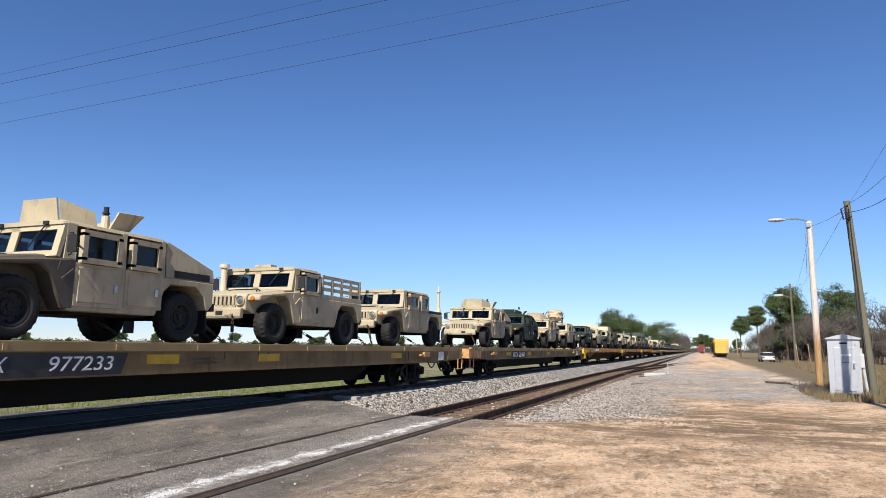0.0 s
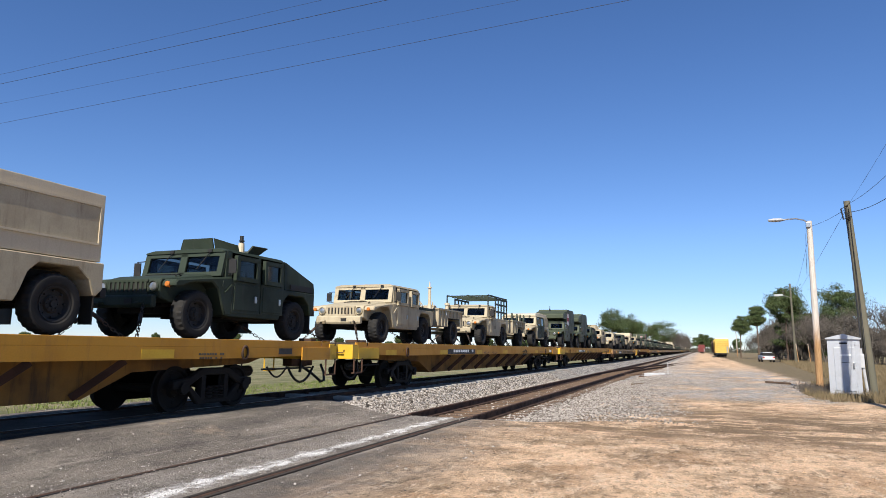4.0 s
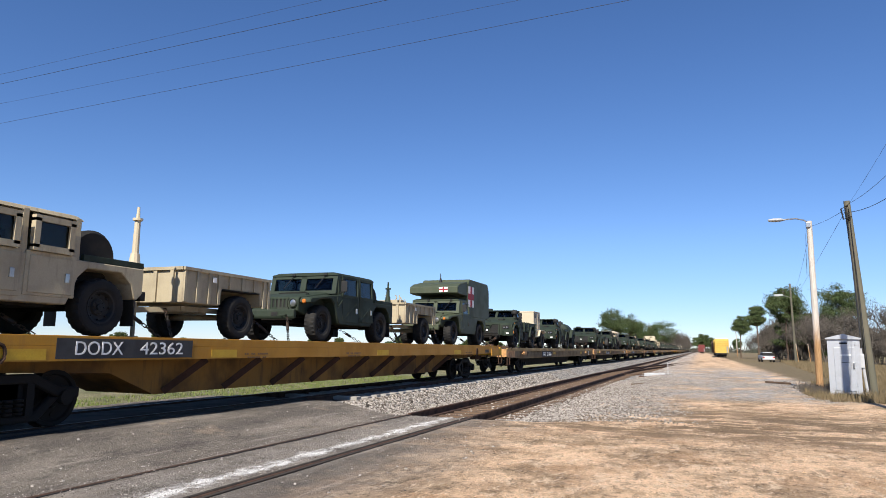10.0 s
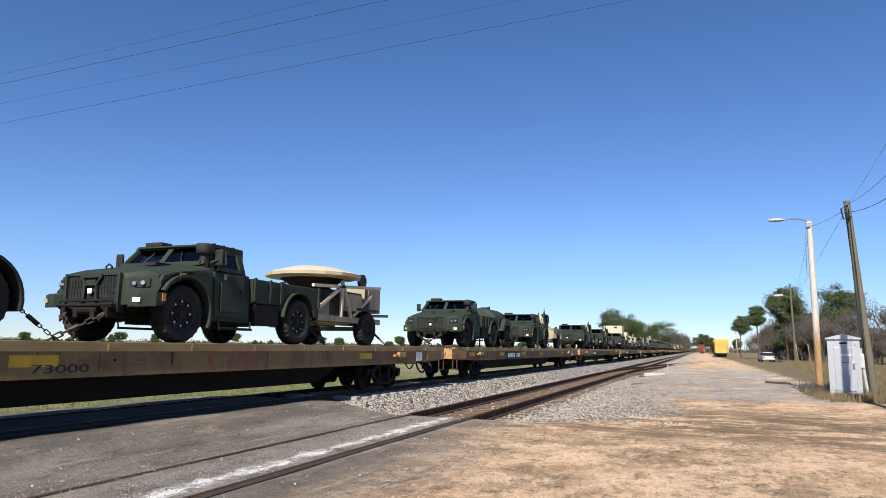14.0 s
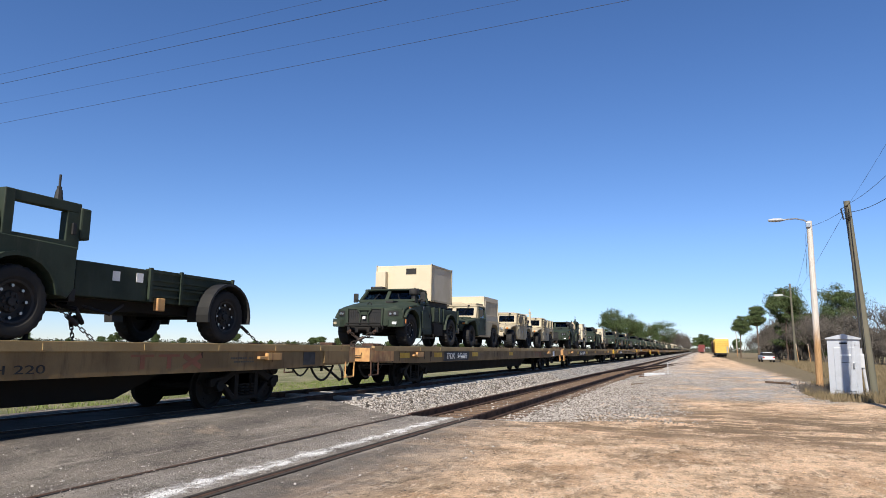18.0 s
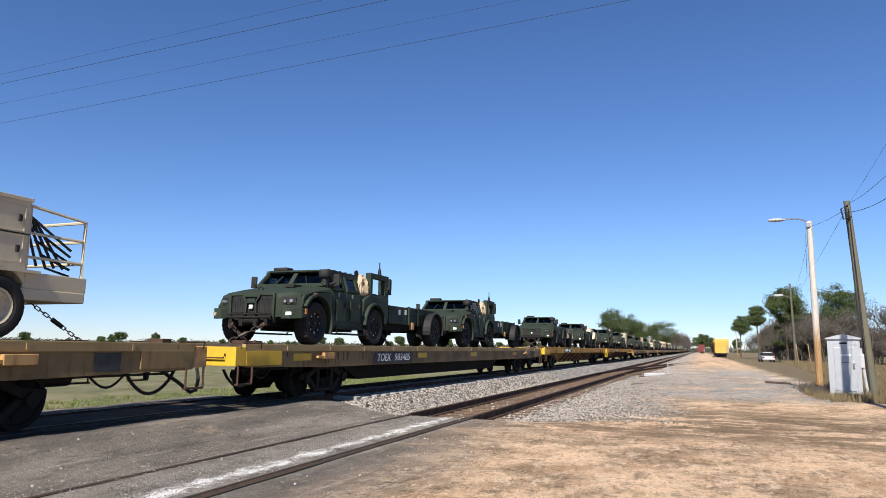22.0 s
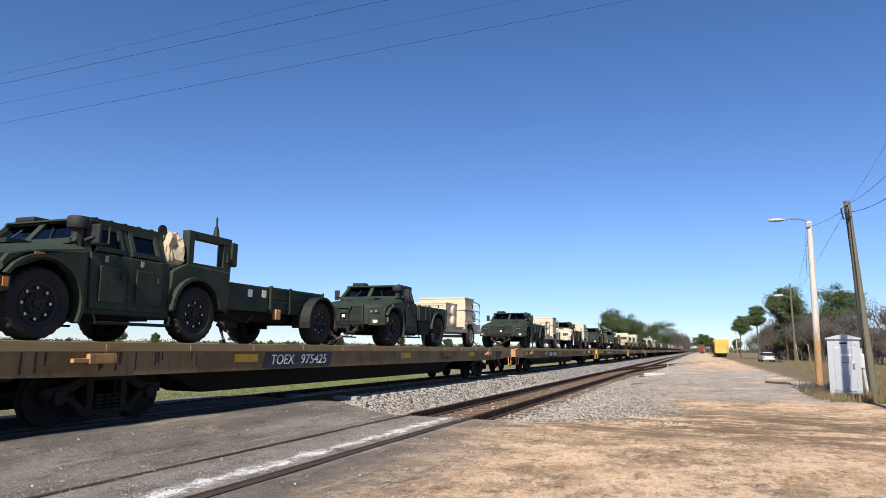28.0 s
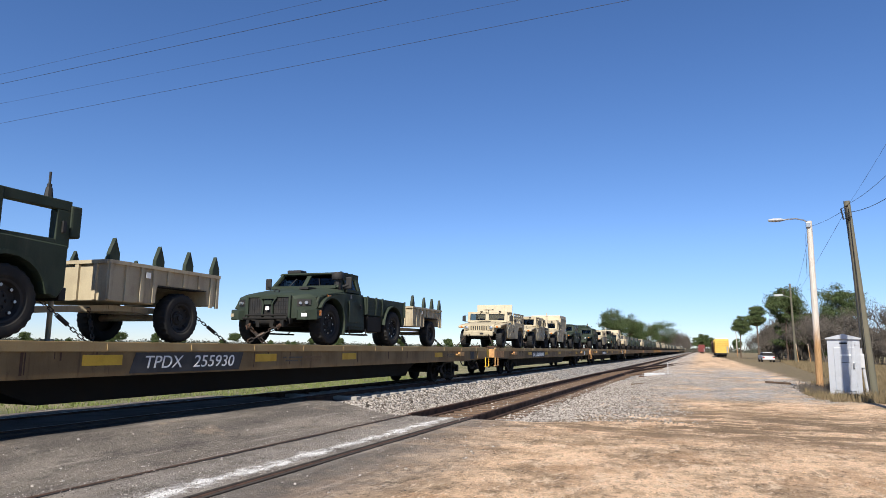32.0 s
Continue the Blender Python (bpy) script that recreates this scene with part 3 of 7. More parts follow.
        for s in (-1, 1):
            bm = B()
            for i in range(5):
                y = 2.05 + i * 0.48
                box(bm, s * 0.99, s * 1.04, y - 0.03, y + 0.03, 1.2, 1.78)
            for z in (1.46, 1.60, 1.74):
                box(bm, s * 1.0, s * 1.035, 2.0, 4.08, z - 0.04, z + 0.04)
            part("bed_rail", bm, bed, root, "slatted troop-seat rails")
        bm = B()
        for s in (-1, 1):
            pipe(bm, [(s * 0.95, 1.92, 1.16), (s * 0.95, 1.92, 1.80), (s * 0.95, 0.86, 1.78)], 0.025)
        pipe(bm, [(-0.95, 1.92, 1.80), (0.95, 1.92, 1.80)], 0.025)
        part("roll_bar", bm, bed, root)
        bm = box(B(), -0.95, 0.95, 1.98, 2.03, 1.3, 2.22, 0.01)
        for x in (-0.5, 0, 0.5):
            box(bm, x - 0.03, x + 0.03, 1.95, 1.98, 1.35, 2.2)
        part("bulkhead_board", bm, TAN_PALE, root, "upright pale tan board behind the seats")
    elif kind == "box":
        bm = box(B(), -1.0, 1.0, 1.86, 4.08, 1.18, 2.28, 0.015)
        shell = part("shelter", bm, TAN_PALE if paint is TAN else paint, root)
        for s in (-1, 1):
            bm = B()
            for a, b in (((1.98, 1.46), (4.0, 1.46)), ((4.0, 1.46), (4.0, 2.08)), ((4.0, 2.08), (1.98, 2.08)), ((1.98, 2.08), (1.98, 1.46))):
                bar(bm, (s * 1.01, *a), (s * 1.01, *b), 0.035)
            part("side_panel_frame", bm, TAN_PALE if paint is TAN else paint, shell)
            box_b = box(B(), s * 1.0, s * 1.008, 2.0, 3.98, 1.48, 2.06)
            part("side_panel", box_b, TAN, shell)
        bm = box(B(), -0.95, 0.95, 0.9, 1.86, top + 0.03, 1.92, 0.02)
        part("roof_fairing", bm, paint, root)
    elif kind == "hardtop":
        bm = prism(B(), [(0.82, top), (0.95, top + 0.12), (2.2, top + 0.2), (4.0, top + 0.16), (4.12, 1.70), (4.14, 1.18), (2.85, 1.18), (2.80, top - 0.03)], -1.02, 1.02, 0.015, 0.08)
        cap = part("hard_top", bm, TAN_PALE, root, "pale tan moulded hard top")
        bm = box(B(), 1.005, 1.03, 2.95, 4.02, 1.25, 1.78, 0.01)
        part("side_hatch", bm, paint, cap)
    elif tall:
        bm = prism(B(), [(1.62, 1.16), (1.62, 2.42), (1.9, 2.74), (4.45, 2.74), (4.66, 2.45), (4.70, 1.25), (4.5, 1.16)], -1.05, 1.05, 0.02, 0.0)
        shell = part("ambulance_body", bm, paint, root)
        bm = prism(B(), [(0.42, 2.06), (0.42, 2.32), (0.75, 2.46), (1.66, 2.62), (1.66, 2.02), (0.8, 2.02)], -1.04, 1.04, 0.02)
        part("cab_hood", bm, paint, root)
        for s in (-1, 1):
            x = s * 1.056
            for (y0, y1, z0, z1), m in () if kind == "van" else (((1.72, 2.47, 1.58, 2.44), WHITE), ((1.72, 2.47, 1.88, 2.14), RED), ((1.99, 2.20, 1.58, 2.44), RED)):
                e = 0.002 if m is WHITE else 0.006 if y1 - y0 > 0.5 else 0.008
                part("red_cross_marking", box(B(), x, x + s * e, y0, y1, z0, z1), m, shell)
        if kind == "ambulance":
            part("front_marking", box(B(), 0.25, 0.62, 0.412, 0.418, 2.10, 2.30), WHITE, root)
            part("front_cross", box(B(), 0.25, 0.62, 0.406, 0.411, 2.17, 2.23), RED, root)
            part("front_cross", box(B(), 0.405, 0.465, 0.405, 0.41, 2.10, 2.30), RED, root)
        aerial(root, -0.2, 1.75, 2.6, 0.4, BLACK)
    if kind in ("cargo", "stakes", "box", "armoured", "rack") and paint is TAN:
        bm = rod(B(), (-0.86, 0.52, 1.2), (-0.86, 0.52, 1.86), 0.075, seg=12)
        rod(bm, (-0.86, 0.52, 1.84), (-0.86, 0.52, 1.93), 0.12, seg=12)
        if kind != "armoured":
            part("air_intake", bm, TAN_PALE, root)
        else:
            bm.free()
    if kind in ("box", "open", "hardtop", "cargo"):
        bm = box(B(), -0.28, 0.18, 0.95, 1.2, top + 0.06, top + 0.12)
        bar(bm, (-0.05, 1.07, top), (-0.05, 1.07, top + 0.07), 0.05)
        part("roof_beacon", bm, paint, root)
    if kind == "stakes":
        bm = rod(B(), (0.05, 1.0, top), (0.05, 1.0, top + 0.26), 0.022)
        bar(bm, (-0.28, 1.0, top + 0.24), (0.38, 1.0, top + 0.24), 0.02)
        box(bm, -0.22, 0.30, 0.86, 1.1, top + 0.03, top + 0.075, 0.01)
        part("roof_antenna", bm, TAN_PALE, root)
    # rear
    bm = box(B(), -1.0, 1.0, 4.12, 4.24, 0.62, 0.78, 0.015)
    for x in (-0.4, 0.4):
        rod(bm, (x, 4.24, 0.7), (x, 4.32, 0.7), 0.06)
    part("rear_bumper", bm, BLACK, root)
    for s in (-1, 1):
        part("tail_light", box(B(), s * 0.82, s * 0.98, 4.10, 4.15, 0.92, 1.02), REDLENS, root)
        part("mud_flap", box(B(), s * 0.76, s * 1.04, 3.96, 3.98, 0.18, 0.72), BLACK, root)
    chain_part(root, (0.5, -0.8, 0.68), (0.95, -1.35, 0.0))
    chain_part(root, (-0.5, -0.8, 0.68), (-0.95, -1.35, 0.0))
    chain_part(root, (0.55, 3.9, 0.66), (0.95, 4.7, 0.0))
    chain_part(root, (0.35, 1.9, 0.42), (0.95, 2.25, 0.0))
    return root


def flared(bm, y, z, r, x0, x1, thick, a0=8, a1=172, n=11):
    """A wheel-arch flare of an even thickness."""
    outer, inner = arch(y, z, r + thick, a0, a1, n), arch(y, z, r, a1, a0, n)
    return prism(bm, outer + inner, x0, x1, 0.0)


def jltv(kind, paint, hood=None):
    """Heavier armoured tactical truck. kind: utility (two doors and a bed), carrier (four doors, stowage frame), shelter."""
    hood = hood or paint
    base = 3.22 if kind == "carrier" else 3.80
    root = new("armoured_truck")
    root.empty_display_size = 0.3
    four_wheels(root, 0.53, 0.36, 1.05, base, BLACK)
    bm = box(B(), -0.5, 0.5, -0.9, base + 0.6, 0.45, 0.72)
    box(bm, -0.70, 0.70, -0.8, 0.7, 0.55, 1.1)
    box(bm, -0.95, 0.95, 0.75, 2.3, 0.36, 0.6)
    for y in (0, base):
        rod(bm, (-0.95, y, 0.53), (0.95, y, 0.53), 0.09)
        for s in (-1, 1):
            bar(bm, (s * 0.85, y, 0.55), (s * 0.4, y + 0.45, 0.65), 0.1)
            bar(bm, (s * 0.85, y, 0.55), (s * 0.4, y - 0.45, 0.65), 0.1)
    part("chassis", bm, UNDER, root)
    # nose: wide grille, cheeks cut back to the fenders, high sloping hood
    bm = loft(B(), [
        (-0.90, [(0.0, 1.215), (0.50, 1.21), (0.66, 1.18), (0.71, 1.11), (0.71, 0.64)]),
        (-0.82, [(0.0, 1.255), (0.52, 1.25), (0.74, 1.215), (0.84, 1.14), (0.85, 0.66)]),
        (-0.60, [(0.0, 1.315), (0.55, 1.31), (0.94, 1.26), (1.14, 1.18), (1.17, 0.90)]),
        (0.0, [(0.0, 1.43), (0.60, 1.425), (0.98, 1.38), (1.17, 1.31), (1.19, 1.17)]),
        (0.74, [(0.0, 1.56), (0.64, 1.555), (1.0, 1.50), (1.16, 1.41), (1.18, 1.17)])])
    part("hood", bm, hood, root, smooth=22)
    part("hood_vent", box(B(), 0.35, 0.62, -0.15, 0.25, 1.42, 1.485), BLACK, root)
    bm = box(B(), -0.58, 0.58, -0.93, -0.89, 0.66, 1.16)
    part("grille_recess", bm, BLACK, root)
    bm = B()
    for i in range(17):
        x = -0.56 + 0.07 * i
        box(bm, x - 0.004, x + 0.004, -0.940, -0.928, 0.67, 1.15)
    for z in (0.76, 0.86, 0.96, 1.06):
        box(bm, -0.58, 0.58, -0.938, -0.928, z - 0.004, z + 0.004)
    part("grille", bm, BLACK, root)
    bm = B()
    for s in (-1, 1):
        bar(bm, (s * 0.16, -0.98, 0.62), (s * 0.13, -0.975, 1.00), 0.035)
        bar(bm, (s * 0.13, -0.975, 1.00), (s * 0.24, -0.97, 1.16), 0.035)
        bar(bm, (s * 0.61, -0.94, 0.62), (s * 0.62, -0.94, 1.19), 0.055)
    box(bm, -0.25, 0.25, -0.985, -0.955, 1.12, 1.18)
    box(bm, -0.11, 0.11, -0.985, -0.96, 0.98, 1.08)
    box(bm, -0.64, 0.64, -0.955, -0.91, 1.16, 1.20)
    part("grille_guard", bm, hood, root)
    part("plate_mark", box(B(), -0.05, 0.05, -0.995, -0.988, 0.84, 0.93), WHITE, root)
    for s in (-1, 1):
        side = lambda u, z, d: (s * (0.71 + 0.44 * u + 0.50 * d), -0.90 + 0.254 * u - 0.866 * d, z)
        bm = plate(B(), [side(0.14, 0.93, 0.004), side(0.80, 0.97, 0.004), side(0.80, 1.12, 0.004), side(0.14, 1.11, 0.004)], 0.02 * -s)
        lamp = part("headlight", bm, BLACK, root)
        for u, r in ((0.30, 0.042), (0.58, 0.048)):
            part("lens", rod(B(), side(u, 1.00 + 0.05 * u, 0.0), side(u, 1.00 + 0.05 * u, 0.04), r, r * 0.8, 14), CHROME, lamp, smooth=50)
        bm = prism(B(), [(-0.56, 0.84), (-0.62, 1.06), (-0.52, 1.20), (0.70, 1.38), (0.76, 1.38), (0.76, 0.40), (0.70, 0.40), *arch(0, 0.56, 0.70, 2, 150, 9)], s * 1.00, s * 1.20, 0.02)
        part("fender", bm, hood, root, smooth=30)
        part("wheel_flare", flared(B(), 0, 0.55, 0.64, s * 1.12, s * 1.29, 0.05, -24, 148, 13), hood, root, smooth=35)
        bm = loft(B(), [(-0.98, [(0.0, 0.84), (0.05, 0.84), (0.05, 0.70)]), (-0.97, [(0.0, 0.90), (0.10, 0.90), (0.10, 0.68)]), (-0.74, [(0.0, 0.96), (0.30, 0.95), (0.30, 0.70)]), (-0.50, [(0.0, 0.96), (0.30, 0.95), (0.30, 0.76)])])
        bmesh.ops.translate(bm, verts=bm.verts[:], vec=(s * 0.97, 0, -0.08))
        bend = part("bumper_end", bm, hood, root, smooth=25)
        part("marker_light", box(B(), s * 1.272, s * 1.29, -0.62, -0.54, 0.72, 0.85), AMBER, bend)
        part("placard", plate(B(), [(s * 0.99, -1.00, 0.68), (s * 1.12, -0.955, 0.68), (s * 1.12, -0.955, 0.76), (s * 0.99, -1.00, 0.76)], 0.012 * -s), WHITE if s > 0 else TAN, bend)
        part("side_marker", box(B(), s * 1.19, s * 1.212, -0.14, 0.02, 1.20, 1.265), AMBER, root)
    bm = box(B(), -0.66, 0.66, -0.98, -0.84, 0.50, 0.65, 0.02)
    pipe(bm, [(-0.62, -0.98, 0.56), (-0.64, -1.08, 0.63), (0.64, -1.08, 0.63), (0.62, -0.98, 0.56)], 0.026)
    pipe(bm, [(-0.62, -1.07, 0.64), (-0.60, -1.03, 0.71), (0.60, -1.03, 0.71), (0.62, -1.07, 0.64)], 0.022)
    rod(bm, (-0.28, -0.98, 0.56), (0.28, -0.98, 0.56), 0.10, seg=12)
    for x in (-0.5, -0.2, 0.2, 0.5):
        box(bm, x - 0.05, x + 0.05, -1.08, -0.9, 0.42, 0.6)
    part("front_bumper", bm, UNDER, root)
    for x in (-0.45, 0.45):
        bm = pipe(B(), [(x, -1.05, 0.50), (x + 0.05, -1.12, 0.44), (x, -1.15, 0.36), (x - 0.05, -1.12, 0.44), (x, -1.05, 0.50)], 0.024, 6)
        part("tow_shackle", bm, RUST, root)
    bm = pipe(B(), [(-0.05, -0.62, 1.28), (-0.07, -0.62, 1.36), (0.0, -0.62, 1.40), (0.07, -0.62, 1.36), (0.05, -0.62, 1.28)], 0.018)
    part("lifting_eye", bm, BLACK, root)
    # cab
    cab = 2.50 if kind == "carrier" else 1.92
    top = 1.97
    bm = prism(B(), [(0.66, 0.42), (cab + 0.1, 0.42), (cab + 0.12, 1.42), (0.66, 1.42)], -1.14, 1.14, 0.02, 0.06)
    part("cab", bm, paint, root)
    bm = prism(B(), [(0.82, top - 0.05), (1.05, top), (cab, top), (cab + 0.05, top - 0.06)], -0.86, 0.86, 0.015)
    for y in [1.15 + 0.3 * i for i in range(int((cab - 1.1) / 0.3) + 1)]:
        for s in (-1, 1):
            box(bm, s * 0.78, s * 0.84, y, y + 0.05, top, top + 0.045)
    part("roof", bm, paint, root)
    bm = B()
    for x in (-1.0, -0.03, 0.03, 1.0):
        bar(bm, (x, 0.62, 1.50), (x * 0.86, 0.98, top - 0.03), 0.11 if abs(x) > 0.5 else 0.07, 0.09)
    bar(bm, (-0.9, 0.97, top - 0.04), (0.9, 0.97, top - 0.04), 0.1, 0.08)
    bar(bm, (-1.0, 0.62, 1.54), (1.0, 0.62, 1.54), 0.1, 0.08)
    ws = part("windscreen_frame", bm, paint, root)
    for s in (-1, 1):
        part("pane", plate(B(), [(s * 0.08, 0.66, 1.56), (s * 0.94, 0.66, 1.56), (s * 0.82, 0.95, top - 0.07), (s * 0.08, 0.95, top - 0.07)], 0.02), GLASS, ws)
        part("wiper", pipe(B(), [(s * 0.5, 0.62, 1.55), (s * 0.35, 0.80, 1.80)], 0.012, 5), BLACK, ws)
        spans = [(0.98, 1.62), (1.72, 2.42)] if kind == "carrier" else [(0.98, 1.82)]
        for y0, y1 in spans:
            bm = prism(B(), [(y0 - 0.1, 0.5), (y1, 0.5), (y1, 1.40), (y0 - 0.1, 1.40)], s * 1.10, s * 1.17, 0.015, 0.05)
            box(bm, s * 1.16, s * 1.19, y0 + 0.05, y1 - 0.08, 0.62, 1.2, 0.015)
            door = part("door", bm, paint, root)
            part("handle", box(B(), s * 1.18, s * 1.22, y1 - 0.2, y1 - 0.12, 1.0, 1.12, 0.01), BLACK, door)
            part("door_label", box(B(), s * 1.175, s * 1.182, y0 + 0.12, y0 + 0.19, 1.26, 1.36), TIE_GREY, door)
            window(door, "window_frame", y0 + 0.04, y1 - 0.1, 1.47, 1.84, s * 1.07, paint, edge=0.08, lean=0.14)
        for y in [0.84] + [b + 0.02 for _, b in spans]:
            e = 0.16 if y < 0.9 else 0.0
            bm = prism(B(), [(y - 0.09, 1.38), (y + 0.07, 1.38), (y + 0.06 + e, top - 0.03), (y - 0.05 + e, top - 0.03)], s * 0.97, s * 1.09, 0.0, 0.17)
            part("pillar", bm, paint, root)
        part("roof_rail", bar(B(), (s * 0.92, 0.95, top - 0.05), (s * 0.90, cab, top - 0.05), 0.1, 0.1), paint, root)
        bm = pipe(B(), [(s * 1.12, 0.78, 1.52), (s * 1.16, 1.15, 1.55), (s * 1.05, 1.25, 1.86), (s * 0.98, 0.95, 1.92)], 0.02)
        part("grab_rail", bm, BLACK, root)
        bm = bar(B(), (s * 1.12, 0.74, 1.56), (s * 1.28, 0.78, 1.62), 0.04)
        box(bm, s * 1.18, s * 1.36, 0.78, 0.84, 1.50, 1.82, 0.03)
        part("mirror", bm, BLACK, root)
        bm = box(B(), s * 1.10, s * 1.30, 0.9, cab, 0.27, 0.31)
        pipe(bm, [(s * 1.26, 0.85, 0.5), (s * 1.28, 0.92, 0.3), (s * 1.28, cab - 0.05, 0.3), (s * 1.2, cab + 0.05, 0.45)], 0.02)
        part("side_step", bm, UNDER, root)
        seat(root, s * 0.5, 1.25, 1.15)
    bm = lathe(B(), [(1.74, 0.01), (1.74, 0.15), (1.78, 0.165), (1.90, 0.165), (1.93, 0.15), (1.95, 0.01)], 18, "z", (0.98, 0.72, 0))
    rod(bm, (0.98, 0.72, 1.40), (0.98, 0.72, 1.80), 0.09)
    part("air_cleaner", bm, BLACK, root, smooth=40)
    bm = box(B(), -0.80, -0.36, 0.98, 1.3, top + 0.0, top + 0.1, 0.03)
    part("roof_sensor", bm, BLACK, root)
    part("rear_wall", box(B(), -0.92, 0.92, cab - 0.02, cab + 0.06, 1.36, top - 0.03), paint, root)
    end = base + 0.98
    if kind == "carrier":
        bm = prism(B(), [(cab + 0.05, 0.55), (cab + 0.1, 1.28), (cab + 0.45, 1.46), (end, 1.42), (end, 0.8), (end - 0.12, 0.62), *arch(base, 0.56, 0.64, 12, 168), (cab + 0.25, 0.55)], -1.16, 1.16, 0.02)
        part("rear_body", bm, paint, root)
        for s in (-1, 1):
            part("wheel_flare", flared(B(), base, 0.56, 0.61, s * 1.12, s * 1.26, 0.06, 10, 178), paint, root)
            y0, y1 = cab + 0.48, end + 0.02
            bm = box(B(), s * 0.98, s * 1.15, y0, y0 + 0.15, 1.38, 2.10, 0.015)
            box(bm, s * 0.99, s * 1.14, y0 + 0.15, y1, 1.95, 2.10, 0.015)
            box(bm, s * 0.99, s * 1.14, y1 - 0.24, y1, 1.38, 1.95, 0.015)
            box(bm, s * 0.99, s * 1.14, y0 + 0.15, y1 - 0.24, 1.36, 1.50, 0.012)
            fr = part("stowage_frame", bm, paint, root)
            part("stowage_box", box(B(), s * 0.78, s * 1.17, y1 - 0.02, y1 + 0.16, 1.55, 2.04, 0.03), paint, fr)
            part("latch", box(B(), s * 1.14, s * 1.18, y1 - 0.16, y1 - 0.10, 1.60, 1.78, 0.01), BLACK, fr)
        bm = B()
        random.seed(4)
        bmesh.ops.create_icosphere(bm, subdivisions=4, radius=1.0)
        crumple(bm, (0.75, cab + 0.27, 1.66), (0.34, 0.24, 0.36), 5)
        part("stowed_tarp", bm, TARP, root, "bundled tan tarp behind the cab", smooth=20)
        bm = lathe(B(), [(-0.02, 0.09), (0.02, 0.1)], 12, "x", (0.9, cab + 0.05, top + 0.06))
        part("roof_ring", bm, BLACK, root)
        aerial(root, 0.95, end - 0.25, 2.1, 0.42, BLACK)
    else:
        bm = prism(B(), [(cab + 0.16, 0.86), (cab + 0.16, 1.38), (end, 1.38), (end, 0.66), (end - 0.3, 0.66), *arch(base, 0.56, 0.66, 12, 168), (base - 0.72, 0.86)], -1.14, 1.14, 0.015)
        bedp = part("cargo_bed", bm, paint, root)
        for s in (-1, 1):
            bm = B()
            for z in (1.00, 1.13, 1.26):
                box(bm, s * 1.14, s * 1.16, cab + 0.25, base - 0.7, z, z + 0.04)
            for y in (cab + 0.2, cab + 0.75, base - 0.72, end - 0.08):
                box(bm, s * 1.14, s * 1.18, y, y + 0.06, 0.9, 1.40)
            part("bed_ribs", bm, paint, bedp)
            part("wheel_flare", flared(B(), base, 0.56, 0.63, s * 1.10, s * 1.24, 0.03, 10, 175), paint, root)
            part("side_box", box(B(), s * 0.7, s * 1.16, cab + 0.25, base - 0.75, 0.40, 0.84, 0.02), UNDER, root)
        if hood is not paint:
            part("stowed_case", prism(B(), [(3.0, 1.38), (3.0, 1.62), (3.12, 1.72), (3.9, 1.72), (3.9, 1.38)], -0.35, 0.75, 0.02), TAN_PALE, root, "pale tan case in the cargo bed")
            part("stowed_case", box(B(), 0.82, 1.12, end - 0.02, end + 0.14, 1.30, 1.74, 0.02), TAN_PALE, root, "pale tan case on the tailboard")
        if kind == "shelter":
            bm = box(B(), -1.08, 1.08, 2.02, 4.15, 1.62, 2.92, 0.015)
            sh = part("shelter", bm, TAN_PALE, root, "tall pale tan equipment shelter")
            bm = B()
            for s in (-1, 1):
                for y in (2.04, 4.13):
                    box(bm, s * 1.07, s * 1.10, y - 0.04, y + 0.04, 1.6, 2.95)
                for z in (1.64, 2.90):
                    box(bm, s * 1.07, s * 1.10, 2.02, 4.15, z - 0.03, z + 0.03)
            part("shelter_edge", bm, TAN, sh)
            part("shelter_base", box(B(), -0.95, 0.95, 2.0, 4.0, 1.44, 1.64), BLACK, root)
            bm = box(B(), -1.02, -0.62, 1.78, 2.03, 2.1, 2.7, 0.02)
            part("vent_unit", bm, TAN_PALE, sh)
            bm = box(B(), 0.1, 0.5, 2.0, 2.022, 2.6, 2.8)
            part("vent_slot", bm, BLACK, sh)
    bm = box(B(), -1.05, 1.05, end, end + 0.12, 0.6, 0.8, 0.02)
    for x in (-0.5, 0.5):
        rod(bm, (x, end + 0.1, 0.7), (x, end + 0.2, 0.7), 0.07)
    part("rear_bumper", bm, BLACK, root)
    for s in (-1, 1):
        part("tail_light", box(B(), s * 0.9, s * 1.08, end + 0.0, end + 0.03, 0.92, 1.02), REDLENS, root)
    chain_part(root, (0.45, -1.1, 0.45), (-0.25, -1.55, 0.0), 1.7)
    chain_part(root, (-0.45, -1.1, 0.45), (0.35, -1.48, 0.0), 1.7)
    chain_part(root, (0.6, end, 0.66), (1.0, end + 0.6, 0.0))
    return root


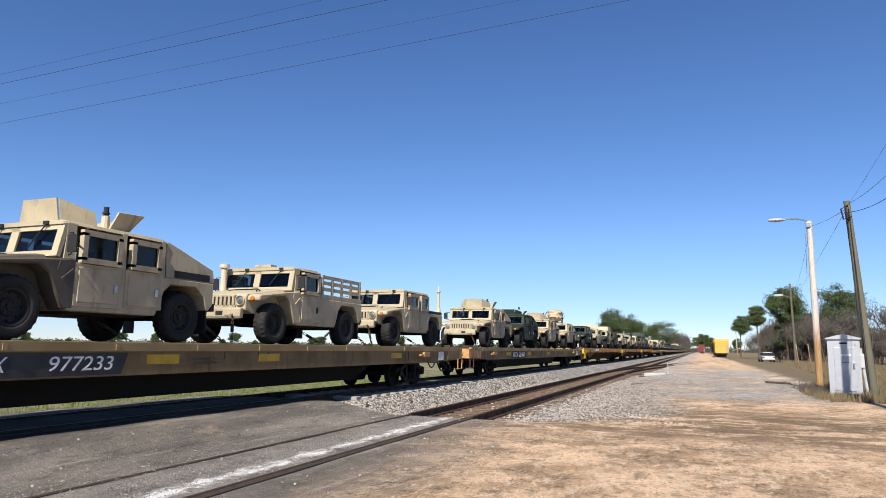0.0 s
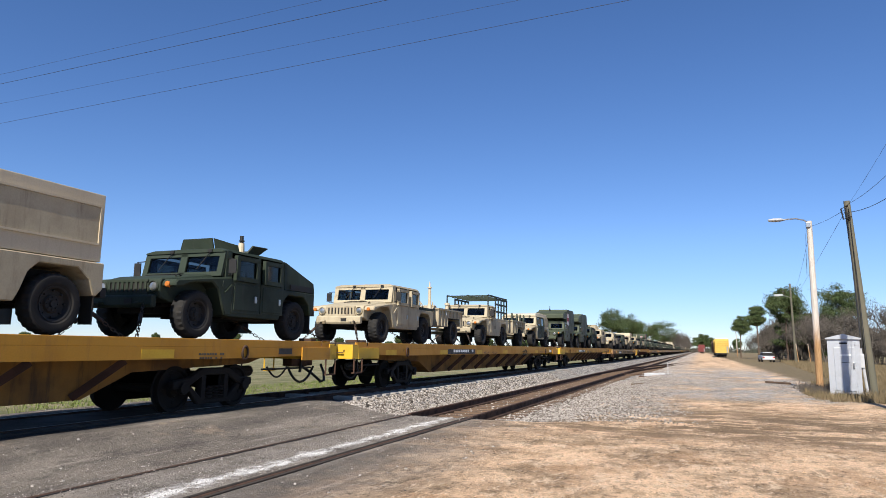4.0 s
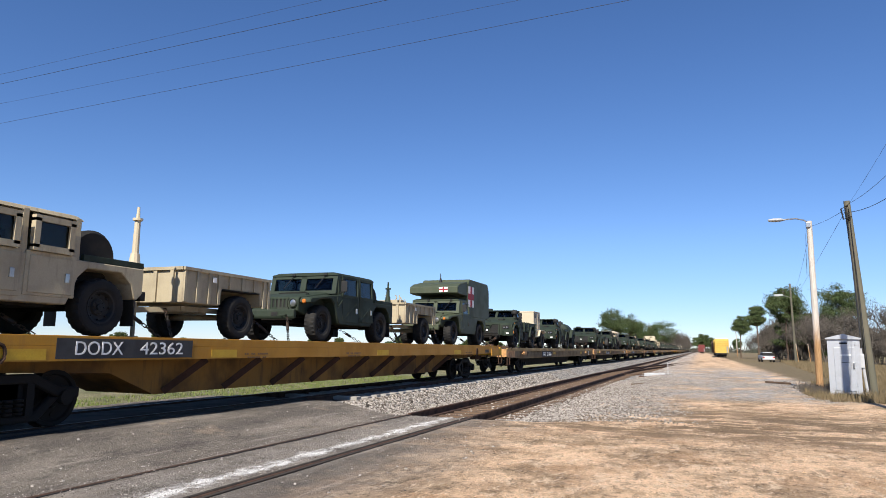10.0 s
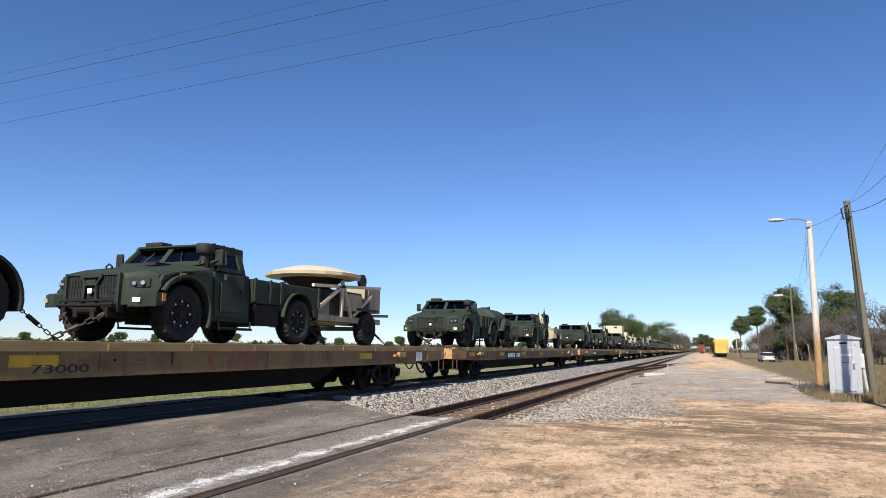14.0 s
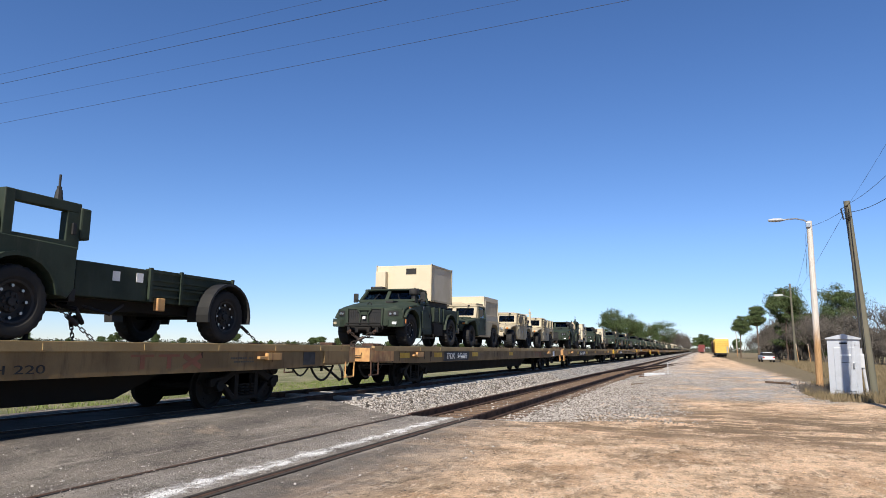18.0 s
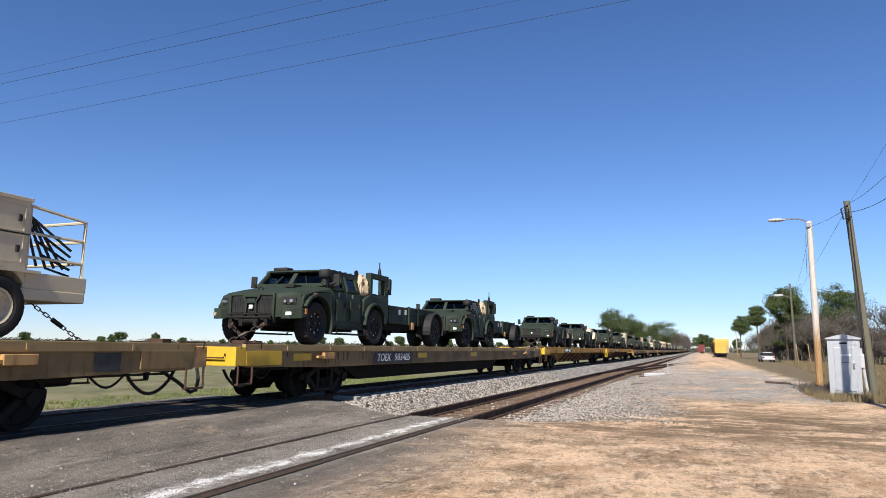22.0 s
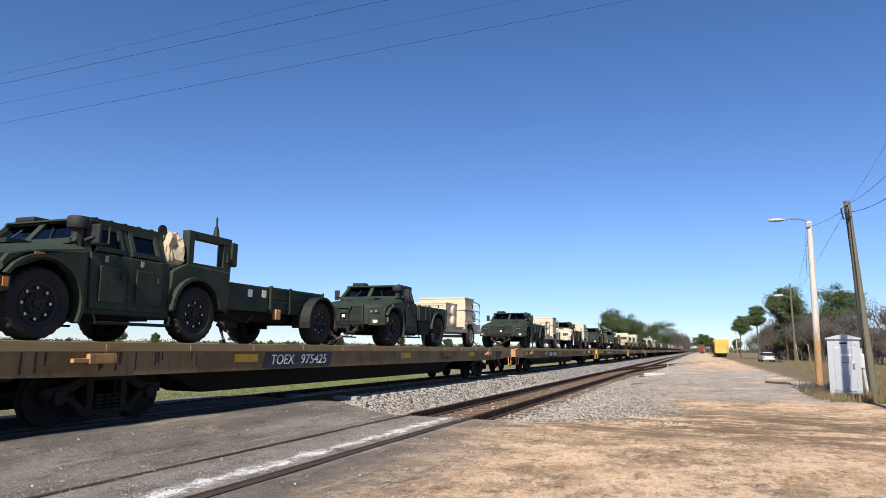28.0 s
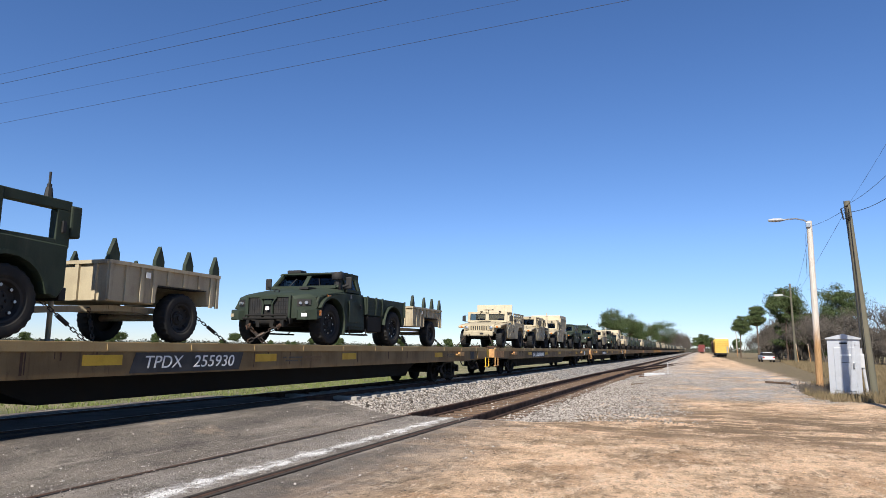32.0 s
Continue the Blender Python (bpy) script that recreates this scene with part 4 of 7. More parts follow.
# ---- trailers: origin on the deck under the axle ----
def trailer_gear(root, r, w, x, front, material, road=None):
    wheel(root, r, w, x, 0, r, road or BLACK, lugs=32 if road else 26, tread=0.014 if road else 0.035)
    wheel(root, r, w, -x, 0, r, road or BLACK, side=-1, lugs=32 if road else 26, tread=0.014 if road else 0.035)
    bm = rod(B(), (-x, 0, r), (x, 0, r), 0.06)
    for s in (-1, 1):
        bar(bm, (s * 0.55, 0.8, r + 0.12), (s * 0.55, front * 0.7, r + 0.12), 0.08, 0.1)
        bar(bm, (s * 0.55, front * 0.7, r + 0.12), (0.0, front - 0.9, r), 0.08, 0.1)
    rod(bm, (0.0, front - 1.1, r), (0.0, front - 0.85, r), 0.06)
    part("trailer_frame", bm, material, root)
    bm = rod(B(), (0.25, front - 0.3, 0.0), (0.25, front - 0.3, r + 0.2), 0.04)
    rod(bm, (0.25, front - 0.3, 0.0), (0.25, front - 0.3, 0.03), 0.1)
    part("landing_leg", bm, material, root)
    chain_part(root, (0.5, 0.95, r + 0.1), (0.9, 1.55, 0.0))
    chain_part(root, (0.5, front + 0.2, r + 0.1), (0.95, front - 0.05, 0.0))


def cargo_trailer(paint, bows=False, gear=False):
    root = new("cargo_trailer")
    root.empty_display_size = 0.3
    trailer_gear(root, 0.455, 0.3, 0.92, -1.75, paint)
    bm = prism(B(), [(-1.72, 0.66), (-1.72, 1.30), (0.95, 1.30), (0.95, 0.72), (0.68, 0.72), (0.62, 1.0), (-0.62, 1.0), (-0.7, 0.66)], -1.05, 1.05, 0.012)
    body = part("cargo_body", bm, paint, root)
    bm = B()
    for s in (-1, 1):
        for y in (-1.68, -1.35, -1.02, -0.74, -0.4, 0.0, 0.4, 0.74, 0.92):
            box(bm, s * 1.05, s * 1.085, y - 0.035, y + 0.035, 1.02 if -0.7 < y < 0.7 else 0.68, 1.30)
        box(bm, s * 1.04, s * 1.10, -1.74, 0.97, 1.27, 1.33)
    for x in (-0.8, -0.4, 0.0, 0.4, 0.8):
        box(bm, x - 0.04, x + 0.04, -1.76, -1.72, 0.68, 1.30)
    box(bm, -1.06, 1.06, -1.77, -1.71, 1.27, 1.33)
    part("body_ribs", bm, paint, body)
    part("load", box(B(), -0.98, 0.98, -1.66, 0.9, 1.28, 1.305), BLACK, root)
    for s in (-1, 1):
        part("wheel_arch", box(B(), s * 0.75, s * 1.06, -0.62, 0.62, 0.985, 1.0), BLACK, root)
        part("tail_light", box(B(), s * 0.85, s * 0.98, 0.95, 0.975, 0.86, 0.94), REDLENS, root)
        part("reflector", box(B(), s * 1.088, s * 1.094, -0.95, -0.85, 1.1, 1.2), WHITE, root)
    if bows:
        for s in (-1, 1):
            for y in (-1.62, -0.62, 0.12, 0.86):
                bm = prism(B(), [(y - 0.1, 1.30), (y - 0.1, 1.44), (y, 1.70), (y + 0.1, 1.44), (y + 0.1, 1.30)], s * 0.98, s * 1.06)
                part("tarp_bow", bm, GREEN, root, "pointed dark green tarp bow")
    if gear:
        bm = B()
        random.seed(9)
        for i in range(7):
            x, y = random.uniform(-0.8, 0.8), random.uniform(-1.5, 0.7)
            box(bm, x - 0.15, x + 0.15, y - 0.14, y + 0.14, 1.3, 1.34 + random.uniform(0.05, 0.14), 0.015)
            pipe(bm, [(x, y, 1.4), (x + 0.06, y, 1.5), (x + 0.02, y, 1.6)], 0.02)
        part("lashed_equipment", bm, paint, root)
    return root


def fender_trailer(paint):
    """Matching trailer of the armoured trucks: locker, low bed and round fenders."""
    root = new("tactical_trailer")
    root.empty_display_size = 0.3
    trailer_gear(root, 0.53, 0.36, 1.05, -3.2, UNDER)
    bm = box(B(), -1.0, 1.0, -3.35, -1.9, 0.70, 1.26, 0.02)
    lock = part("locker", bm, paint, root)
    part("placard", box(B(), 1.0, 1.008, -2.15, -2.0, 1.02, 1.18), WHITE, lock)
    part("placard", box(B(), 1.0, 1.008, -2.65, -2.5, 1.0, 1.16), WHITE, lock)
    bm = box(B(), -0.98, 0.98, -1.9, 0.42, 0.70, 1.0, 0.015)
    for s in (-1, 1):
        box(bm, s * 0.94, s * 1.0, -1.9, 0.42, 1.0, 1.28, 0.01)
    box(bm, -0.98, 0.98, 0.37, 0.43, 1.0, 1.28)
    part("bed", bm, paint, root)
    for s in (-1, 1):
        bm = B()
        for z in (0.80, 0.94, 1.08, 1.22):
            box(bm, s * 1.0, s * 1.03, -1.85, 0.4, z, z + 0.035)
        for y in (-1.85, -1.1, 0.36):
            box(bm, s * 1.0, s * 1.05, y - 0.03, y + 0.03, 0.7, 1.3)
        part("bed_ribs", bm, paint, root)
        part("fender", flared(B(), 0, 0.53, 0.60, s * 0.80, s * 1.30, 0.045, -12, 192, 17), BLACK, root, "rounded black wheel fender")
        part("hook_block", box(B(), s * 0.98, s * 1.08, -1.7, -1.52, 0.55, 0.78, 0.02), ORANGE if s > 0 else UNDER, root)
        part("tail_light", box(B(), s * 0.9, s * 1.05, 0.43, 0.52, 0.74, 0.9, 0.015), BLACK, root)
    bm = B()
    pipe(bm, [(0.4, -3.4, 0.62), (0.9, -3.2, 0.5), (0.7, -2.9, 0.3), (0.3, -2.7, 0.4)], 0.04)
    pipe(bm, [(0.6, -3.0, 0.6), (0.95, -2.6, 0.45), (0.9, -2.3, 0.62)], 0.03)
    part("air_hose", bm, BLACK, root)
    part("underframe", box(B(), -0.7, 0.7, -3.2, 0.4, 0.52, 0.70), UNDER, root)
    return root


def generator_trailer(paint):
    root = new("generator_trailer")
    root.empty_display_size = 0.3
    trailer_gear(root, 0.46, 0.28, 0.92, -3.0, paint, road=paint)
    part("trailer_bed", box(B(), -1.0, 1.0, -3.25, 1.45, 0.58, 0.74, 0.015), paint, root)
    a = part("generator_housing", box(B(), -1.0, 1.0, -2.95, -1.70, 0.74, 1.67, 0.02), paint, root)
    part("housing_lid", box(B(), -1.02, 1.02, -2.97, -1.68, 1.63, 1.69, 0.01), paint, a)
    part("middle_housing", box(B(), -0.98, 0.55, -1.70, -0.72, 0.74, 1.12, 0.015), paint, root)
    bm = box(B(), -1.0, 1.0, -0.72, 0.42, 0.98, 2.02, 0.02)
    b = part("control_housing", bm, paint, root)
    part("housing_lid", box(B(), -1.02, 1.02, -0.74, 0.44, 1.98, 2.04, 0.01), paint, b)
    bm = prism(B(), [(-0.72, 0.60), (-0.72, 0.98), (0.42, 0.98), (0.42, 0.80), *arch(0, 0.46, 0.56, 60, 140, 7), (-0.50, 0.60)], -1.0, 1.0, 0.01)
    part("skirt", bm, paint, root)
    for z in (1.00, 1.40):
        bm = lathe(B(), [(0.99, 0.215), (1.05, 0.22), (1.085, 0.20), (1.10, 0.13), (1.105, 0.03)], 22, "x", (0, -2.2, z))
        for i, v in enumerate(bm.verts):
            v.co.x += 0.02 * noise.noise(v.co * 6)
        fan = part("fan_duct", bm, paint, root, "pale cloth-covered round fan duct", smooth=50)
        part("duct_ring", lathe(B(), [(0.985, 0.235), (1.02, 0.24), (1.03, 0.215)], 22, "x", (0, -2.2, z)), paint, fan, smooth=40)
    for face, lo, hi, z0, z1, own in (("f", -0.92, -0.04, 0.84, 1.58, a), ("f", 0.04, 0.92, 0.84, 1.58, a), ("s", -0.62, 0.34, 1.10, 1.48, b), ("s", -0.62, 0.34, 1.54, 1.92, b)):
        at = (lambda p: (p[0], -2.956, p[1])) if face == "f" else (lambda p: (1.004, p[0], p[1]))
        bm = B()
        for p, q in (((lo, z0), (hi, z0)), ((hi, z0), (hi, z1)), ((hi, z1), (lo, z1)), ((lo, z1), (lo, z0))):
            bar(bm, at(p), at(q), 0.016)
        d = part("access_door", bm, paint, own)
        c = at((hi - 0.08, (z0 + z1) / 2))
        part("latch", box(B(), c[0] - 0.025, c[0] + 0.025, c[1] - 0.025, c[1] + 0.025, c[2] - 0.05, c[2] + 0.05, 0.006), BLACK, d)
    for x in (-0.8, -0.45, 0.3, 0.7):
        part("vent_slot", box(B(), x - 0.025, x + 0.025, -2.962, -2.95, 1.48, 1.58), BLACK, a)
    for k in range(4):
        part("louvre", box(B(), -0.55, -0.2, -0.732, -0.72, 1.70 + 0.05 * k, 1.715 + 0.05 * k), BLACK, b)
    bm = B()
    for x in (-0.95, 0.95):
        pipe(bm, [(x, 0.32, 1.95), (x, 0.42, 1.95), (x, 1.4, 1.86), (x, 1.4, 0.75)], 0.028)
        for z in (1.2, 1.55):
            pipe(bm, [(x, 0.45, z), (x, 1.4, z)], 0.022)
        pipe(bm, [(x, 0.45, 0.75), (x, 0.45, 1.95)], 0.028)
    for z in (1.2, 1.55, 1.86):
        pipe(bm, [(-0.95, 1.4, z), (0.95, 1.4, z)], 0.024)
    part("platform_rail", bm, paint, root)
    part("rear_platform", box(B(), -0.98, 0.98, 0.45, 1.48, 0.74, 0.98, 0.015), paint, root)
    bm = B()
    for i in range(5):
        bar(bm, (0.7, 0.55 + 0.1 * i, 1.9 - 0.2 * i), (0.8, 1.3, 1.4 - 0.1 * i), 0.03)
        bar(bm, (0.78, 0.6 + 0.15 * i, 1.1), (0.72, 0.5 + 0.05 * i, 1.8), 0.03)
    part("cargo_net", bm, BLACK, root, "black cargo net in the railing")
    part("lashing_strap", box(B(), -1.012, 1.012, -2.962, -1.69, 1.24, 1.265), BLACK, root)
    part("lashing_strap", box(B(), -1.012, 1.012, -0.732, 0.43, 1.50, 1.52), BLACK, root)
    for s in (-1, 1):
        part("mudguard", box(B(), s * 0.72, s * 1.06, -0.62, 0.62, 0.96, 1.0), paint, root)
    return root


def box_trailer(paint):
    root = new("equipment_trailer")
    root.empty_display_size = 0.3
    trailer_gear(root, 0.46, 0.3, 0.92, -2.2, paint)
    part("trailer_bed", box(B(), -0.95, 0.95, -2.3, 0.9, 0.66, 0.8, 0.015), paint, root)
    bm = box(B(), -0.92, 0.92, -1.75, -0.12, 0.80, 2.14, 0.015)
    sh = part("equipment_cabinet", bm, paint, root)
    part("cabinet_lid", box(B(), -0.94, 0.94, -1.77, -0.10, 2.11, 2.16, 0.01), paint, sh)
    for y0, y1, z0, z1 in ((-1.66, -1.08, 1.0, 1.46), (-0.84, -0.20, 0.92, 2.04)):
        d = part("cabinet_door", box(B(), 0.92, 0.94, y0, y1, z0, z1, 0.012), paint, sh)
        part("door_seal", pipe(B(), [(0.942, y0 + 0.03, z0 + 0.03), (0.942, y1 - 0.03, z0 + 0.03), (0.942, y1 - 0.03, z1 - 0.03), (0.942, y0 + 0.03, z1 - 0.03), (0.942, y0 + 0.03, z0 + 0.03)], 0.008, 5), BROWN, d)
        part("latch", box(B(), 0.94, 0.965, y1 - 0.12, y1 - 0.06, (z0 + z1) / 2 - 0.04, (z0 + z1) / 2 + 0.04, 0.008), CHROME, d)
        for i in range(6 if z1 > 1.9 else 0):
            z = 1.62 + 0.035 * i + (0.06 if i > 2 else 0)
            part("louvre", box(B(), 0.94, 0.948, y0 + 0.12, y1 - 0.22, z, z + 0.014), BROWN, d)
    for y0, y1, z0 in ((-1.72, -1.56, 1.78), (-1.42, -1.22, 1.76)):
        part("notice", box(B(), 0.92, 0.926, y0, y1, z0, z0 + 0.26), DARKPANEL, sh)
    part("inlet", box(B(), -0.6, -0.1, -1.76, -1.75, 1.7, 2.0), BLACK, sh)
    for s in (-1, 1):
        bm = prism(B(), [(-0.75, 0.72), (-0.45, 1.04), (0.45, 1.06), (0.62, 0.9), (0.9, 0.95), (0.9, 1.03), (0.5, 1.10), (-0.5, 1.08), (-0.82, 0.72)], s * 0.70, s * 1.06)
        part("mudguard", bm, paint, root)
        part("tail_light", box(B(), s * 0.8, s * 0.95, 0.9, 0.93, 0.9, 1.0), REDLENS, root)
    return root


def water_trailer(paint, lettered):
    root = new("water_trailer")
    root.empty_display_size = 0.3
    trailer_gear(root, 0.5, 0.24, 0.88, -1.9, paint, road=paint)
    bm = lathe(B(), [(-1.50, 0.40), (-1.46, 0.5), (-1.37, 0.55), (0.28, 0.55), (0.37, 0.5), (0.41, 0.40)], 32, "y", (0, 0, 1.36))
    tank = part("tank", bm, paint, root, smooth=50)
    tank.data.transform(Matrix.Diagonal((1.55, 1, 1.0, 1)))
    bm = lathe(B(), [(1.84, 0.27), (1.96, 0.27), (1.98, 0.2)], 18, "z", (0, -0.6, 0))
    rod(bm, (0.2, -0.6, 1.96), (0.2, -0.6, 2.02), 0.06)
    part("filler_hatch", bm, paint, tank, smooth=40)
    bm = B()
    for x in (-0.86, 0.86):
        pipe(bm, [(x * 0.5, -1.3, 1.80), (x * 0.5, -1.3, 1.96), (x * 0.5, -1.15, 1.96), (x * 0.5, -1.15, 1.80)], 0.014)
    part("tank_handle", bm, paint, tank)
    part("cradle", box(B(), -0.6, 0.6, -1.5, 0.5, 0.62, 0.88, 0.02), paint, root)
    part("tool_box", box(B(), -0.5, 0.5, -2.3, -1.85, 0.58, 0.80, 0.02), paint, root)
    for s in (-1, 1):
        bm = prism(B(), [(-0.95, 0.82), (-0.42, 1.42), (0.32, 1.42), (0.55, 0.75), (0.49, 0.75), (0.36, 1.10), (-0.40, 1.10), (-0.72, 0.82)], s * 0.72, s * 1.05)
        part("mudguard", bm, paint, root)
        part("tail_light", box(B(), s * 0.85, s * 0.98, 0.55, 0.6, 0.8, 0.9), REDLENS, root)
    if lettered:
        lettering("lettering", "POTABLE WATER ONLY", 0.15, BLACK, root, 0.812, -0.71, 1.535, 1.45, "black stencilled words").rotation_euler = (0, radians(-24), 0)
        for i, word in enumerate(("POTABLE", "WATER", "ONLY")):
            o = lettering("lettering", word, 0.17, BLACK, root, 0.05, -1.505, 1.60 - 0.2 * i, 0, "black stencilled words")
            o.rotation_euler = (0, 0, radians(-90))
    return root


def radar_trailer():
    root = new("antenna_trailer")
    root.empty_display_size = 0.3
    trailer_gear(root, 0.48, 0.3, 0.92, -2.2, TAN)
    part("trailer_bed", box(B(), -0.95, 0.95, -3.0, 0.95, 0.62, 0.78, 0.015), TAN, root)
    part("rear_cabinet", box(B(), -0.9, 0.95, 0.25, 0.92, 0.95, 1.68, 0.015), TAN, root)
    part("generator", box(B(), -0.8, 0.75, -1.75, 0.1, 0.78, 1.5, 0.02), BLACK, root)
    part("side_locker", box(B(), 0.75, 0.98, -1.1, -0.3, 0.95, 1.42, 0.015), TAN, root)
    for s in (-1, 1):
        for p in ([(-2.9, 0.8), (-1.5, 1.55), (-1.35, 1.6), (-0.9, 0.78)], [(-2.9, 1.5), (-1.4, 1.58), (0.9, 1.72)], [(-1.45, 0.75), (-1.4, 1.75)], [(-0.8, 0.8), (0.3, 1.45)]):
            for a, b in zip(p, p[1:]):
                part("truss_bar", bar(B(), (s * 0.95, *a), (s * 0.95, *b), 0.08), TAN_PALE, root)
    bm = lathe(B(), [(1.80, 0.9), (1.84, 1.30), (1.92, 1.32), (1.98, 1.15), (2.12, 0.62), (2.16, 0.0001)], 16, "z", (0, -1.4, 0))
    part("antenna_dish", bm, TAN_PALE, root)
    part("dish_mount", lathe(B(), [(1.5, 0.4), (1.8, 0.9)], 14, "z", (0, -1.4, 0)), UNDER, root)
    bm = lathe(B(), [(-0.05, 0.2), (0.05, 0.2)], 14, "x", (0.85, -0.1, 1.85))
    part("cable_reel", bm, BLACK, root)
    for s in (-1, 1):
        part("mudguard", box(B(), s * 0.74, s * 1.08, -0.6, 0.6, 0.98, 1.04), BLACK, root)
    bm = bar(B(), (-0.5, 0.9, 0.9), (0.9, 1.6, 0.92), 0.08)
    part("tail_bar", bm, TAN, root)
    return root


# ---- the ground and the tracks ----
def smooth(a, b, v):
    k = min(max((v - a) / (b - a), 0.0), 1.0)
    return k * k * (3 - 2 * k)


def ground_height(x, y):
    road = 1 - smooth(14.3, 15.6, y)
    hump = smooth(-6.5, -8.5, x) * (RAIL - 0.03) * road - smooth(-11.6, -14.5, x) * (RAIL + 0.15) * road
    low = -(smooth(-2.2, -4.2, x) * 0.225 + smooth(-9, -13, x) * 0.1) * (1 - road)
    rough = 0.018 * noise.noise((x * 0.7, y * 0.7, 0)) + (0.016 if x > -2.5 else 0.008) * noise.noise((x * 2.1, y * 2.1, 2))
    if -6.6 < x < -4.6 and road > 0:
        rough *= 0.3
    swell = 0.25 * noise.noise((x * 0.02, y * 0.02, 7)) * smooth(40, 120, abs(x) + abs(y) * 0.4)
    return hump + low + rough + swell * 0.5 - 0.012


def axis(stops):
    out = []
    for a, b, step in stops:
        out += list(np.arange(a, b, step))
    return out + [stops[-1][1]]


def sheet(name, xs, ys, height, material):
    verts = [(x, y, height(x, y)) for y in ys for x in xs]
    n = len(xs)
    faces = [(j * n + i, j * n + i + 1, j * n + i + n + 1, j * n + i + n) for j in range(len(ys) - 1) for i in range(n - 1)]
    me = bpy.data.meshes.new(name)
    me.from_pydata(verts, [], faces)
    me.materials.append(material)
    me.shade_smooth()
    return new(name, me)


def ground_material():
    n = Nodes("yard_ground")
    x, y, _ = n.split()
    warp = n.math("MULTIPLY", n.math("SUBTRACT", n.noise(0.55, 5, 0.6), 0.5), 3.2)
    fine = n.math("MULTIPLY", n.math("SUBTRACT", n.noise(3.0, 4), 0.5), 1.0)
    wx = n.math("ADD", n.math("ADD", x, warp), fine)
    wy = n.math("ADD", n.math("ADD", y, n.math("MULTIPLY", warp, 1.2)), fine)
    grain, pebble = n.noise(60, 3, 0.7), n.voronoi(28, "Color")
    streak = n.noise(0.8, 9, 0.74)
    # dirt: pale sandy orange, churned olive-brown in patches, clods and wheel marks
    dirt = n.mix(n.ramp(streak, 0.36, 0.58), (0.46, 0.292, 0.17), (0.77, 0.54, 0.35))
    churn = n.ramp(n.noise(0.33, 9, 0.74), 0.48, 0.57)
    dirt = n.mix(n.math("MULTIPLY", churn, 0.62), dirt, (0.225, 0.157, 0.095))
    dirt = n.mix(n.math("MULTIPLY", n.ramp(n.noise(1.3, 9, 0.80, stretch=(1.5, 0.7, 1)), 0.53, 0.58), 0.6), dirt, (0.19, 0.13, 0.08))
    dirt = n.mix(n.math("MULTIPLY", n.ramp(n.noise(2.6, 9, 0.80, stretch=(1.2, 0.6, 1)), 0.545, 0.58), 0.65), dirt, (0.78, 0.60, 0.42))
    clod = n.math("MULTIPLY", n.ramp(n.noise(4.5, 9, 0.84, stretch=(1.3, 0.6, 1)), 0.545, 0.57), n.math("ADD", 0.4, n.math("MULTIPLY", churn, 0.45)))
    dirt = n.mix(clod, dirt, (0.135, 0.092, 0.057))
    dirt = n.mix(n.math("MULTIPLY", n.ramp(n.noise(11, 8, 0.84, stretch=(1.2, 0.6, 1)), 0.565, 0.59), 0.7), dirt, (0.11, 0.075, 0.047))
    dirt = n.mix(n.math("MULTIPLY", n.ramp(n.noise(13, 8, 0.84, stretch=(1.2, 0.6, 1)), 0.58, 0.60), 0.6), dirt, (0.80, 0.67, 0.52))
    tracks = n.ramp(n.noise(0.9, 9, 0.78, stretch=(0.45, 1.3, 1)), 0.45, 0.52)
    churned = n.math("MULTIPLY", n.ramp(wy, 11.5, 14.0), n.math("SUBTRACT", 1.0, n.ramp(wy, 17.5, 21.0)))
    dirt = n.mix(n.math("MULTIPLY", n.math("MULTIPLY", tracks, churned), 0.8), dirt, (0.165, 0.112, 0.067))
    # old asphalt and coal-dark dust on the crossing
    road = n.mix(n.ramp(n.noise(1.2, 5, 0.65, stretch=(1, 0.30, 1)), 0.38, 0.68), (0.135, 0.117, 0.0999), (0.262, 0.226, 0.187))
    road = n.mix(n.math("MULTIPLY", n.ramp(n.noise(18, 3, 0.7), 0.60, 0.72), 0.5), road, (0.428, 0.389, 0.342))
    road = n.mix(n.math("MULTIPLY", n.ramp(n.noise(0.7, 6, 0.72), 0.56, 0.68), 0.6), road, (0.397, 0.31, 0.222))
    road = n.mix(n.math("MULTIPLY", n.ramp(n.noise(1.0, 7, 0.7, stretch=(3.5, 0.35, 1)), 0.56, 0.66), 0.6), road, (0.365, 0.317, 0.27))
    road = n.mix(n.math("MULTIPLY", n.ramp(n.noise(2.4, 6, 0.7, stretch=(1.6, 0.7, 1)), 0.56, 0.66), 0.5), road, (0.0714, 0.0634, 0.0571))
    edge = n.math("ADD", -2.8, n.math("MULTIPLY", y, -0.10))
    col = n.mix(n.ramp(wx, n.math("SUBTRACT", edge, 1.3), n.math("ADD", edge, 1.3)), road, dirt)
    band = n.math("SUBTRACT", 1.0, n.ramp(n.math("ABSOLUTE", n.math("ADD", n.math("ADD", x, n.math("MULTIPLY", fine, 0.6)), 5.30)), 0.03, 0.20))
    dusty = n.math("SUBTRACT", 1.0, n.ramp(n.math("ABSOLUTE", n.math("ADD", n.math("ADD", x, n.math("MULTIPLY", fine, 0.8)), 5.5)), 0.45, 1.1))
    dusty = n.math("MULTIPLY", dusty, n.ramp(n.noise(1.8, 6, 0.75), 0.36, 0.60))
    dusty = n.math("MULTIPLY", dusty, n.math("SUBTRACT", 1.0, n.ramp(y, 14.0, 15.2)))
    col = n.mix(n.math("MULTIPLY", dusty, 0.5), col, (0.33, 0.30, 0.265))
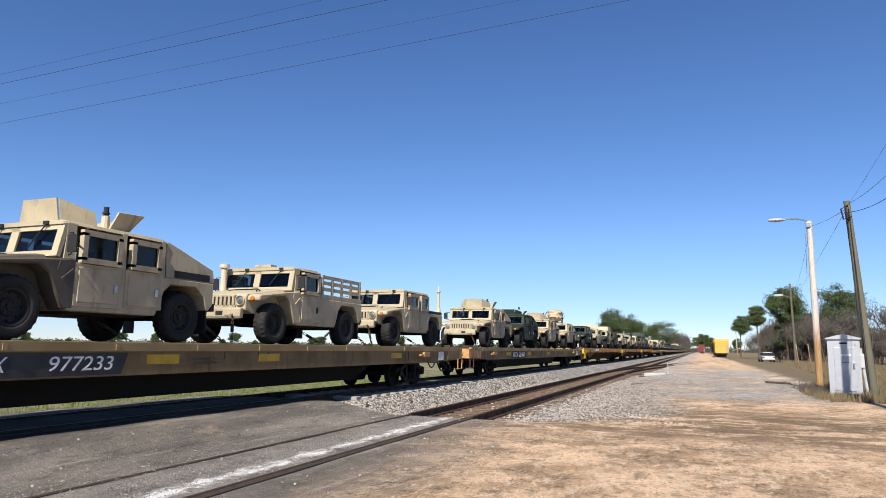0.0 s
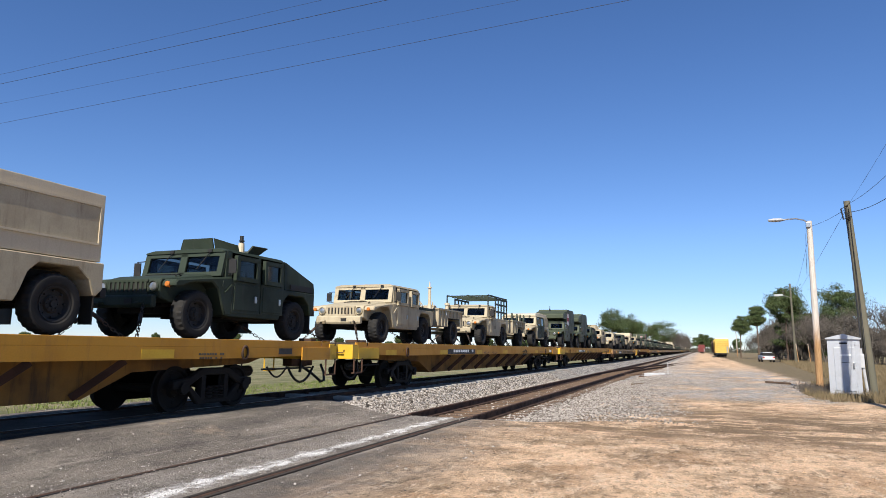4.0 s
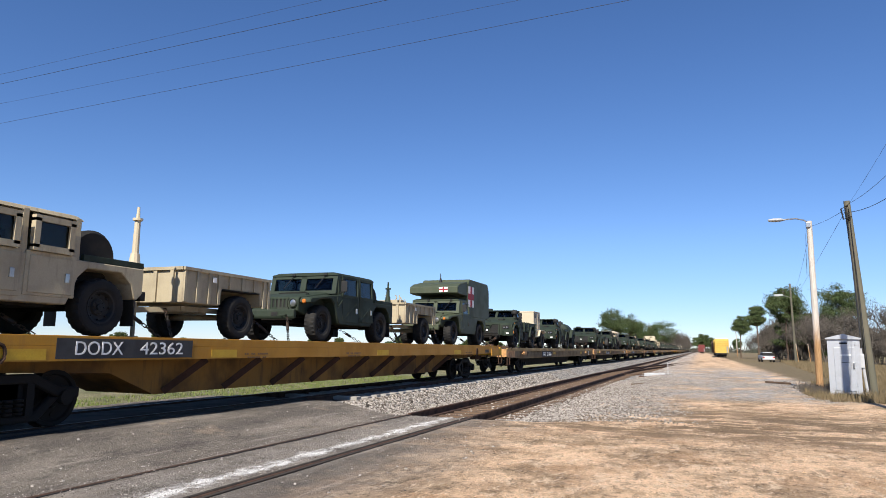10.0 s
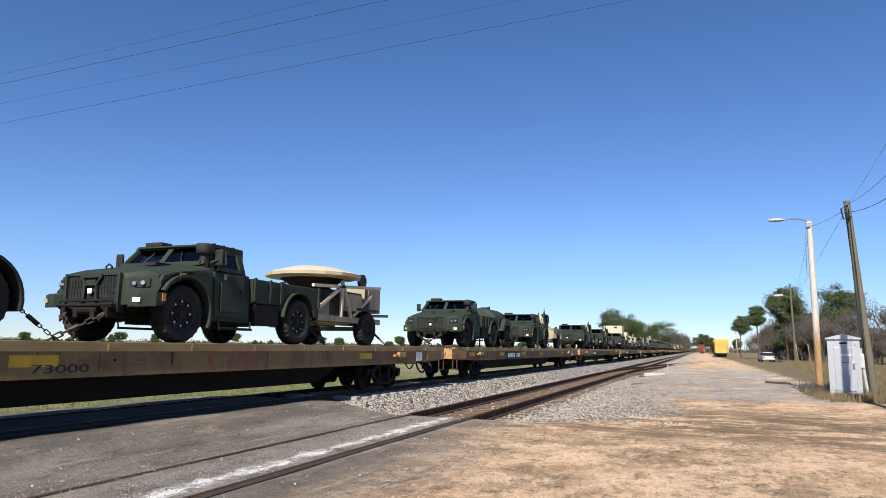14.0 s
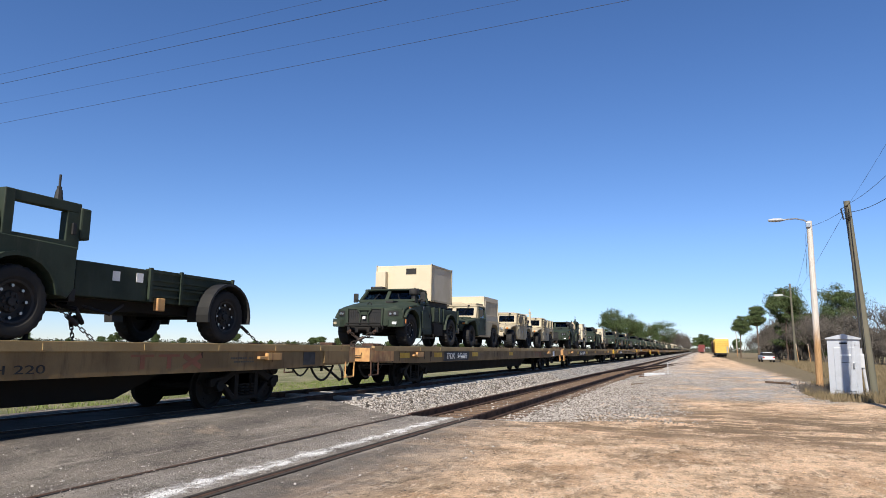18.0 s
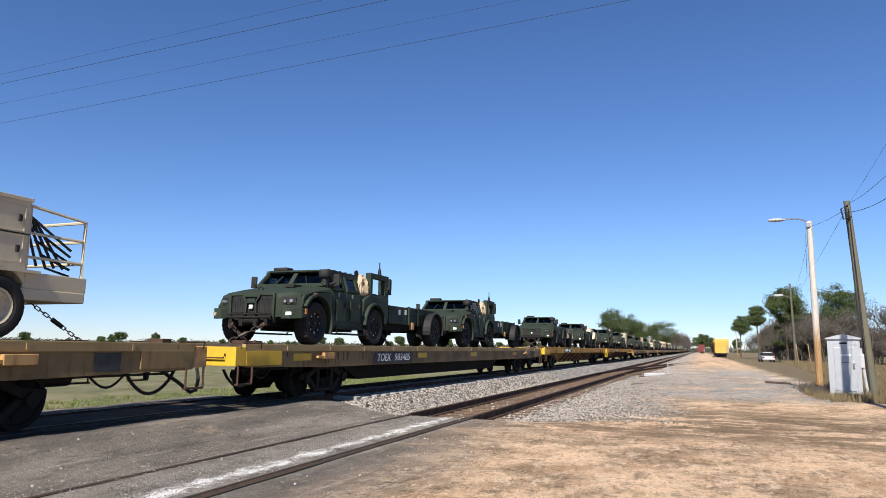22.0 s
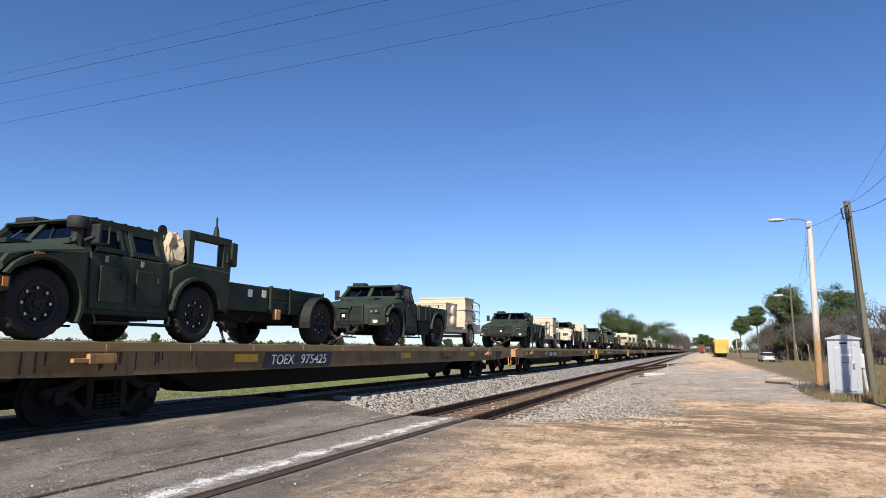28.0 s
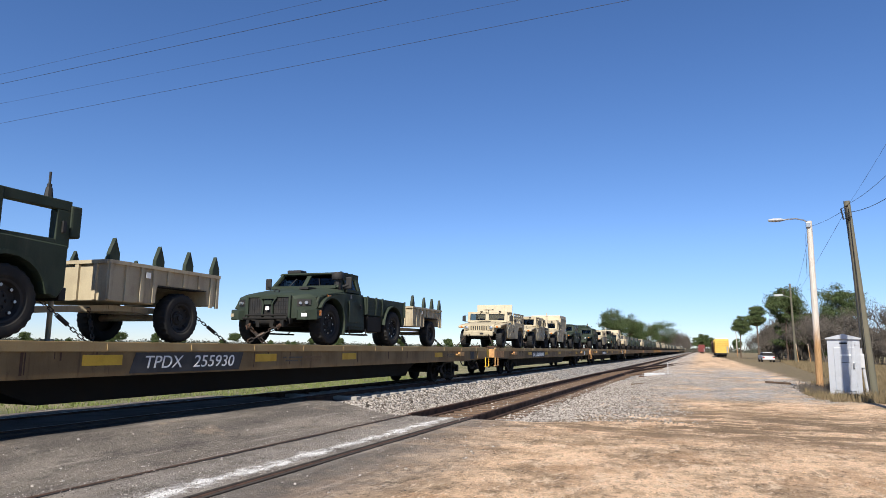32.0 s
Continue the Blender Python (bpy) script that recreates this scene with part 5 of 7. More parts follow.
    powder = n.math("MULTIPLY", n.math("MULTIPLY", band, n.ramp(n.noise(4, 6, 0.85, stretch=(1, 0.5, 1)), 0.38, 0.56)), n.math("SUBTRACT", 1.0, n.ramp(y, 14.0, 15.2)))
    col = n.mix(powder, col, (0.82, 0.80, 0.77))
    # shade under the train, painted as a dark band along the main track
    train_shade = n.math("SUBTRACT", 1.0, n.ramp(n.math("ABSOLUTE", n.math("ADD", n.math("SUBTRACT", x, TRACK), n.math("MULTIPLY", fine, 0.5))), 0.9, 1.7))
    col = n.mix(n.math("MULTIPLY", train_shade, 0.8), col, (0.035, 0.031, 0.028))
    # loose gravel beyond the crossing
    stones = n.mix(n.ramp(pebble, 0.25, 0.80), (0.075, 0.064, 0.055), (0.62, 0.58, 0.53))
    left = n.math("MULTIPLY", n.ramp(wy, 15.0, 17.5), n.math("SUBTRACT", 1.0, n.ramp(wx, -2.4, 0.2)))
    patch = n.math("MULTIPLY", n.math("MULTIPLY", n.ramp(wy, 22.0, 26.0), n.math("SUBTRACT", 1.0, n.ramp(wy, 52, 75))), n.ramp(n.noise(0.28, 3), 0.36, 0.50))
    patch = n.math("MULTIPLY", n.math("MULTIPLY", patch, n.ramp(n.noise(2.2, 5, 0.7), 0.36, 0.52)), n.math("SUBTRACT", 1.0, n.ramp(wx, 5.0, 6.4)))
    left = n.math("MULTIPLY", n.math("MULTIPLY", left, 0.8), n.ramp(n.noise(1.7, 5, 0.7), 0.30, 0.52))
    col = n.mix(n.math("MAXIMUM", left, patch), col, stones)
    # dry grass on the right, green verge beyond the main track
    dry = n.mix(n.noise(5, 6, 0.7), (0.085, 0.068, 0.038), (0.26, 0.20, 0.12))
    col = n.mix(n.math("MULTIPLY", n.ramp(wx, 4.2, 5.6), n.ramp(wy, 20.5, 24)), col, dry)
    green = n.mix(n.ramp(n.noise(0.8, 5, 0.6), 0.35, 0.65), (0.126, 0.13, 0.0592), (0.229, 0.205, 0.118))
    green = n.mix(n.ramp(n.noise(0.12, 4), 0.5, 0.66), green, (0.269, 0.229, 0.134))
    verge = n.math("SUBTRACT", 1.0, n.ramp(n.math("ADD", x, n.math("MULTIPLY", fine, 1.0)), -14.6, -13.2))
    col = n.mix(verge, col, green)
    col = n.mix(n.math("MULTIPLY", n.ramp(x, 30, 55), 1.0), col, green)
    col = n.mix(0.8, col, n.mix(n.ramp(grain, 0.3, 0.7), (0.6, 0.58, 0.55), (1.38, 1.38, 1.38)), "MULTIPLY")
    n.bump(n.math("ADD", n.math("MULTIPLY", grain, 0.6), n.math("ADD", n.noise(9, 5, 0.75), n.math("MULTIPLY", streak, 1.5))), 1.0, 0.05)
    return n.done(col, 0.95, 0, 0.15)


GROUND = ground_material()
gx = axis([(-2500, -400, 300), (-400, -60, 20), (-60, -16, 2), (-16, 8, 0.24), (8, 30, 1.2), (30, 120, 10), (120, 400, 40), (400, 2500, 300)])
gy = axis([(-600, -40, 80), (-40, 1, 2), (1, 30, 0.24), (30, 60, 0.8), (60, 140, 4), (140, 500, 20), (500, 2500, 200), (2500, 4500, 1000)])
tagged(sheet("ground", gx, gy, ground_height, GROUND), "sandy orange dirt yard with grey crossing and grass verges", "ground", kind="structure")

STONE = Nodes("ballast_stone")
_c = STONE.mix(STONE.ramp(STONE.random(True), 0.0, 1.0), (0.040, 0.035, 0.030), (0.44, 0.405, 0.365))
STONE.bump(STONE.noise(50, 3), 0.4, 0.01)
STONE = STONE.done(STONE.mix(STONE.math("MULTIPLY", STONE.noise(20, 3), 0.35), _c, (0.306, 0.23, 0.17)), 0.95, 0, 0.2)
BALLAST = Nodes("ballast_bed")
_p = BALLAST.voronoi(16, "Color")
_d = BALLAST.voronoi(16, "Distance")
_b = BALLAST.mix(BALLAST.ramp(_p, 0.2, 0.75), (0.050, 0.043, 0.037), (0.41, 0.375, 0.335))
_b = BALLAST.mix(BALLAST.math("MULTIPLY", BALLAST.ramp(BALLAST.noise(0.5, 4), 0.5, 0.7), 0.5), _b, (0.221, 0.17, 0.128))
_m = BALLAST.math("ABSOLUTE", BALLAST.math("SUBTRACT", BALLAST.math("ADD", BALLAST.split()[0], BALLAST.math("MULTIPLY", BALLAST.noise(2.5, 4), 0.3)), SIDING + 0.15))
_s = BALLAST.math("SUBTRACT", 1.0, BALLAST.ramp(_m, 0.60, 0.95))
# the train's shade, darkened into the stone colour round the main track
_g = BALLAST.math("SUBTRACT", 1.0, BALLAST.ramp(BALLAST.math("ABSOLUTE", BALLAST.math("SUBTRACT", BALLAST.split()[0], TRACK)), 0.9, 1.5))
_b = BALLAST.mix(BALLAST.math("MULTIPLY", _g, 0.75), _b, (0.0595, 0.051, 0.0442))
_soil = BALLAST.mix(BALLAST.noise(7, 5, 0.7), (0.136, 0.085, 0.0553), (0.289, 0.204, 0.136))
_b = BALLAST.mix(BALLAST.math("MULTIPLY", _s, 0.85), _b, _soil)
BALLAST.bump(BALLAST.math("SUBTRACT", 1.0, _d), 0.9, 0.05)
BALLAST = BALLAST.done(_b, 0.95, 0, 0.2)


def bed_height(x, y):
    main = smooth(-14.2, -11.7, x) * (1 - smooth(-8.45, -7.25, x))
    side = smooth(-7.3, -6.7, x) * (1 - smooth(-4.35, -3.5, x))
    h = -0.30 + main * (RAIL - 0.155 + 0.30) * (1 if x < -7.25 else 0)
    if x >= -7.3:
        h = max(h, -0.30 + side * 0.085)
    h = max(h, -0.22 * (1 - smooth(-4.2, -3.4, x)) - 0.3 * smooth(-4.2, -3.4, x)) if -7.6 < x else h
    return h + 0.02 * noise.noise((x * 4, y * 4, 5)) + 0.012 * noise.noise((x * 11, y * 11, 3))


bx = axis([(-14.4, -8.8, 0.35), (-8.8, -3.4, 0.15)])
by = axis([(14.9, 45, 0.15), (45, 110, 1.0), (110, 1200, 25)])
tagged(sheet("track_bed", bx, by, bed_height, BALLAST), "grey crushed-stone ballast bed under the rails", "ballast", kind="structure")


def scatter(name, count, spots, size, material, seed, label, category):
    """Loose broken stones, each a squashed octahedron of its own."""
    rng = np.random.default_rng(seed)
    base = np.array([(1, 0, 0), (-1, 0, 0), (0, 1, 0), (0, -1, 0), (0, 0, 1), (0, 0, -1)], float)
    tri = np.array([(0, 2, 4), (2, 1, 4), (1, 3, 4), (3, 0, 4), (2, 0, 5), (1, 2, 5), (3, 1, 5), (0, 3, 5)])
    vs, fs = [], []
    for i in range(count):
        x, y, z = spots(rng)
        s = size * rng.uniform(0.5, 1.5)
        p = base * rng.uniform(0.6, 1.2, (6, 1)) * s * np.array([1, rng.uniform(0.7, 1.2), 0.7])
        a, b = rng.uniform(0, 6.3), rng.uniform(-0.6, 0.6)
        ca, sa, cb, sb = math.cos(a), math.sin(a), math.cos(b), math.sin(b)
        p = p @ np.array([[ca, sa, 0], [-sa, ca, 0], [0, 0, 1]]) @ np.array([[1, 0, 0], [0, cb, sb], [0, -sb, cb]])
        vs.append(p + (x, y, z + s * 0.25))
        fs.append(tri + 6 * i)
    me = bpy.data.meshes.new(name)
    me.from_pydata(np.concatenate(vs).tolist(), [], np.concatenate(fs).tolist())
    me.materials.append(material)
    return tagged(new(name, me), label, category, kind="stuff")


def on_bed(rng):
    while True:
        x, y = rng.uniform(-8.4, -3.6), 15.2 + 24 * rng.random() ** 1.7
        if abs(abs(x - SIDING) - 0.75) > 0.13 and not (abs(x - SIDING) < 0.70 and rng.random() < 0.85):
            return x, y, bed_height(x, y)


def on_gravel(rng):
    while True:
        x, y = rng.uniform(-4.2, 4.2), 15.0 + 27 * rng.random() ** 1.3
        want = max(1 - smooth(-3.6, 0.2, x + 0.8 * noise.noise((x * 0.9, y * 0.9, 4))), 0.9 * smooth(0.0, 0.35, noise.noise((x * 0.33, y * 0.25, 9))) * smooth(21, 25, y))
        if rng.random() < want * smooth(14.6, 17.0, y + 1.5 * noise.noise((x * 1.1, y * 1.1, 1))):
            return x, y, ground_height(x, y)


def on_road(rng):
    x = rng.uniform(-8.2, -3.0)
    y = rng.uniform(4, 15)
    return x, y, ground_height(x, y)


def by_rails(rng):
    x, y = SIDING + (rng.normal(0.2, 0.32) if rng.random() < 0.5 else rng.normal(-0.95, 0.45)), rng.uniform(3.5, 15)
    return x, y, ground_height(x, y)


def on_dirt(rng):
    x, y = rng.uniform(-3, 6.5), 4.2 + 20 * rng.random() ** 1.4
    return x, y, ground_height(x, y)


scatter("ballast_stones", 20000, on_bed, 0.036, STONE, 1, "loose grey and brown ballast stones beside the rails", "ballast stones")
scatter("gravel_stones", 22000, on_gravel, 0.024, STONE, 2, "loose pale gravel beside the siding", "gravel")
scatter("road_stones", 300, on_road, 0.020, STONE, 3, "scattered pale stones on the grey crossing", "stones")
scatter("crossing_grit", 6500, by_rails, 0.0085, STONE, 6, "fine pale grit between the siding rails", "grit")
scatter("dirt_clods", 9000, on_dirt, 0.017, GROUND, 4, "small clods and stones on the dirt", "clods")


def rail_profile(bm, path, top, head, foot):
    """A rail of head, web and foot along a line of (x, y)."""
    sect = [(-foot, -0.19), (foot, -0.19), (foot, -0.175), (0.012, -0.15), (0.012, -0.05), (head, -0.04), (head, -0.006), (head - 0.01, 0.0), (-head + 0.01, 0.0), (-head, -0.006), (-head, -0.04), (-0.012, -0.05), (-0.012, -0.15), (-foot, -0.175)]
    rings = [[bm.verts.new((x + u, y, top + w)) for u, w in sect] for x, y in path]
    for p, q in zip(rings, rings[1:]):
        for i in range(len(sect)):
            bm.faces.new((p[i], p[(i + 1) % len(sect)], q[(i + 1) % len(sect)], q[i]))
    bm.faces.new(rings[0]), bm.faces.new(rings[-1][::-1])
    bmesh.ops.recalc_face_normals(bm, faces=bm.faces[:])
    return bm


main_track = tagged(new("main_track"), "main railway track with polished rails on grey ties", "railway track", kind="structure")
siding_track = tagged(new("siding_track"), "rusty siding track on brown wooden ties", "railway track", kind="structure")
spur_track = tagged(new("spur_track"), "rusty spur track curving off to parked boxcars", "railway track", kind="structure")
straight = [(0, y) for y in (-60, 0, 15, 60, 200, 1200)]
for s in (-1, 1):
    x = TRACK + s * 0.7525
    part("rail", rail_profile(B(), [(x, y) for _, y in straight], RAIL, 0.036, 0.075), RUST, main_track)
    part("running_surface", box(B(), x - 0.024, x + 0.024, -60, 1200, RAIL, RAIL + 0.002), RAILHEAD, main_track)
    x = SIDING + s * 0.7525
    part("rail", rail_profile(B(), [(x, y) for y in (14.6, 60, 1200)], SRAIL, 0.036, 0.075), RUST, siding_track)
    part("sunken_rail", rail_profile(B(), [(x, y) for y in (-40, 0, 14.6)], 0.004 if s > 0 else -0.004, 0.034, 0.075), RUST, siding_track)


def spur_x(y):
    return SIDING + (5.0 - SIDING) * smooth(44, 150, y)


ys = [44 + 4 * i for i in range(40)] + [420]
for s in (-1, 1):
    part("rail", rail_profile(B(), [(spur_x(y) + s * 0.7525, y) for y in ys], SRAIL - 0.01, 0.036, 0.075), RUST, spur_track)

TIE_WOOD = surface("brown_tie", (0.13, 0.085, 0.055), (0.08, 0.055, 0.04), 0.9, scale=4, vary=0.4, spec=0.2)
bm = box(B(), -1.47, 1.47, -0.13, 0.13, -0.34, -0.07, 0.012)
first = put(part("tie", bm, TIE_GREY, main_track), TRACK, 16.2, RAIL)
mt = first.data
for i in range(1, 80):
    o = new("tie", mt)
    o.parent = main_track
    o.location = (TRACK + random.uniform(-0.03, 0.03), 16.2 + 0.6 * i, RAIL - random.uniform(0.02, 0.05))
bm = box(B(), -1.28, 1.28, -0.11, 0.11, -0.35, -0.187, 0.015)
first = put(part("tie", bm, TIE_WOOD, siding_track), SIDING, 15.3, SRAIL)
for i in range(1, 70):
    o = new("tie", first.data)
    o.parent = siding_track
    o.matrix_basis = pose(SIDING + random.uniform(-0.08, 0.08), 15.3 + 0.56 * i + random.uniform(-0.04, 0.04), SRAIL - random.uniform(0, 0.015), 0, 0, random.uniform(-1.5, 1.5))
bm = B()
for i in range(120):
    box(bm, TRACK - 1.3, TRACK + 1.3, 63.2 + 0.6 * i, 63.42 + 0.6 * i, RAIL - 0.3, RAIL - 0.14)
tagged(part("far_ties", bm, TIE_GREY, main_track), kind="stuff")
bm = B()
for i in range(150):
    y = 47 + 0.7 * i
    box(bm, spur_x(y) - 1.3, spur_x(y) + 1.3, y, y + 0.22, -0.3, -0.13)
tagged(part("spur_ties", bm, TIE_WOOD, spur_track), kind="stuff")
# timber and rubber strips in the crossing
for s, w in ((-1, 0.055), (1, 0.055)):
    x = SIDING + s * 0.7525
    for e in (-1, 1):
        if s > 0 or e > 0:
            bm = box(B(), x + e * 0.045, x + e * (0.10 if s > 0 else 0.075), 1, 14.5, -0.06, 0.006 if s > 0 else -0.002, 0.006)
            part("flange_strip", bm, PLANK if s > 0 else BLACK, siding_track)
for s in (-1, 1):
    x = TRACK + s * 0.7525
    bm = box(B(), x + s * 0.06, x + s * 0.26, 2, 14.4, RAIL - 0.12, RAIL - 0.012, 0.01)
    part("crossing_timber", bm, PLANK, main_track)
part("crossing_panel", box(B(), TRACK - 0.66, TRACK + 0.66, 2, 14.4, RAIL - 0.12, RAIL - 0.03, 0.01), PLANK, main_track)

# ---- the yard: cabinet, poles, wires ----
METAL = surface("galvanised_sheet", (0.44, 0.45, 0.465), (0.36, 0.37, 0.385), 0.45, 0.35, scale=2.5, amount=0.6, grain=30, streak=(0.33, 0.31, 0.30), vary=0.05, spec=0.5)
def stained_pole():
    """Pale weathered wood, stained orange-brown over its lower half."""
    n = Nodes("pale_wood_pole")
    grain = n.noise(9, 6, 0.7, stretch=(6, 6, 0.25))
    pale = n.mix(n.ramp(grain, 0.35, 0.65), (0.40, 0.355, 0.305), (0.58, 0.53, 0.47))
    brown = n.mix(n.ramp(grain, 0.35, 0.65), (0.24, 0.135, 0.06), (0.42, 0.25, 0.12))
    z = n.math("ADD", n.split()[2], n.math("MULTIPLY", n.noise(1.5, 5, 0.7, stretch=(3, 3, 0.5)), 2.2))
    col = n.mix(n.math("SUBTRACT", 1.0, n.ramp(z, 2.6, 4.4)), pale, brown)
    n.bump(grain, 0.4, 0.01)
    return n.done(col, 0.9, 0, 0.2)


POLE_PALE = stained_pole()
POLE_GREEN = surface("treated_wood_pole", (0.115, 0.108, 0.078), (0.15, 0.128, 0.09), 0.9, scale=1.5, amount=0.7, grain=50, vary=0.05, spec=0.2)
WIRE = surface("wire_sheath", (0.02, 0.02, 0.022), (0.03, 0.03, 0.03), 0.6, vary=0.0)
GREYPVC = surface("grey_conduit", (0.42, 0.42, 0.42), (0.30, 0.30, 0.30), 0.5, vary=0.05)


def cabinet():
    root = tagged(new("signal_cabinet"), "tall galvanised sheet-metal signal cabinet standing in dry weeds", "cabinet")
    w, d, h = 0.5, 0.5, 2.0
    part("body", box(B(), -w, w, -d, d, 0.1, h, 0.012), METAL, root)
    bm = B()
    pts = [(-w - 0.05, h), (-w - 0.05, h + 0.05), (0, h + 0.2), (w + 0.05, h + 0.05), (w + 0.05, h)]
    prism(bm, pts, -d - 0.06, d + 0.06, 0.008)
    bmesh.ops.rotate(bm, cent=(0, 0, 0), matrix=Matrix.Rotation(radians(90), 3, "Z"), verts=bm.verts[:])
    part("roof", bm, METAL, root)
    door = part("door", box(B(), -0.30, 0.32, -d - 0.025, -d, 0.22, h - 0.28, 0.006), METAL, root)
    part("notice", box(B(), -0.1, 0.22, -d - 0.03, -d - 0.026, 1.42, 1.5), WHITE, door, "white notice label")
    part("notice", box(B(), -0.08, 0.16, -d - 0.03, -d - 0.026, 1.18, 1.2), BLACK, door)
    part("handle", box(B(), 0.26, 0.31, -d - 0.07, -d - 0.025, 1.0, 1.2, 0.008), CHROME, door)
    for z in (0.4, 1.1, 1.8):
        part("hinge", box(B(), 0.34, 0.38, -d - 0.03, -d, z, z + 0.12), METAL, root)
    part("vent", box(B(), -0.12, 0.12, -d - 0.01, -d, h - 0.16, h - 0.1), BLACK, root)
    for x in (-0.45, 0.45):
        part("foot", box(B(), x - 0.06, x + 0.06, -d, d, -0.15, 0.1), GREYPVC, root)
    return root


def street_lamp():
    root = tagged(new("street_lamp"), "pale weathered wooden pole with a curved-arm street light", "street lamp")
    part("pole", rod(B(), (0, 0, -0.4), (0.0, 0, 6.98), 0.14, 0.105, 14), POLE_PALE, root, smooth=40)
    arm = part("arm", pipe(B(), [(0, -0.05, 6.85), (-0.2, -0.08, 7.02), (-0.5, -0.1, 7.1), (-0.95, -0.12, 7.08)], 0.03, 8), CHROME, root)
    bm = lathe(B(), [(-1.58, 0.02), (-1.54, 0.10), (-1.35, 0.16), (-1.1, 0.14), (-0.92, 0.06), (-0.88, 0.03)], 14, "x", (0, -0.12, 0))
    for v in bm.verts:
        v.co.z = v.co.z * 0.5 + 7.07
    head = part("lamp_head", bm, GREYPVC, arm, smooth=60)
    part("bracket", box(B(), -0.14, 0.02, -0.16, 0.0, 6.7, 6.9, 0.01), CHROME, root)
    part("cable", pipe(B(), [(-0.12, -0.14, 6.8), (-0.18, -0.15, 6.3), (-0.2, -0.1, 5.6), (-0.22, -0.1, 4.7)], 0.008, 5), WIRE, root)
    return root


def leaning_pole():
    root = tagged(new("utility_pole"), "greenish treated wooden utility pole leaning, with conduit and cables", "utility pole")
    top = (-0.36, 0, 7.18)
    part("pole", rod(B(), (0.08, 0, -0.5), top, 0.15, 0.11, 14), POLE_GREEN, root, smooth=40)
    part("conduit", pipe(B(), [(-0.2, -0.2, 0), (-0.27, -0.2, 1.6), (-0.42, -0.16, 6.9)], 0.02, 8), WIRE, root)
    bm = rod(B(), (-0.18, -0.3, -0.1), (-0.34, -0.3, 1.7), 0.05)
    box(bm, -0.42, -0.24, -0.38, -0.26, 1.0, 1.5, 0.02)
    part("meter_box", bm, GREYPVC, root)
    part("lamp", lathe(B(), [(-0.42, 0.02), (-0.36, 0.09), (-0.28, 0.1), (-0.24, 0.02)], 12, "y", (-0.52, 0, 1.35)), WHITE, root)
    part("insulator", pipe(B(), [(-0.36, -0.14, 7.0), (-0.6, -0.2, 6.85), (-0.55, -0.25, 6.45), (-0.28, -0.2, 6.55)], 0.03, 6), BLACK, root)
    part("ground_wire", pipe(B(), [(-0.1, -0.22, 0.1), (-0.22, -0.2, 3.6), (-0.34, -0.17, 6.9)], 0.012, 5), WIRE, root)
    return root


def cable(name, a, b, sag, r, label):
    a, b = Vector(a), Vector(b)
    pts = [a.lerp(b, i / 14) - Vector((0, 0, 4 * sag * (i / 14) * (1 - i / 14))) for i in range(15)]
    return tagged(part(name, pipe(B(), pts, r * 0.5, 6), WIRE), label, "cable")


put(cabinet(), 4.83, 27.9, 0.0, 0, 0, -9)
put(street_lamp(), 4.5, 31.28, 0)
put(leaning_pole(), 5.74, 28.42, 0)
for (x0, y0), (x1, y1), r in (((-18.28, 12.44), (-7.5, 11.85), 0.006), ((-18.98, 12.94), (-6.15, 12.32), 0.011), ((-20.58, 14.11), (-3.42, 13.28), 0.006), ((-22.48, 15.49), (-1.17, 14.07), 0.010)):
    k = (y1 - y0) / (x1 - x0)
    cable("overhead_wire", (-34, y0 + k * (-34 - x0), 9.10), (22, y0 + k * (22 - x0), 9.10), 0.08, r, "thin black overhead wire crossing above the tracks")
cable("overhead_wire", (5.4, 28.4, 7.05), (5.3, 20.5, 6.72), 0.12, 0.014, "thin black overhead wire from the leaning pole")
cable("overhead_wire", (5.4, 28.4, 6.75), (5.3, 20.5, 5.98), 0.16, 0.02, "thick black service cable from the leaning pole")
cable("overhead_wire", (5.4, 28.4, 7.0), (5.3, 20.5, 7.8), 0.05, 0.008, "thin black overhead wire from the leaning pole")
root = tagged(new("utility_pole"), "weathered wooden pole that carries the yard's cables", "utility pole")
part("pole", rod(B(), (0.0, 0, -0.5), (0.10, 0, 8.6), 0.15, 0.11, 14), POLE_GREEN, root, smooth=40)
put(root, 5.16, 20.5, 0)
cable("overhead_wire", (5.35, 28.4, 6.9), (4.5, 31.28, 6.75), 0.08, 0.014, "thin black cable between two poles")
cable("overhead_wire", (4.5, 31.28, 6.6), (12.4, 106.8, 10.6), 1.2, 0.014, "thin black overhead wire along the road")
cable("overhead_wire", (5.4, 28.4, 6.95), (19.3, 210, 10.2), 1.4, 0.014, "thin black overhead wire along the road")
for x, y in ((-34, 13.3), (-34, 16.3), (22, 10.2), (22, 12.55)):
    root = tagged(new("utility_pole"), "wooden pole carrying the wires that cross the tracks", "utility pole")
    part("pole", rod(B(), (0, 0, -0.5), (0, 0, 9.4), 0.17, 0.12, 12), POLE_GREEN, root)
    part("crossarm", box(B(), -0.05, 0.05, -1.3, 1.3, 9.0, 9.12, 0.01), POLE_PALE, root)
    put(root, x, y, ground_height(x, y))


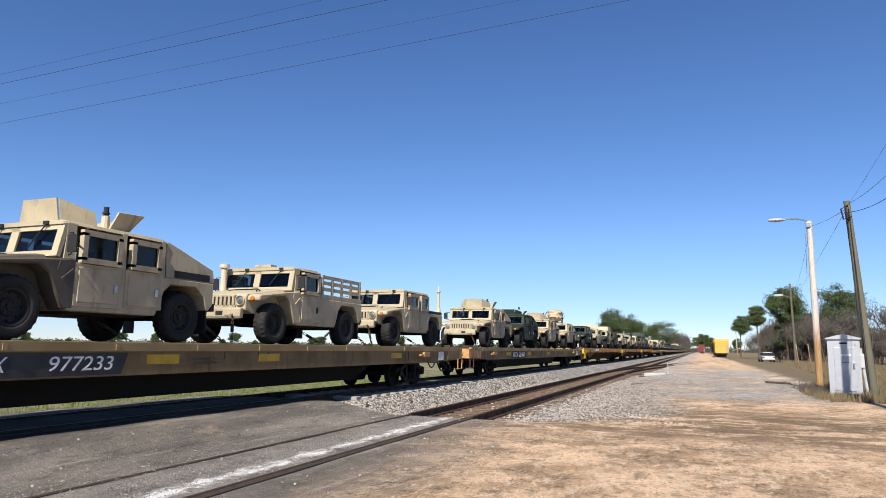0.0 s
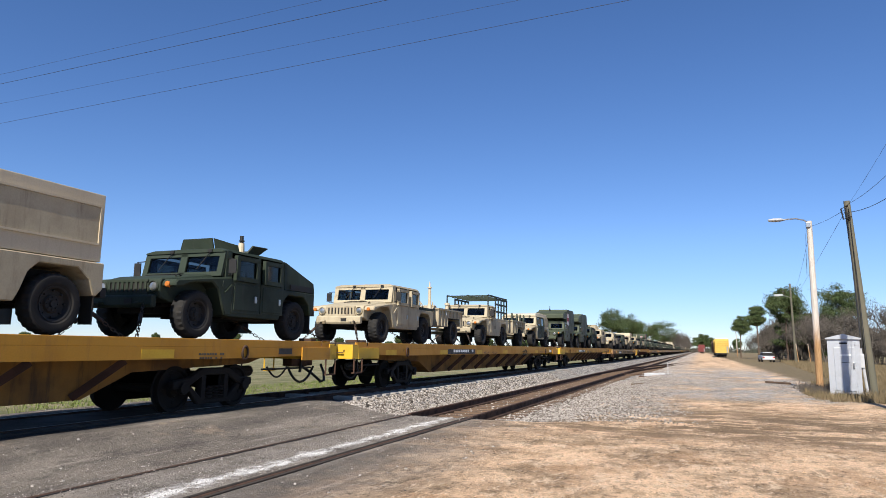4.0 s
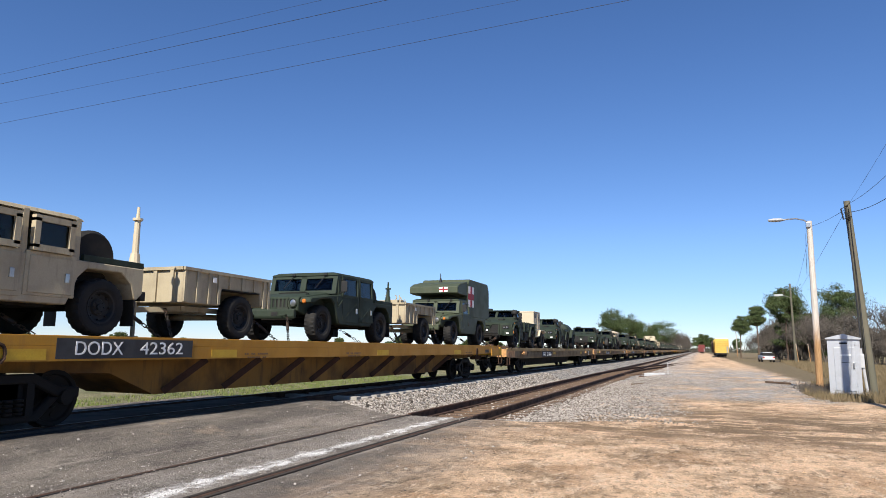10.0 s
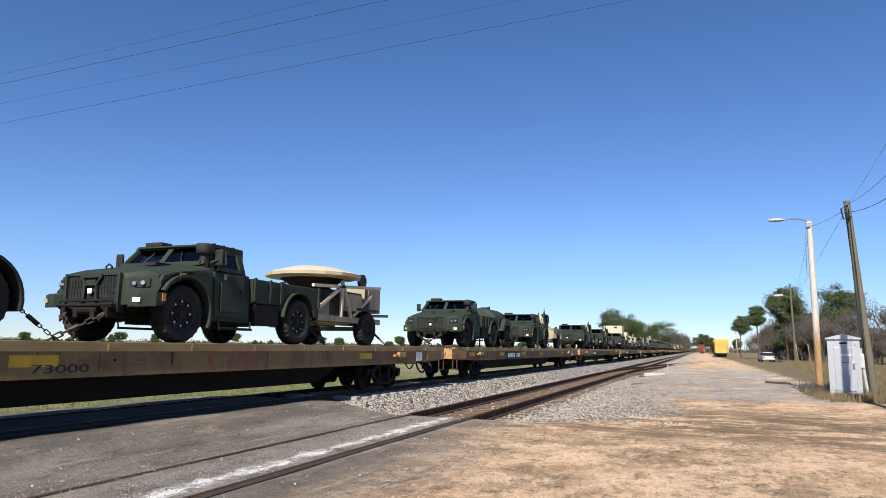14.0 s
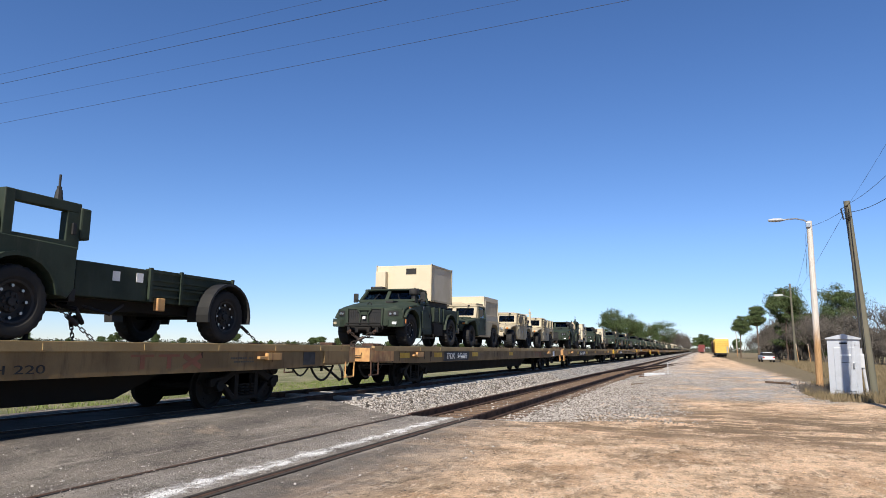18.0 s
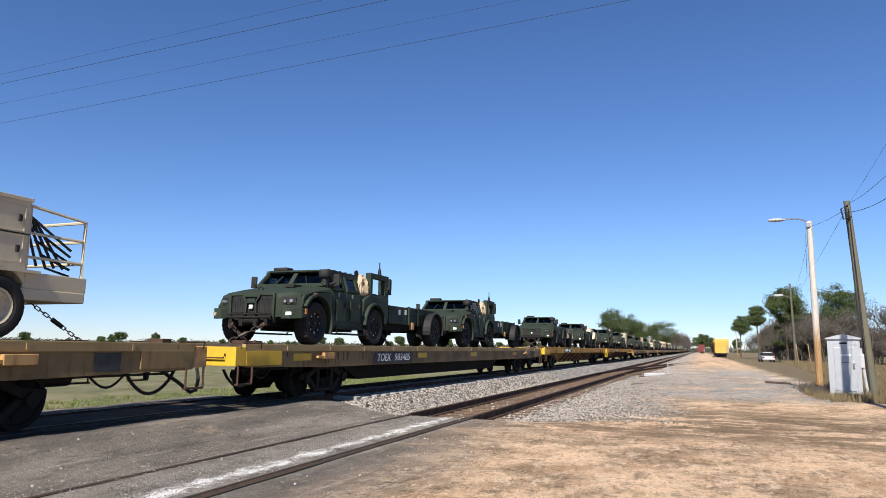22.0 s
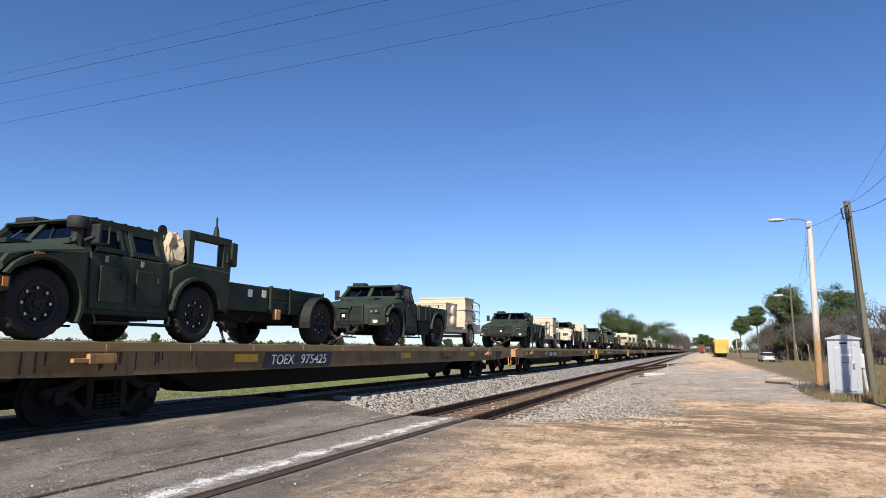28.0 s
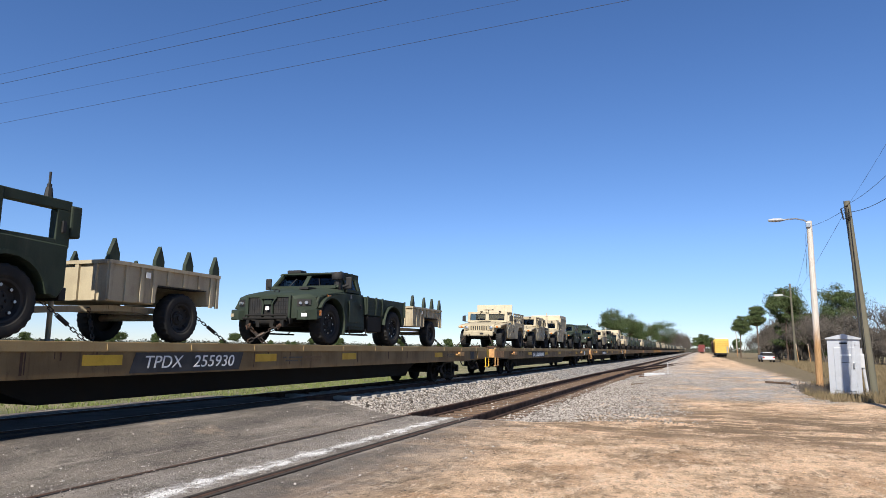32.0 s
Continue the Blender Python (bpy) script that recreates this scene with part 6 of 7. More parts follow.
def far_pole(x, y, h, lamp=True):
    root = tagged(new("utility_pole"), "distant weathered wooden utility pole beside the dirt road", "utility pole", "poles along the road")
    part("pole", rod(B(), (0, 0, -0.4), (-0.2, 0, h), 0.17, 0.12, 10), POLE_GREEN if lamp else POLE_PALE, root)
    if lamp:
        part("arm", pipe(B(), [(-0.1, 0, h * 0.82), (-1.2, -0.1, h * 0.85)], 0.05, 6), CHROME, root)
        part("lamp_head", box(B(), -2.3, -1.2, -0.25, 0.05, h * 0.84, h * 0.865, 0.05), GREYPVC, root)
    put(root, x, y, 0)


far_pole(12.6, 106.8, 11.2)
far_pole(11.9, 250, 9.5, False)
far_pole(19.5, 210, 10.5)
for x, y in ((11.8, 97.2), (13.6, 100.5)):
    tagged(put(part("marker_post", rod(B(), (0, 0, -0.2), (-0.25, 0, 2.6), 0.05, seg=8), POLE_PALE), x, y, 0), "thin pale wooden marker post in dry grass", "post")

# switch machine by the siding
root = tagged(new("switch_machine"), "low pale grey switch machine beside the turnout", "switch machine")
part("case", box(B(), -0.55, 0.3, -0.35, 0.35, -0.15, 0.05, 0.03), GREYPVC, root)
part("motor_box", box(B(), 0.3, 0.75, -0.25, 0.25, -0.15, 0.09, 0.03), GREYPVC, root)
part("base_plate", box(B(), -0.9, 0.9, -0.45, 0.45, -0.25, -0.14), RUST, root)
part("rod", bar(B(), (-0.5, 0, -0.05), (-2.0, 0, -0.05), 0.05), RUST, root)
put(root, -2.9, 46.5, 0)
for x, y, h in ((-2.0, 47.0, 0.75),):
    tagged(put(part("marker_stake", box(B(), -0.025, 0.025, -0.02, 0.02, -0.3, h, 0.006), GREYPVC), x, y, 0), "short pale grey marker stake by the turnout", "stake")
tagged(put(part("old_tie", box(B(), -0.75, 0.75, -0.06, 0.06, 0, 0.09, 0.012), TIE_WOOD), 3.5, 37.0, 0.0, 0, 0, -50), "discarded dark wooden tie lying on gravel", "railway tie")
tagged(put(part("old_tie", box(B(), -0.9, 0.9, -0.07, 0.07, 0, 0.07, 0.012), TIE_WOOD), -2.6, 33.5, -0.08, 0, 0, 64), "discarded dark wooden tie lying on gravel", "railway tie")


def sedan():
    root = tagged(new("parked_car"), "small white sedan parked on the dirt road", "car")
    CARW = METAL
    bm = prism(B(), [(-2.1, 0.35), (-2.15, 0.75), (-1.9, 0.92), (-0.6, 0.98), (1.0, 1.0), (2.0, 0.92), (2.15, 0.7), (2.1, 0.35)], -0.86, 0.86, 0.05, 0.04)
    part("body", bm, CARW, root)
    bm = prism(B(), [(-1.75, 0.92), (-1.1, 1.38), (0.4, 1.42), (1.2, 0.98)], -0.76, 0.76, 0.05, 0.08)
    part("cabin", bm, BLACK, root)
    part("roof", box(B(), -0.62, 0.62, -1.1, 0.4, 1.38, 1.44, 0.03), CARW, root)
    for s in (-1, 1):
        part("tail_light", box(B(), s * 0.55, s * 0.82, -2.17, -2.12, 0.62, 0.78), REDLENS, root)
        for y in (-1.3, 1.35):
            part("wheel", rod(B(), (s * 0.68, y, 0.31), (s * 0.88, y, 0.31), 0.31, seg=16), RUBBER, root)
    part("bumper", box(B(), -0.84, 0.84, -2.2, -2.08, 0.35, 0.58, 0.03), CARW, root)
    return root


put(sedan(), 9.3, 112.5, 0, 0, 0, 4)


def boxcar(paint, roof, label):
    root = tagged(new("boxcar"), label, "boxcar", "parked boxcars")
    part("body", box(B(), -1.52, 1.52, 0, 16, 1.05, 4.35, 0.03), paint, root)
    part("roof", prism(B(), [(0, 4.35), (0, 4.55), (16, 4.55), (16, 4.35)], -1.55, 1.55, 0.04, 0.4), roof, root)
    for i in range(6):
        part("end_rib", box(B(), -1.42, 1.42, -0.09, 0, 1.35 + 0.5 * i, 1.52 + 0.5 * i, 0.03), paint, root)
    for i in range(8):
        for s in (-1,):
            part("side_rib", box(B(), s * 1.52, s * 1.58, 0.5 + 2.1 * i, 0.6 + 2.1 * i, 1.1, 4.3), paint, root)
    part("ladder", box(B(), 1.0, 1.35, -0.14, -0.1, 1.1, 2.6), CHROME, root)
    part("underframe", box(B(), -1.2, 1.2, 0, 16, 0.75, 1.05), BLACK, root)
    part("coupler", box(B(), -0.15, 0.15, -0.7, 0, 0.72, 0.98, 0.03), RUST, root)
    for y in (2.2, 13.8):
        part("truck", box(B(), -1.0, 1.0, y - 1.2, y + 1.2, 0.3, 0.75, 0.05), BLACK, root)
        for dy in (-0.85, 0.85):
            for s in (-1, 1):
                part("wheel", rod(B(), (s * 0.68, y + dy, 0.42), (s * 0.82, y + dy, 0.42), 0.42, seg=16), RUST, root)
    return root


BOX_YELLOW = surface("boxcar_yellow_paint", (0.62, 0.42, 0.08), (0.48, 0.31, 0.07), 0.6, streak=(0.35, 0.22, 0.08), vary=0.05)
BOX_RED = surface("boxcar_red_paint", (0.17, 0.032, 0.028), (0.12, 0.028, 0.024), 0.7, streak=(0.1, 0.04, 0.03), vary=0.1)
BOX_BROWN = surface("boxcar_brown_paint", (0.10, 0.06, 0.045), (0.07, 0.045, 0.035), 0.7, vary=0.1)
put(boxcar(BOX_YELLOW, WHITE, "yellow ribbed boxcar parked on the spur"), spur_x(175), 175, SRAIL)
put(boxcar(BOX_BROWN, BOX_BROWN, "dark brown boxcar parked behind the yellow one"), spur_x(192.5), 192.5, SRAIL)
put(boxcar(BOX_BROWN, BOX_BROWN, "dark brown boxcar parked behind the yellow one"), spur_x(210), 210, SRAIL)
put(boxcar(BOX_RED, BOX_RED, "rusty red boxcar standing far down the siding"), 0.9, 365, SRAIL)
put(boxcar(BOX_RED, BOX_BROWN, "rusty red boxcar standing far down the siding"), 0.9, 383, SRAIL)

# ---- trees ----
BARK = surface("pine_bark", (0.13, 0.09, 0.065), (0.08, 0.06, 0.045), 0.95, scale=6, bump=0.6, vary=0.15, spec=0.1)
NEEDLE = surface("pine_needles", (0.062, 0.088, 0.032), (0.105, 0.122, 0.048), 0.8, scale=0.7, vary=0.5, island=True, spec=0.15)
TWIG = surface("bare_twigs", (0.105, 0.09, 0.075), (0.065, 0.056, 0.047), 0.95, vary=0.35, island=True, spec=0.1)
DRYGRASS = surface("dry_grass", (0.20, 0.15, 0.085), (0.095, 0.082, 0.045), 0.9, vary=0.5, island=True, spec=0.1)
FRESHGRASS = surface("fresh_grass", (0.13, 0.17, 0.045), (0.22, 0.21, 0.09), 0.9, vary=0.4, island=True, spec=0.1)


def needles(rng, centre, size, count, leaf, width=0.4):
    """A clump of short flat sprays round a point."""
    p = rng.normal(0, 1, (count, 3)) * np.array(size) * 0.5 + centre
    d = rng.normal(0, 1, (count, 3))
    d /= np.linalg.norm(d, axis=1)[:, None]
    e = np.cross(d, rng.normal(0, 1, (count, 3)))
    e /= np.linalg.norm(e, axis=1)[:, None]
    l = leaf * rng.uniform(0.6, 1.4, (count, 1))
    tri = np.stack([p - d * l, p + d * l * 0.5 + e * l * width, p + d * l * 0.5 - e * l * width], 1)
    return tri.reshape(-1, 3)


def from_triangles(name, pts, material, parent):
    me = bpy.data.meshes.new(name)
    me.from_pydata(pts.tolist(), [], np.arange(len(pts)).reshape(-1, 3).tolist())
    me.materials.append(material)
    ob = new(name, me)
    ob.parent = parent
    return ob


def pine(seed, h, spread, bare=0.5, count=42, leaf=0.30, thick=120, name="pine_tree"):
    rng = np.random.default_rng(seed)
    root = new(name)
    bm = B()
    lean = rng.uniform(-0.3, 0.3, 2)
    top = np.array([lean[0], lean[1], h * 0.93])
    rod(bm, (0, 0, -0.4), tuple(top * 0.55), 0.014 * h, 0.010 * h, 8)
    rod(bm, tuple(top * 0.55), tuple(top), 0.010 * h, 0.04, 8)
    tris = []
    bare = bare * 0.82
    mid, tall = h * (1 + bare) / 2, h * (1 - bare) / 2
    for i in range(count):
        d = rng.normal(0, 1, 3)
        d /= np.linalg.norm(d)
        d[2] = d[2] * (0.95 if d[2] > 0 else 0.8)
        k = rng.uniform(0.40, 0.88)
        tip = np.array([lean[0], lean[1], mid]) + d * k * np.array([spread, spread, tall])
        root_z = max(bare * h * 0.9, tip[2] - rng.uniform(0.3, 1.2))
        base = top * root_z / (h * 0.93)
        rod(bm, tuple(base), tuple(tip), 0.06, 0.025, 5)
        s = spread * rng.uniform(0.20, 0.40)
        tris.append(needles(rng, tip, (s, s, s * 0.55), thick, leaf, 0.28))
    part("trunk", bm, BARK, root)
    from_triangles("crown", np.concatenate(tris), NEEDLE, root)
    return root


def bare_tree(seed, h, spread, name="bare_tree"):
    rng = np.random.default_rng(seed)
    root = new(name)
    bm = B()
    tris = []

    def grow(p, d, l, r, level):
        q = p + d * l
        rod(bm, tuple(p), tuple(q), r, r * 0.65, 5)
        if level == 0:
            tris.append(needles(rng, q, (l, l, l * 1.2), 20, 0.6, 0.045))
            return
        for _ in range(3):
            e = d + rng.normal(0, 0.45, 3) * (1, 1, 0.6)
            grow(q, e / np.linalg.norm(e), l * rng.uniform(0.6, 0.8), r * 0.62, level - 1)

    for _ in range(max(1, int(spread))):
        d = np.array([rng.normal(0, 0.25), rng.normal(0, 0.25), 1.0])
        grow(np.array([rng.normal(0, 0.3), rng.normal(0, 0.3), -0.2]), d / np.linalg.norm(d), h * 0.33, 0.016 * h, 3)
    part("trunk", bm, TWIG, root)
    t = np.concatenate(tris)
    centre = t.reshape(-1, 3, 3).mean(1).repeat(3, 0)
    t = centre + (t - centre) * np.array([0.8, 0.8, 1.6])
    from_triangles("crown", t, TWIG, root)
    return root


def grove(maker, spots, label, group):
    """Copies of three trees, each turned and placed on its own."""
    kinds = [maker(k) for k in range(3)]
    for o in kinds:
        tagged(o, label, "tree", group)
    for i, (x, y, s) in enumerate(spots):
        k = kinds[i % 3]
        t = k if i < 3 else copy_thing(k, Matrix())
        t.matrix_basis = pose(x, y, -0.1, 0, 0, (i * 77) % 360) @ Matrix.Scale(s, 4)


for seed, x, y, h, w, bare in ((1, 12.6, 116, 12.2, 3.0, 0.5), (2, 20.6, 120, 12.6, 4.0, 0.3), (3, 11.3, 152, 11.6, 2.1, 0.62), (4, 8.9, 172, 10.2, 2.2, 0.55), (6, -22.3, 190, 14.2, 4.2, 0.4), (7, -22.5, 262, 13.5, 5.0, 0.25), (8, -17.5, 262, 13.0, 5.0, 0.2), (9, -13.0, 270, 14.2, 5.5, 0.2), (5, 17.0, 140, 9.5, 3.2, 0.3), (11, 13.3, 118, 8.8, 2.3, 0.03), (12, 16.4, 121, 8.6, 2.6, 0.05), (13, 18.6, 123, 6.4, 2.8, 0.03), (14, -18.6, 196, 12.0, 4.6, 0.3)):
    tagged(put(pine(seed, h, w, bare, 52 if h > 9 else 34, 0.18, 320), x, y, -0.1), "tall pine tree with a ragged dark green crown", "tree", "pines")
rng = np.random.default_rng(5)
grove(lambda k: pine(20 + k, 12 + 1.5 * k, 4.0 + 1.3 * k, 0.08 + 0.1 * k, 60, 0.6), [(-385 + 5.2 * i + rng.uniform(-4, 4), 243 + 5.2 * i + rng.uniform(-25, 25), rng.choice((0.3, 0.36, 0.45, 0.62)) * rng.uniform(0.8, 1.15)) for i in range(58)], "distant pine on the edge of the field", "far tree line")
grove(lambda k: bare_tree(30 + k, 7.5, 3), [(13.8 + rng.uniform(0, 12) , 104 + 3.2 * i, rng.uniform(0.8, 1.3)) for i in range(34)], "leafless grey-brown tree in the thicket", "thicket")
grove(lambda k: bare_tree(40 + k, 4.5, 4), [(14.5 + rng.uniform(0, 18), 90 + 2.6 * i, rng.uniform(0.6, 1.1)) for i in range(34)], "leafless brown brush beside the road", "thicket brush")
grove(lambda k: bare_tree(45 + k, 6, 3), [(36 + rng.uniform(0, 40) + i * 2, 150 + rng.uniform(0, 60), rng.uniform(0.8, 1.3)) for i in range(22)], "leafless brown tree across the field", "far thicket")
grove(lambda k: bare_tree(50 + k, 8, 3), [(-9 - rng.uniform(0, 40) * (i % 3), 330 + 14 * i, rng.uniform(0.9, 1.4)) for i in range(22)], "distant leafless reddish-brown tree by the track", "far trees")
grove(lambda k: bare_tree(60 + k, 4, 4), [(-300 + 11 * i, 330 + 4 * i + rng.uniform(-20, 20), rng.uniform(0.35, 0.8)) for i in range(28)], "distant low brown hedge tree beyond the field", "far hedge")
grove(lambda k: pine(70 + k, 11, 3.4, 0.25, 30, 0.6), [(4 + rng.uniform(-6, 20), 430 + 18 * i, rng.uniform(0.8, 1.2)) for i in range(9)], "distant pine at the end of the line", "far pines")


def far_woods():
    """The uneven line of woods that closes the horizon."""
    rng = np.random.default_rng(77)
    out = []
    for i in range(2600):
        a = radians(rng.uniform(-66, 40))
        d = rng.uniform(640, 900)
        x, y = d * math.sin(a), d * math.cos(a)
        h = 4.2 + 3.5 * noise.noise((x * 0.012, y * 0.012, 3)) + rng.uniform(-1.0, 1.0)
        out.append(needles(rng, np.array([x, y, h * 0.45]), (6, 6, h * 0.5), 26, 1.0, 0.5))
    return tagged(from_triangles("far_woods", np.concatenate(out), WOODS, None), "hazy line of brown and green woods on the horizon", "woods", kind="stuff")


WOODS = surface("distant_woods", (0.075, 0.08, 0.06), (0.10, 0.088, 0.068), 0.95, scale=0.02, amount=0.9, grain=0.3, vary=0.35, island=True, spec=0.05)
far_woods()


def tufts(name, count, spots, h, material, seed, label):
    """Grass blades, three narrow bent triangles each."""
    rng = np.random.default_rng(seed)
    out = []
    for _ in range(count):
        x, y, z = spots(rng)
        for _ in range(5):
            a, l = rng.uniform(0, 6.28), h * rng.uniform(0.5, 1.3)
            d = np.array([math.cos(a), math.sin(a), 0])
            e = np.array([-d[1], d[0], 0]) * 0.012
            p = np.array([x, y, z - 0.03]) + rng.normal(0, 0.05, 3) * (1, 1, 0)
            out.append(np.stack([p - e, p + e, p + d * l * rng.uniform(0.1, 0.5) + (0, 0, l)]))
    t = np.concatenate(out)
    ob = from_triangles(name, t, material, None)
    return tagged(ob, label, "grass", kind="stuff")


def by_cabinet(rng):
    x = rng.uniform(3.6, 11)
    y = rng.uniform(24.6, 38)
    if x < 5.0 and y > 29:
        x += 1.6
    return x, y, ground_height(x, y)


def by_pole(rng):
    return 3.7 + abs(rng.normal(0, 0.8)), 27.5 + abs(rng.normal(0, 2.2)), 0.0


def verge(rng):
    x, y = -13.2 - 6 * rng.random() ** 1.5, rng.uniform(8, 40)
    return x, y, ground_height(x, y)


def roadside(rng):
    y = rng.uniform(36, 120)
    x = 6.4 + (y - 36) * 0.065 + 9 * rng.random() ** 1.2
    return x, y, ground_height(x, y)


tufts("dry_weeds", 5200, by_cabinet, 0.27, DRYGRASS, 1, "dry straw-coloured weeds round the cabinet and poles")
tufts("dry_weeds", 500, by_pole, 0.32, TWIG, 2, "dark dead weeds at the foot of the poles")
tufts("grass_verge", 6000, verge, 0.12, FRESHGRASS, 3, "short green grass beyond the main track")
tufts("roadside_grass", 9000, roadside, 0.40, DRYGRASS, 4, "tall dry grass along the dirt road")


# ---- the train ----
DZ = DECK - RAIL
LOW, HIGH = DZ, DZ + 0.085   # decks of the weathered and of the bright yellow cars


def bars(bm, x, y0, y1, z, h, n, seed, gap=0.25):
    """Unreadable small writing as a row of plain bars."""
    r = random.Random(seed)
    w = (y1 - y0) / n
    for i in range(n):
        if r.random() > 0.15:
            box(bm, x, x + 0.003, y0 + i * w, y0 + i * w + w * (1 - gap), z, z + h)
    return bm


turning = []


def wheelset(parent, y):
    bm = B()
    rod(bm, (-0.8, 0, 0), (0.8, 0, 0), 0.08, seg=10)
    for s in (-1, 1):
        lathe(bm, [(s * 0.66, 0.2), (s * 0.68, 0.45), (s * 0.71, 0.455), (s * 0.72, 0.425), (s * 0.82, 0.42), (s * 0.82, 0.36), (s * 0.78, 0.34), (s * 0.77, 0.16), (s * 0.83, 0.13), (s * 0.83, 0.01)], 24)
        for i in range(4):
            a = i * math.pi / 2
            rod(bm, (s * 0.76, 0.25 * math.cos(a), 0.25 * math.sin(a)), (s * 0.79, 0.25 * math.cos(a), 0.25 * math.sin(a)), 0.05, seg=6)
    if not turning:
        turning.append(part("wheelset", bm, UNDER, parent, smooth=35))
    else:
        bm.free()
        turning.append(new("wheelset", turning[0].data))
        turning[-1].parent = parent
    return put(turning[-1], 0, y, 0.42)


def truck(root, y):
    bm = box(B(), -0.95, 0.95, -0.22, 0.22, 0.42, 0.72, 0.03)
    tr = put(part("truck", bm, UNDER, root), 0, y, 0)
    for s in (-1, 1):
        x0, x1 = s * 0.92, s * 1.04
        bm = prism(B(), [(-1.14, 0.42), (-1.14, 0.58), (-0.75, 0.62), (-0.38, 0.80), (0.38, 0.80), (0.75, 0.62), (1.14, 0.58), (1.14, 0.42), (0.74, 0.46), (0.34, 0.66), (-0.34, 0.66), (-0.74, 0.46)], x0, x1, 0.02)
        prism(bm, [(-0.80, 0.44), (-0.66, 0.46), (-0.36, 0.22), (0.36, 0.22), (0.66, 0.46), (0.80, 0.44), (0.46, 0.12), (-0.46, 0.12)], x0, x1, 0.02)
        for dy in (-0.33, 0.33):
            box(bm, s * 0.93, s * 1.03, dy - 0.06, dy + 0.06, 0.2, 0.68)
        box(bm, s * 0.82, s * 0.95, -0.32, 0.32, 0.2, 0.68)
        for dy in (-0.16, 0.0, 0.16):
            for k in range(4):
                rod(bm, (s * 1.02, dy, 0.24 + 0.06 * k), (s * 1.02, dy, 0.27 + 0.06 * k), 0.065, seg=10)
        for dy in (-0.89, 0.89):
            rod(bm, (s * 0.98, dy, 0.44), (s * 1.09, dy, 0.44), 0.11, seg=12)
        part("side_frame", bm, UNDER, tr)
    wheelset(tr, -0.875)
    wheelset(tr, 0.875)
    return tr


# middle of the reporting mark along each car
PANEL = {-1: 9.6, 0: 7.75, 1: 7.32, 4: 7.18, 5: 5.63, 6: 8.93, 7: 9.2, 9: 7.5, 10: 7.03, 11: 7.84, 12: 7.2, 13: 7.6, 15: 8.85, 16: 9.1, 17: 9.0}
# painted emblems and stencils that can be made out
EMBLEM = {0: 22.3, 4: 20.8, 7: 16.3, 9: 21.3, 10: 21.4, 16: 15.7}
STENCIL = {4: (17.4, "BH 21AD"), 7: (12.55, "73000"), 9: (18.5, "PH 220"), 15: (19.3, "PH90A0")}


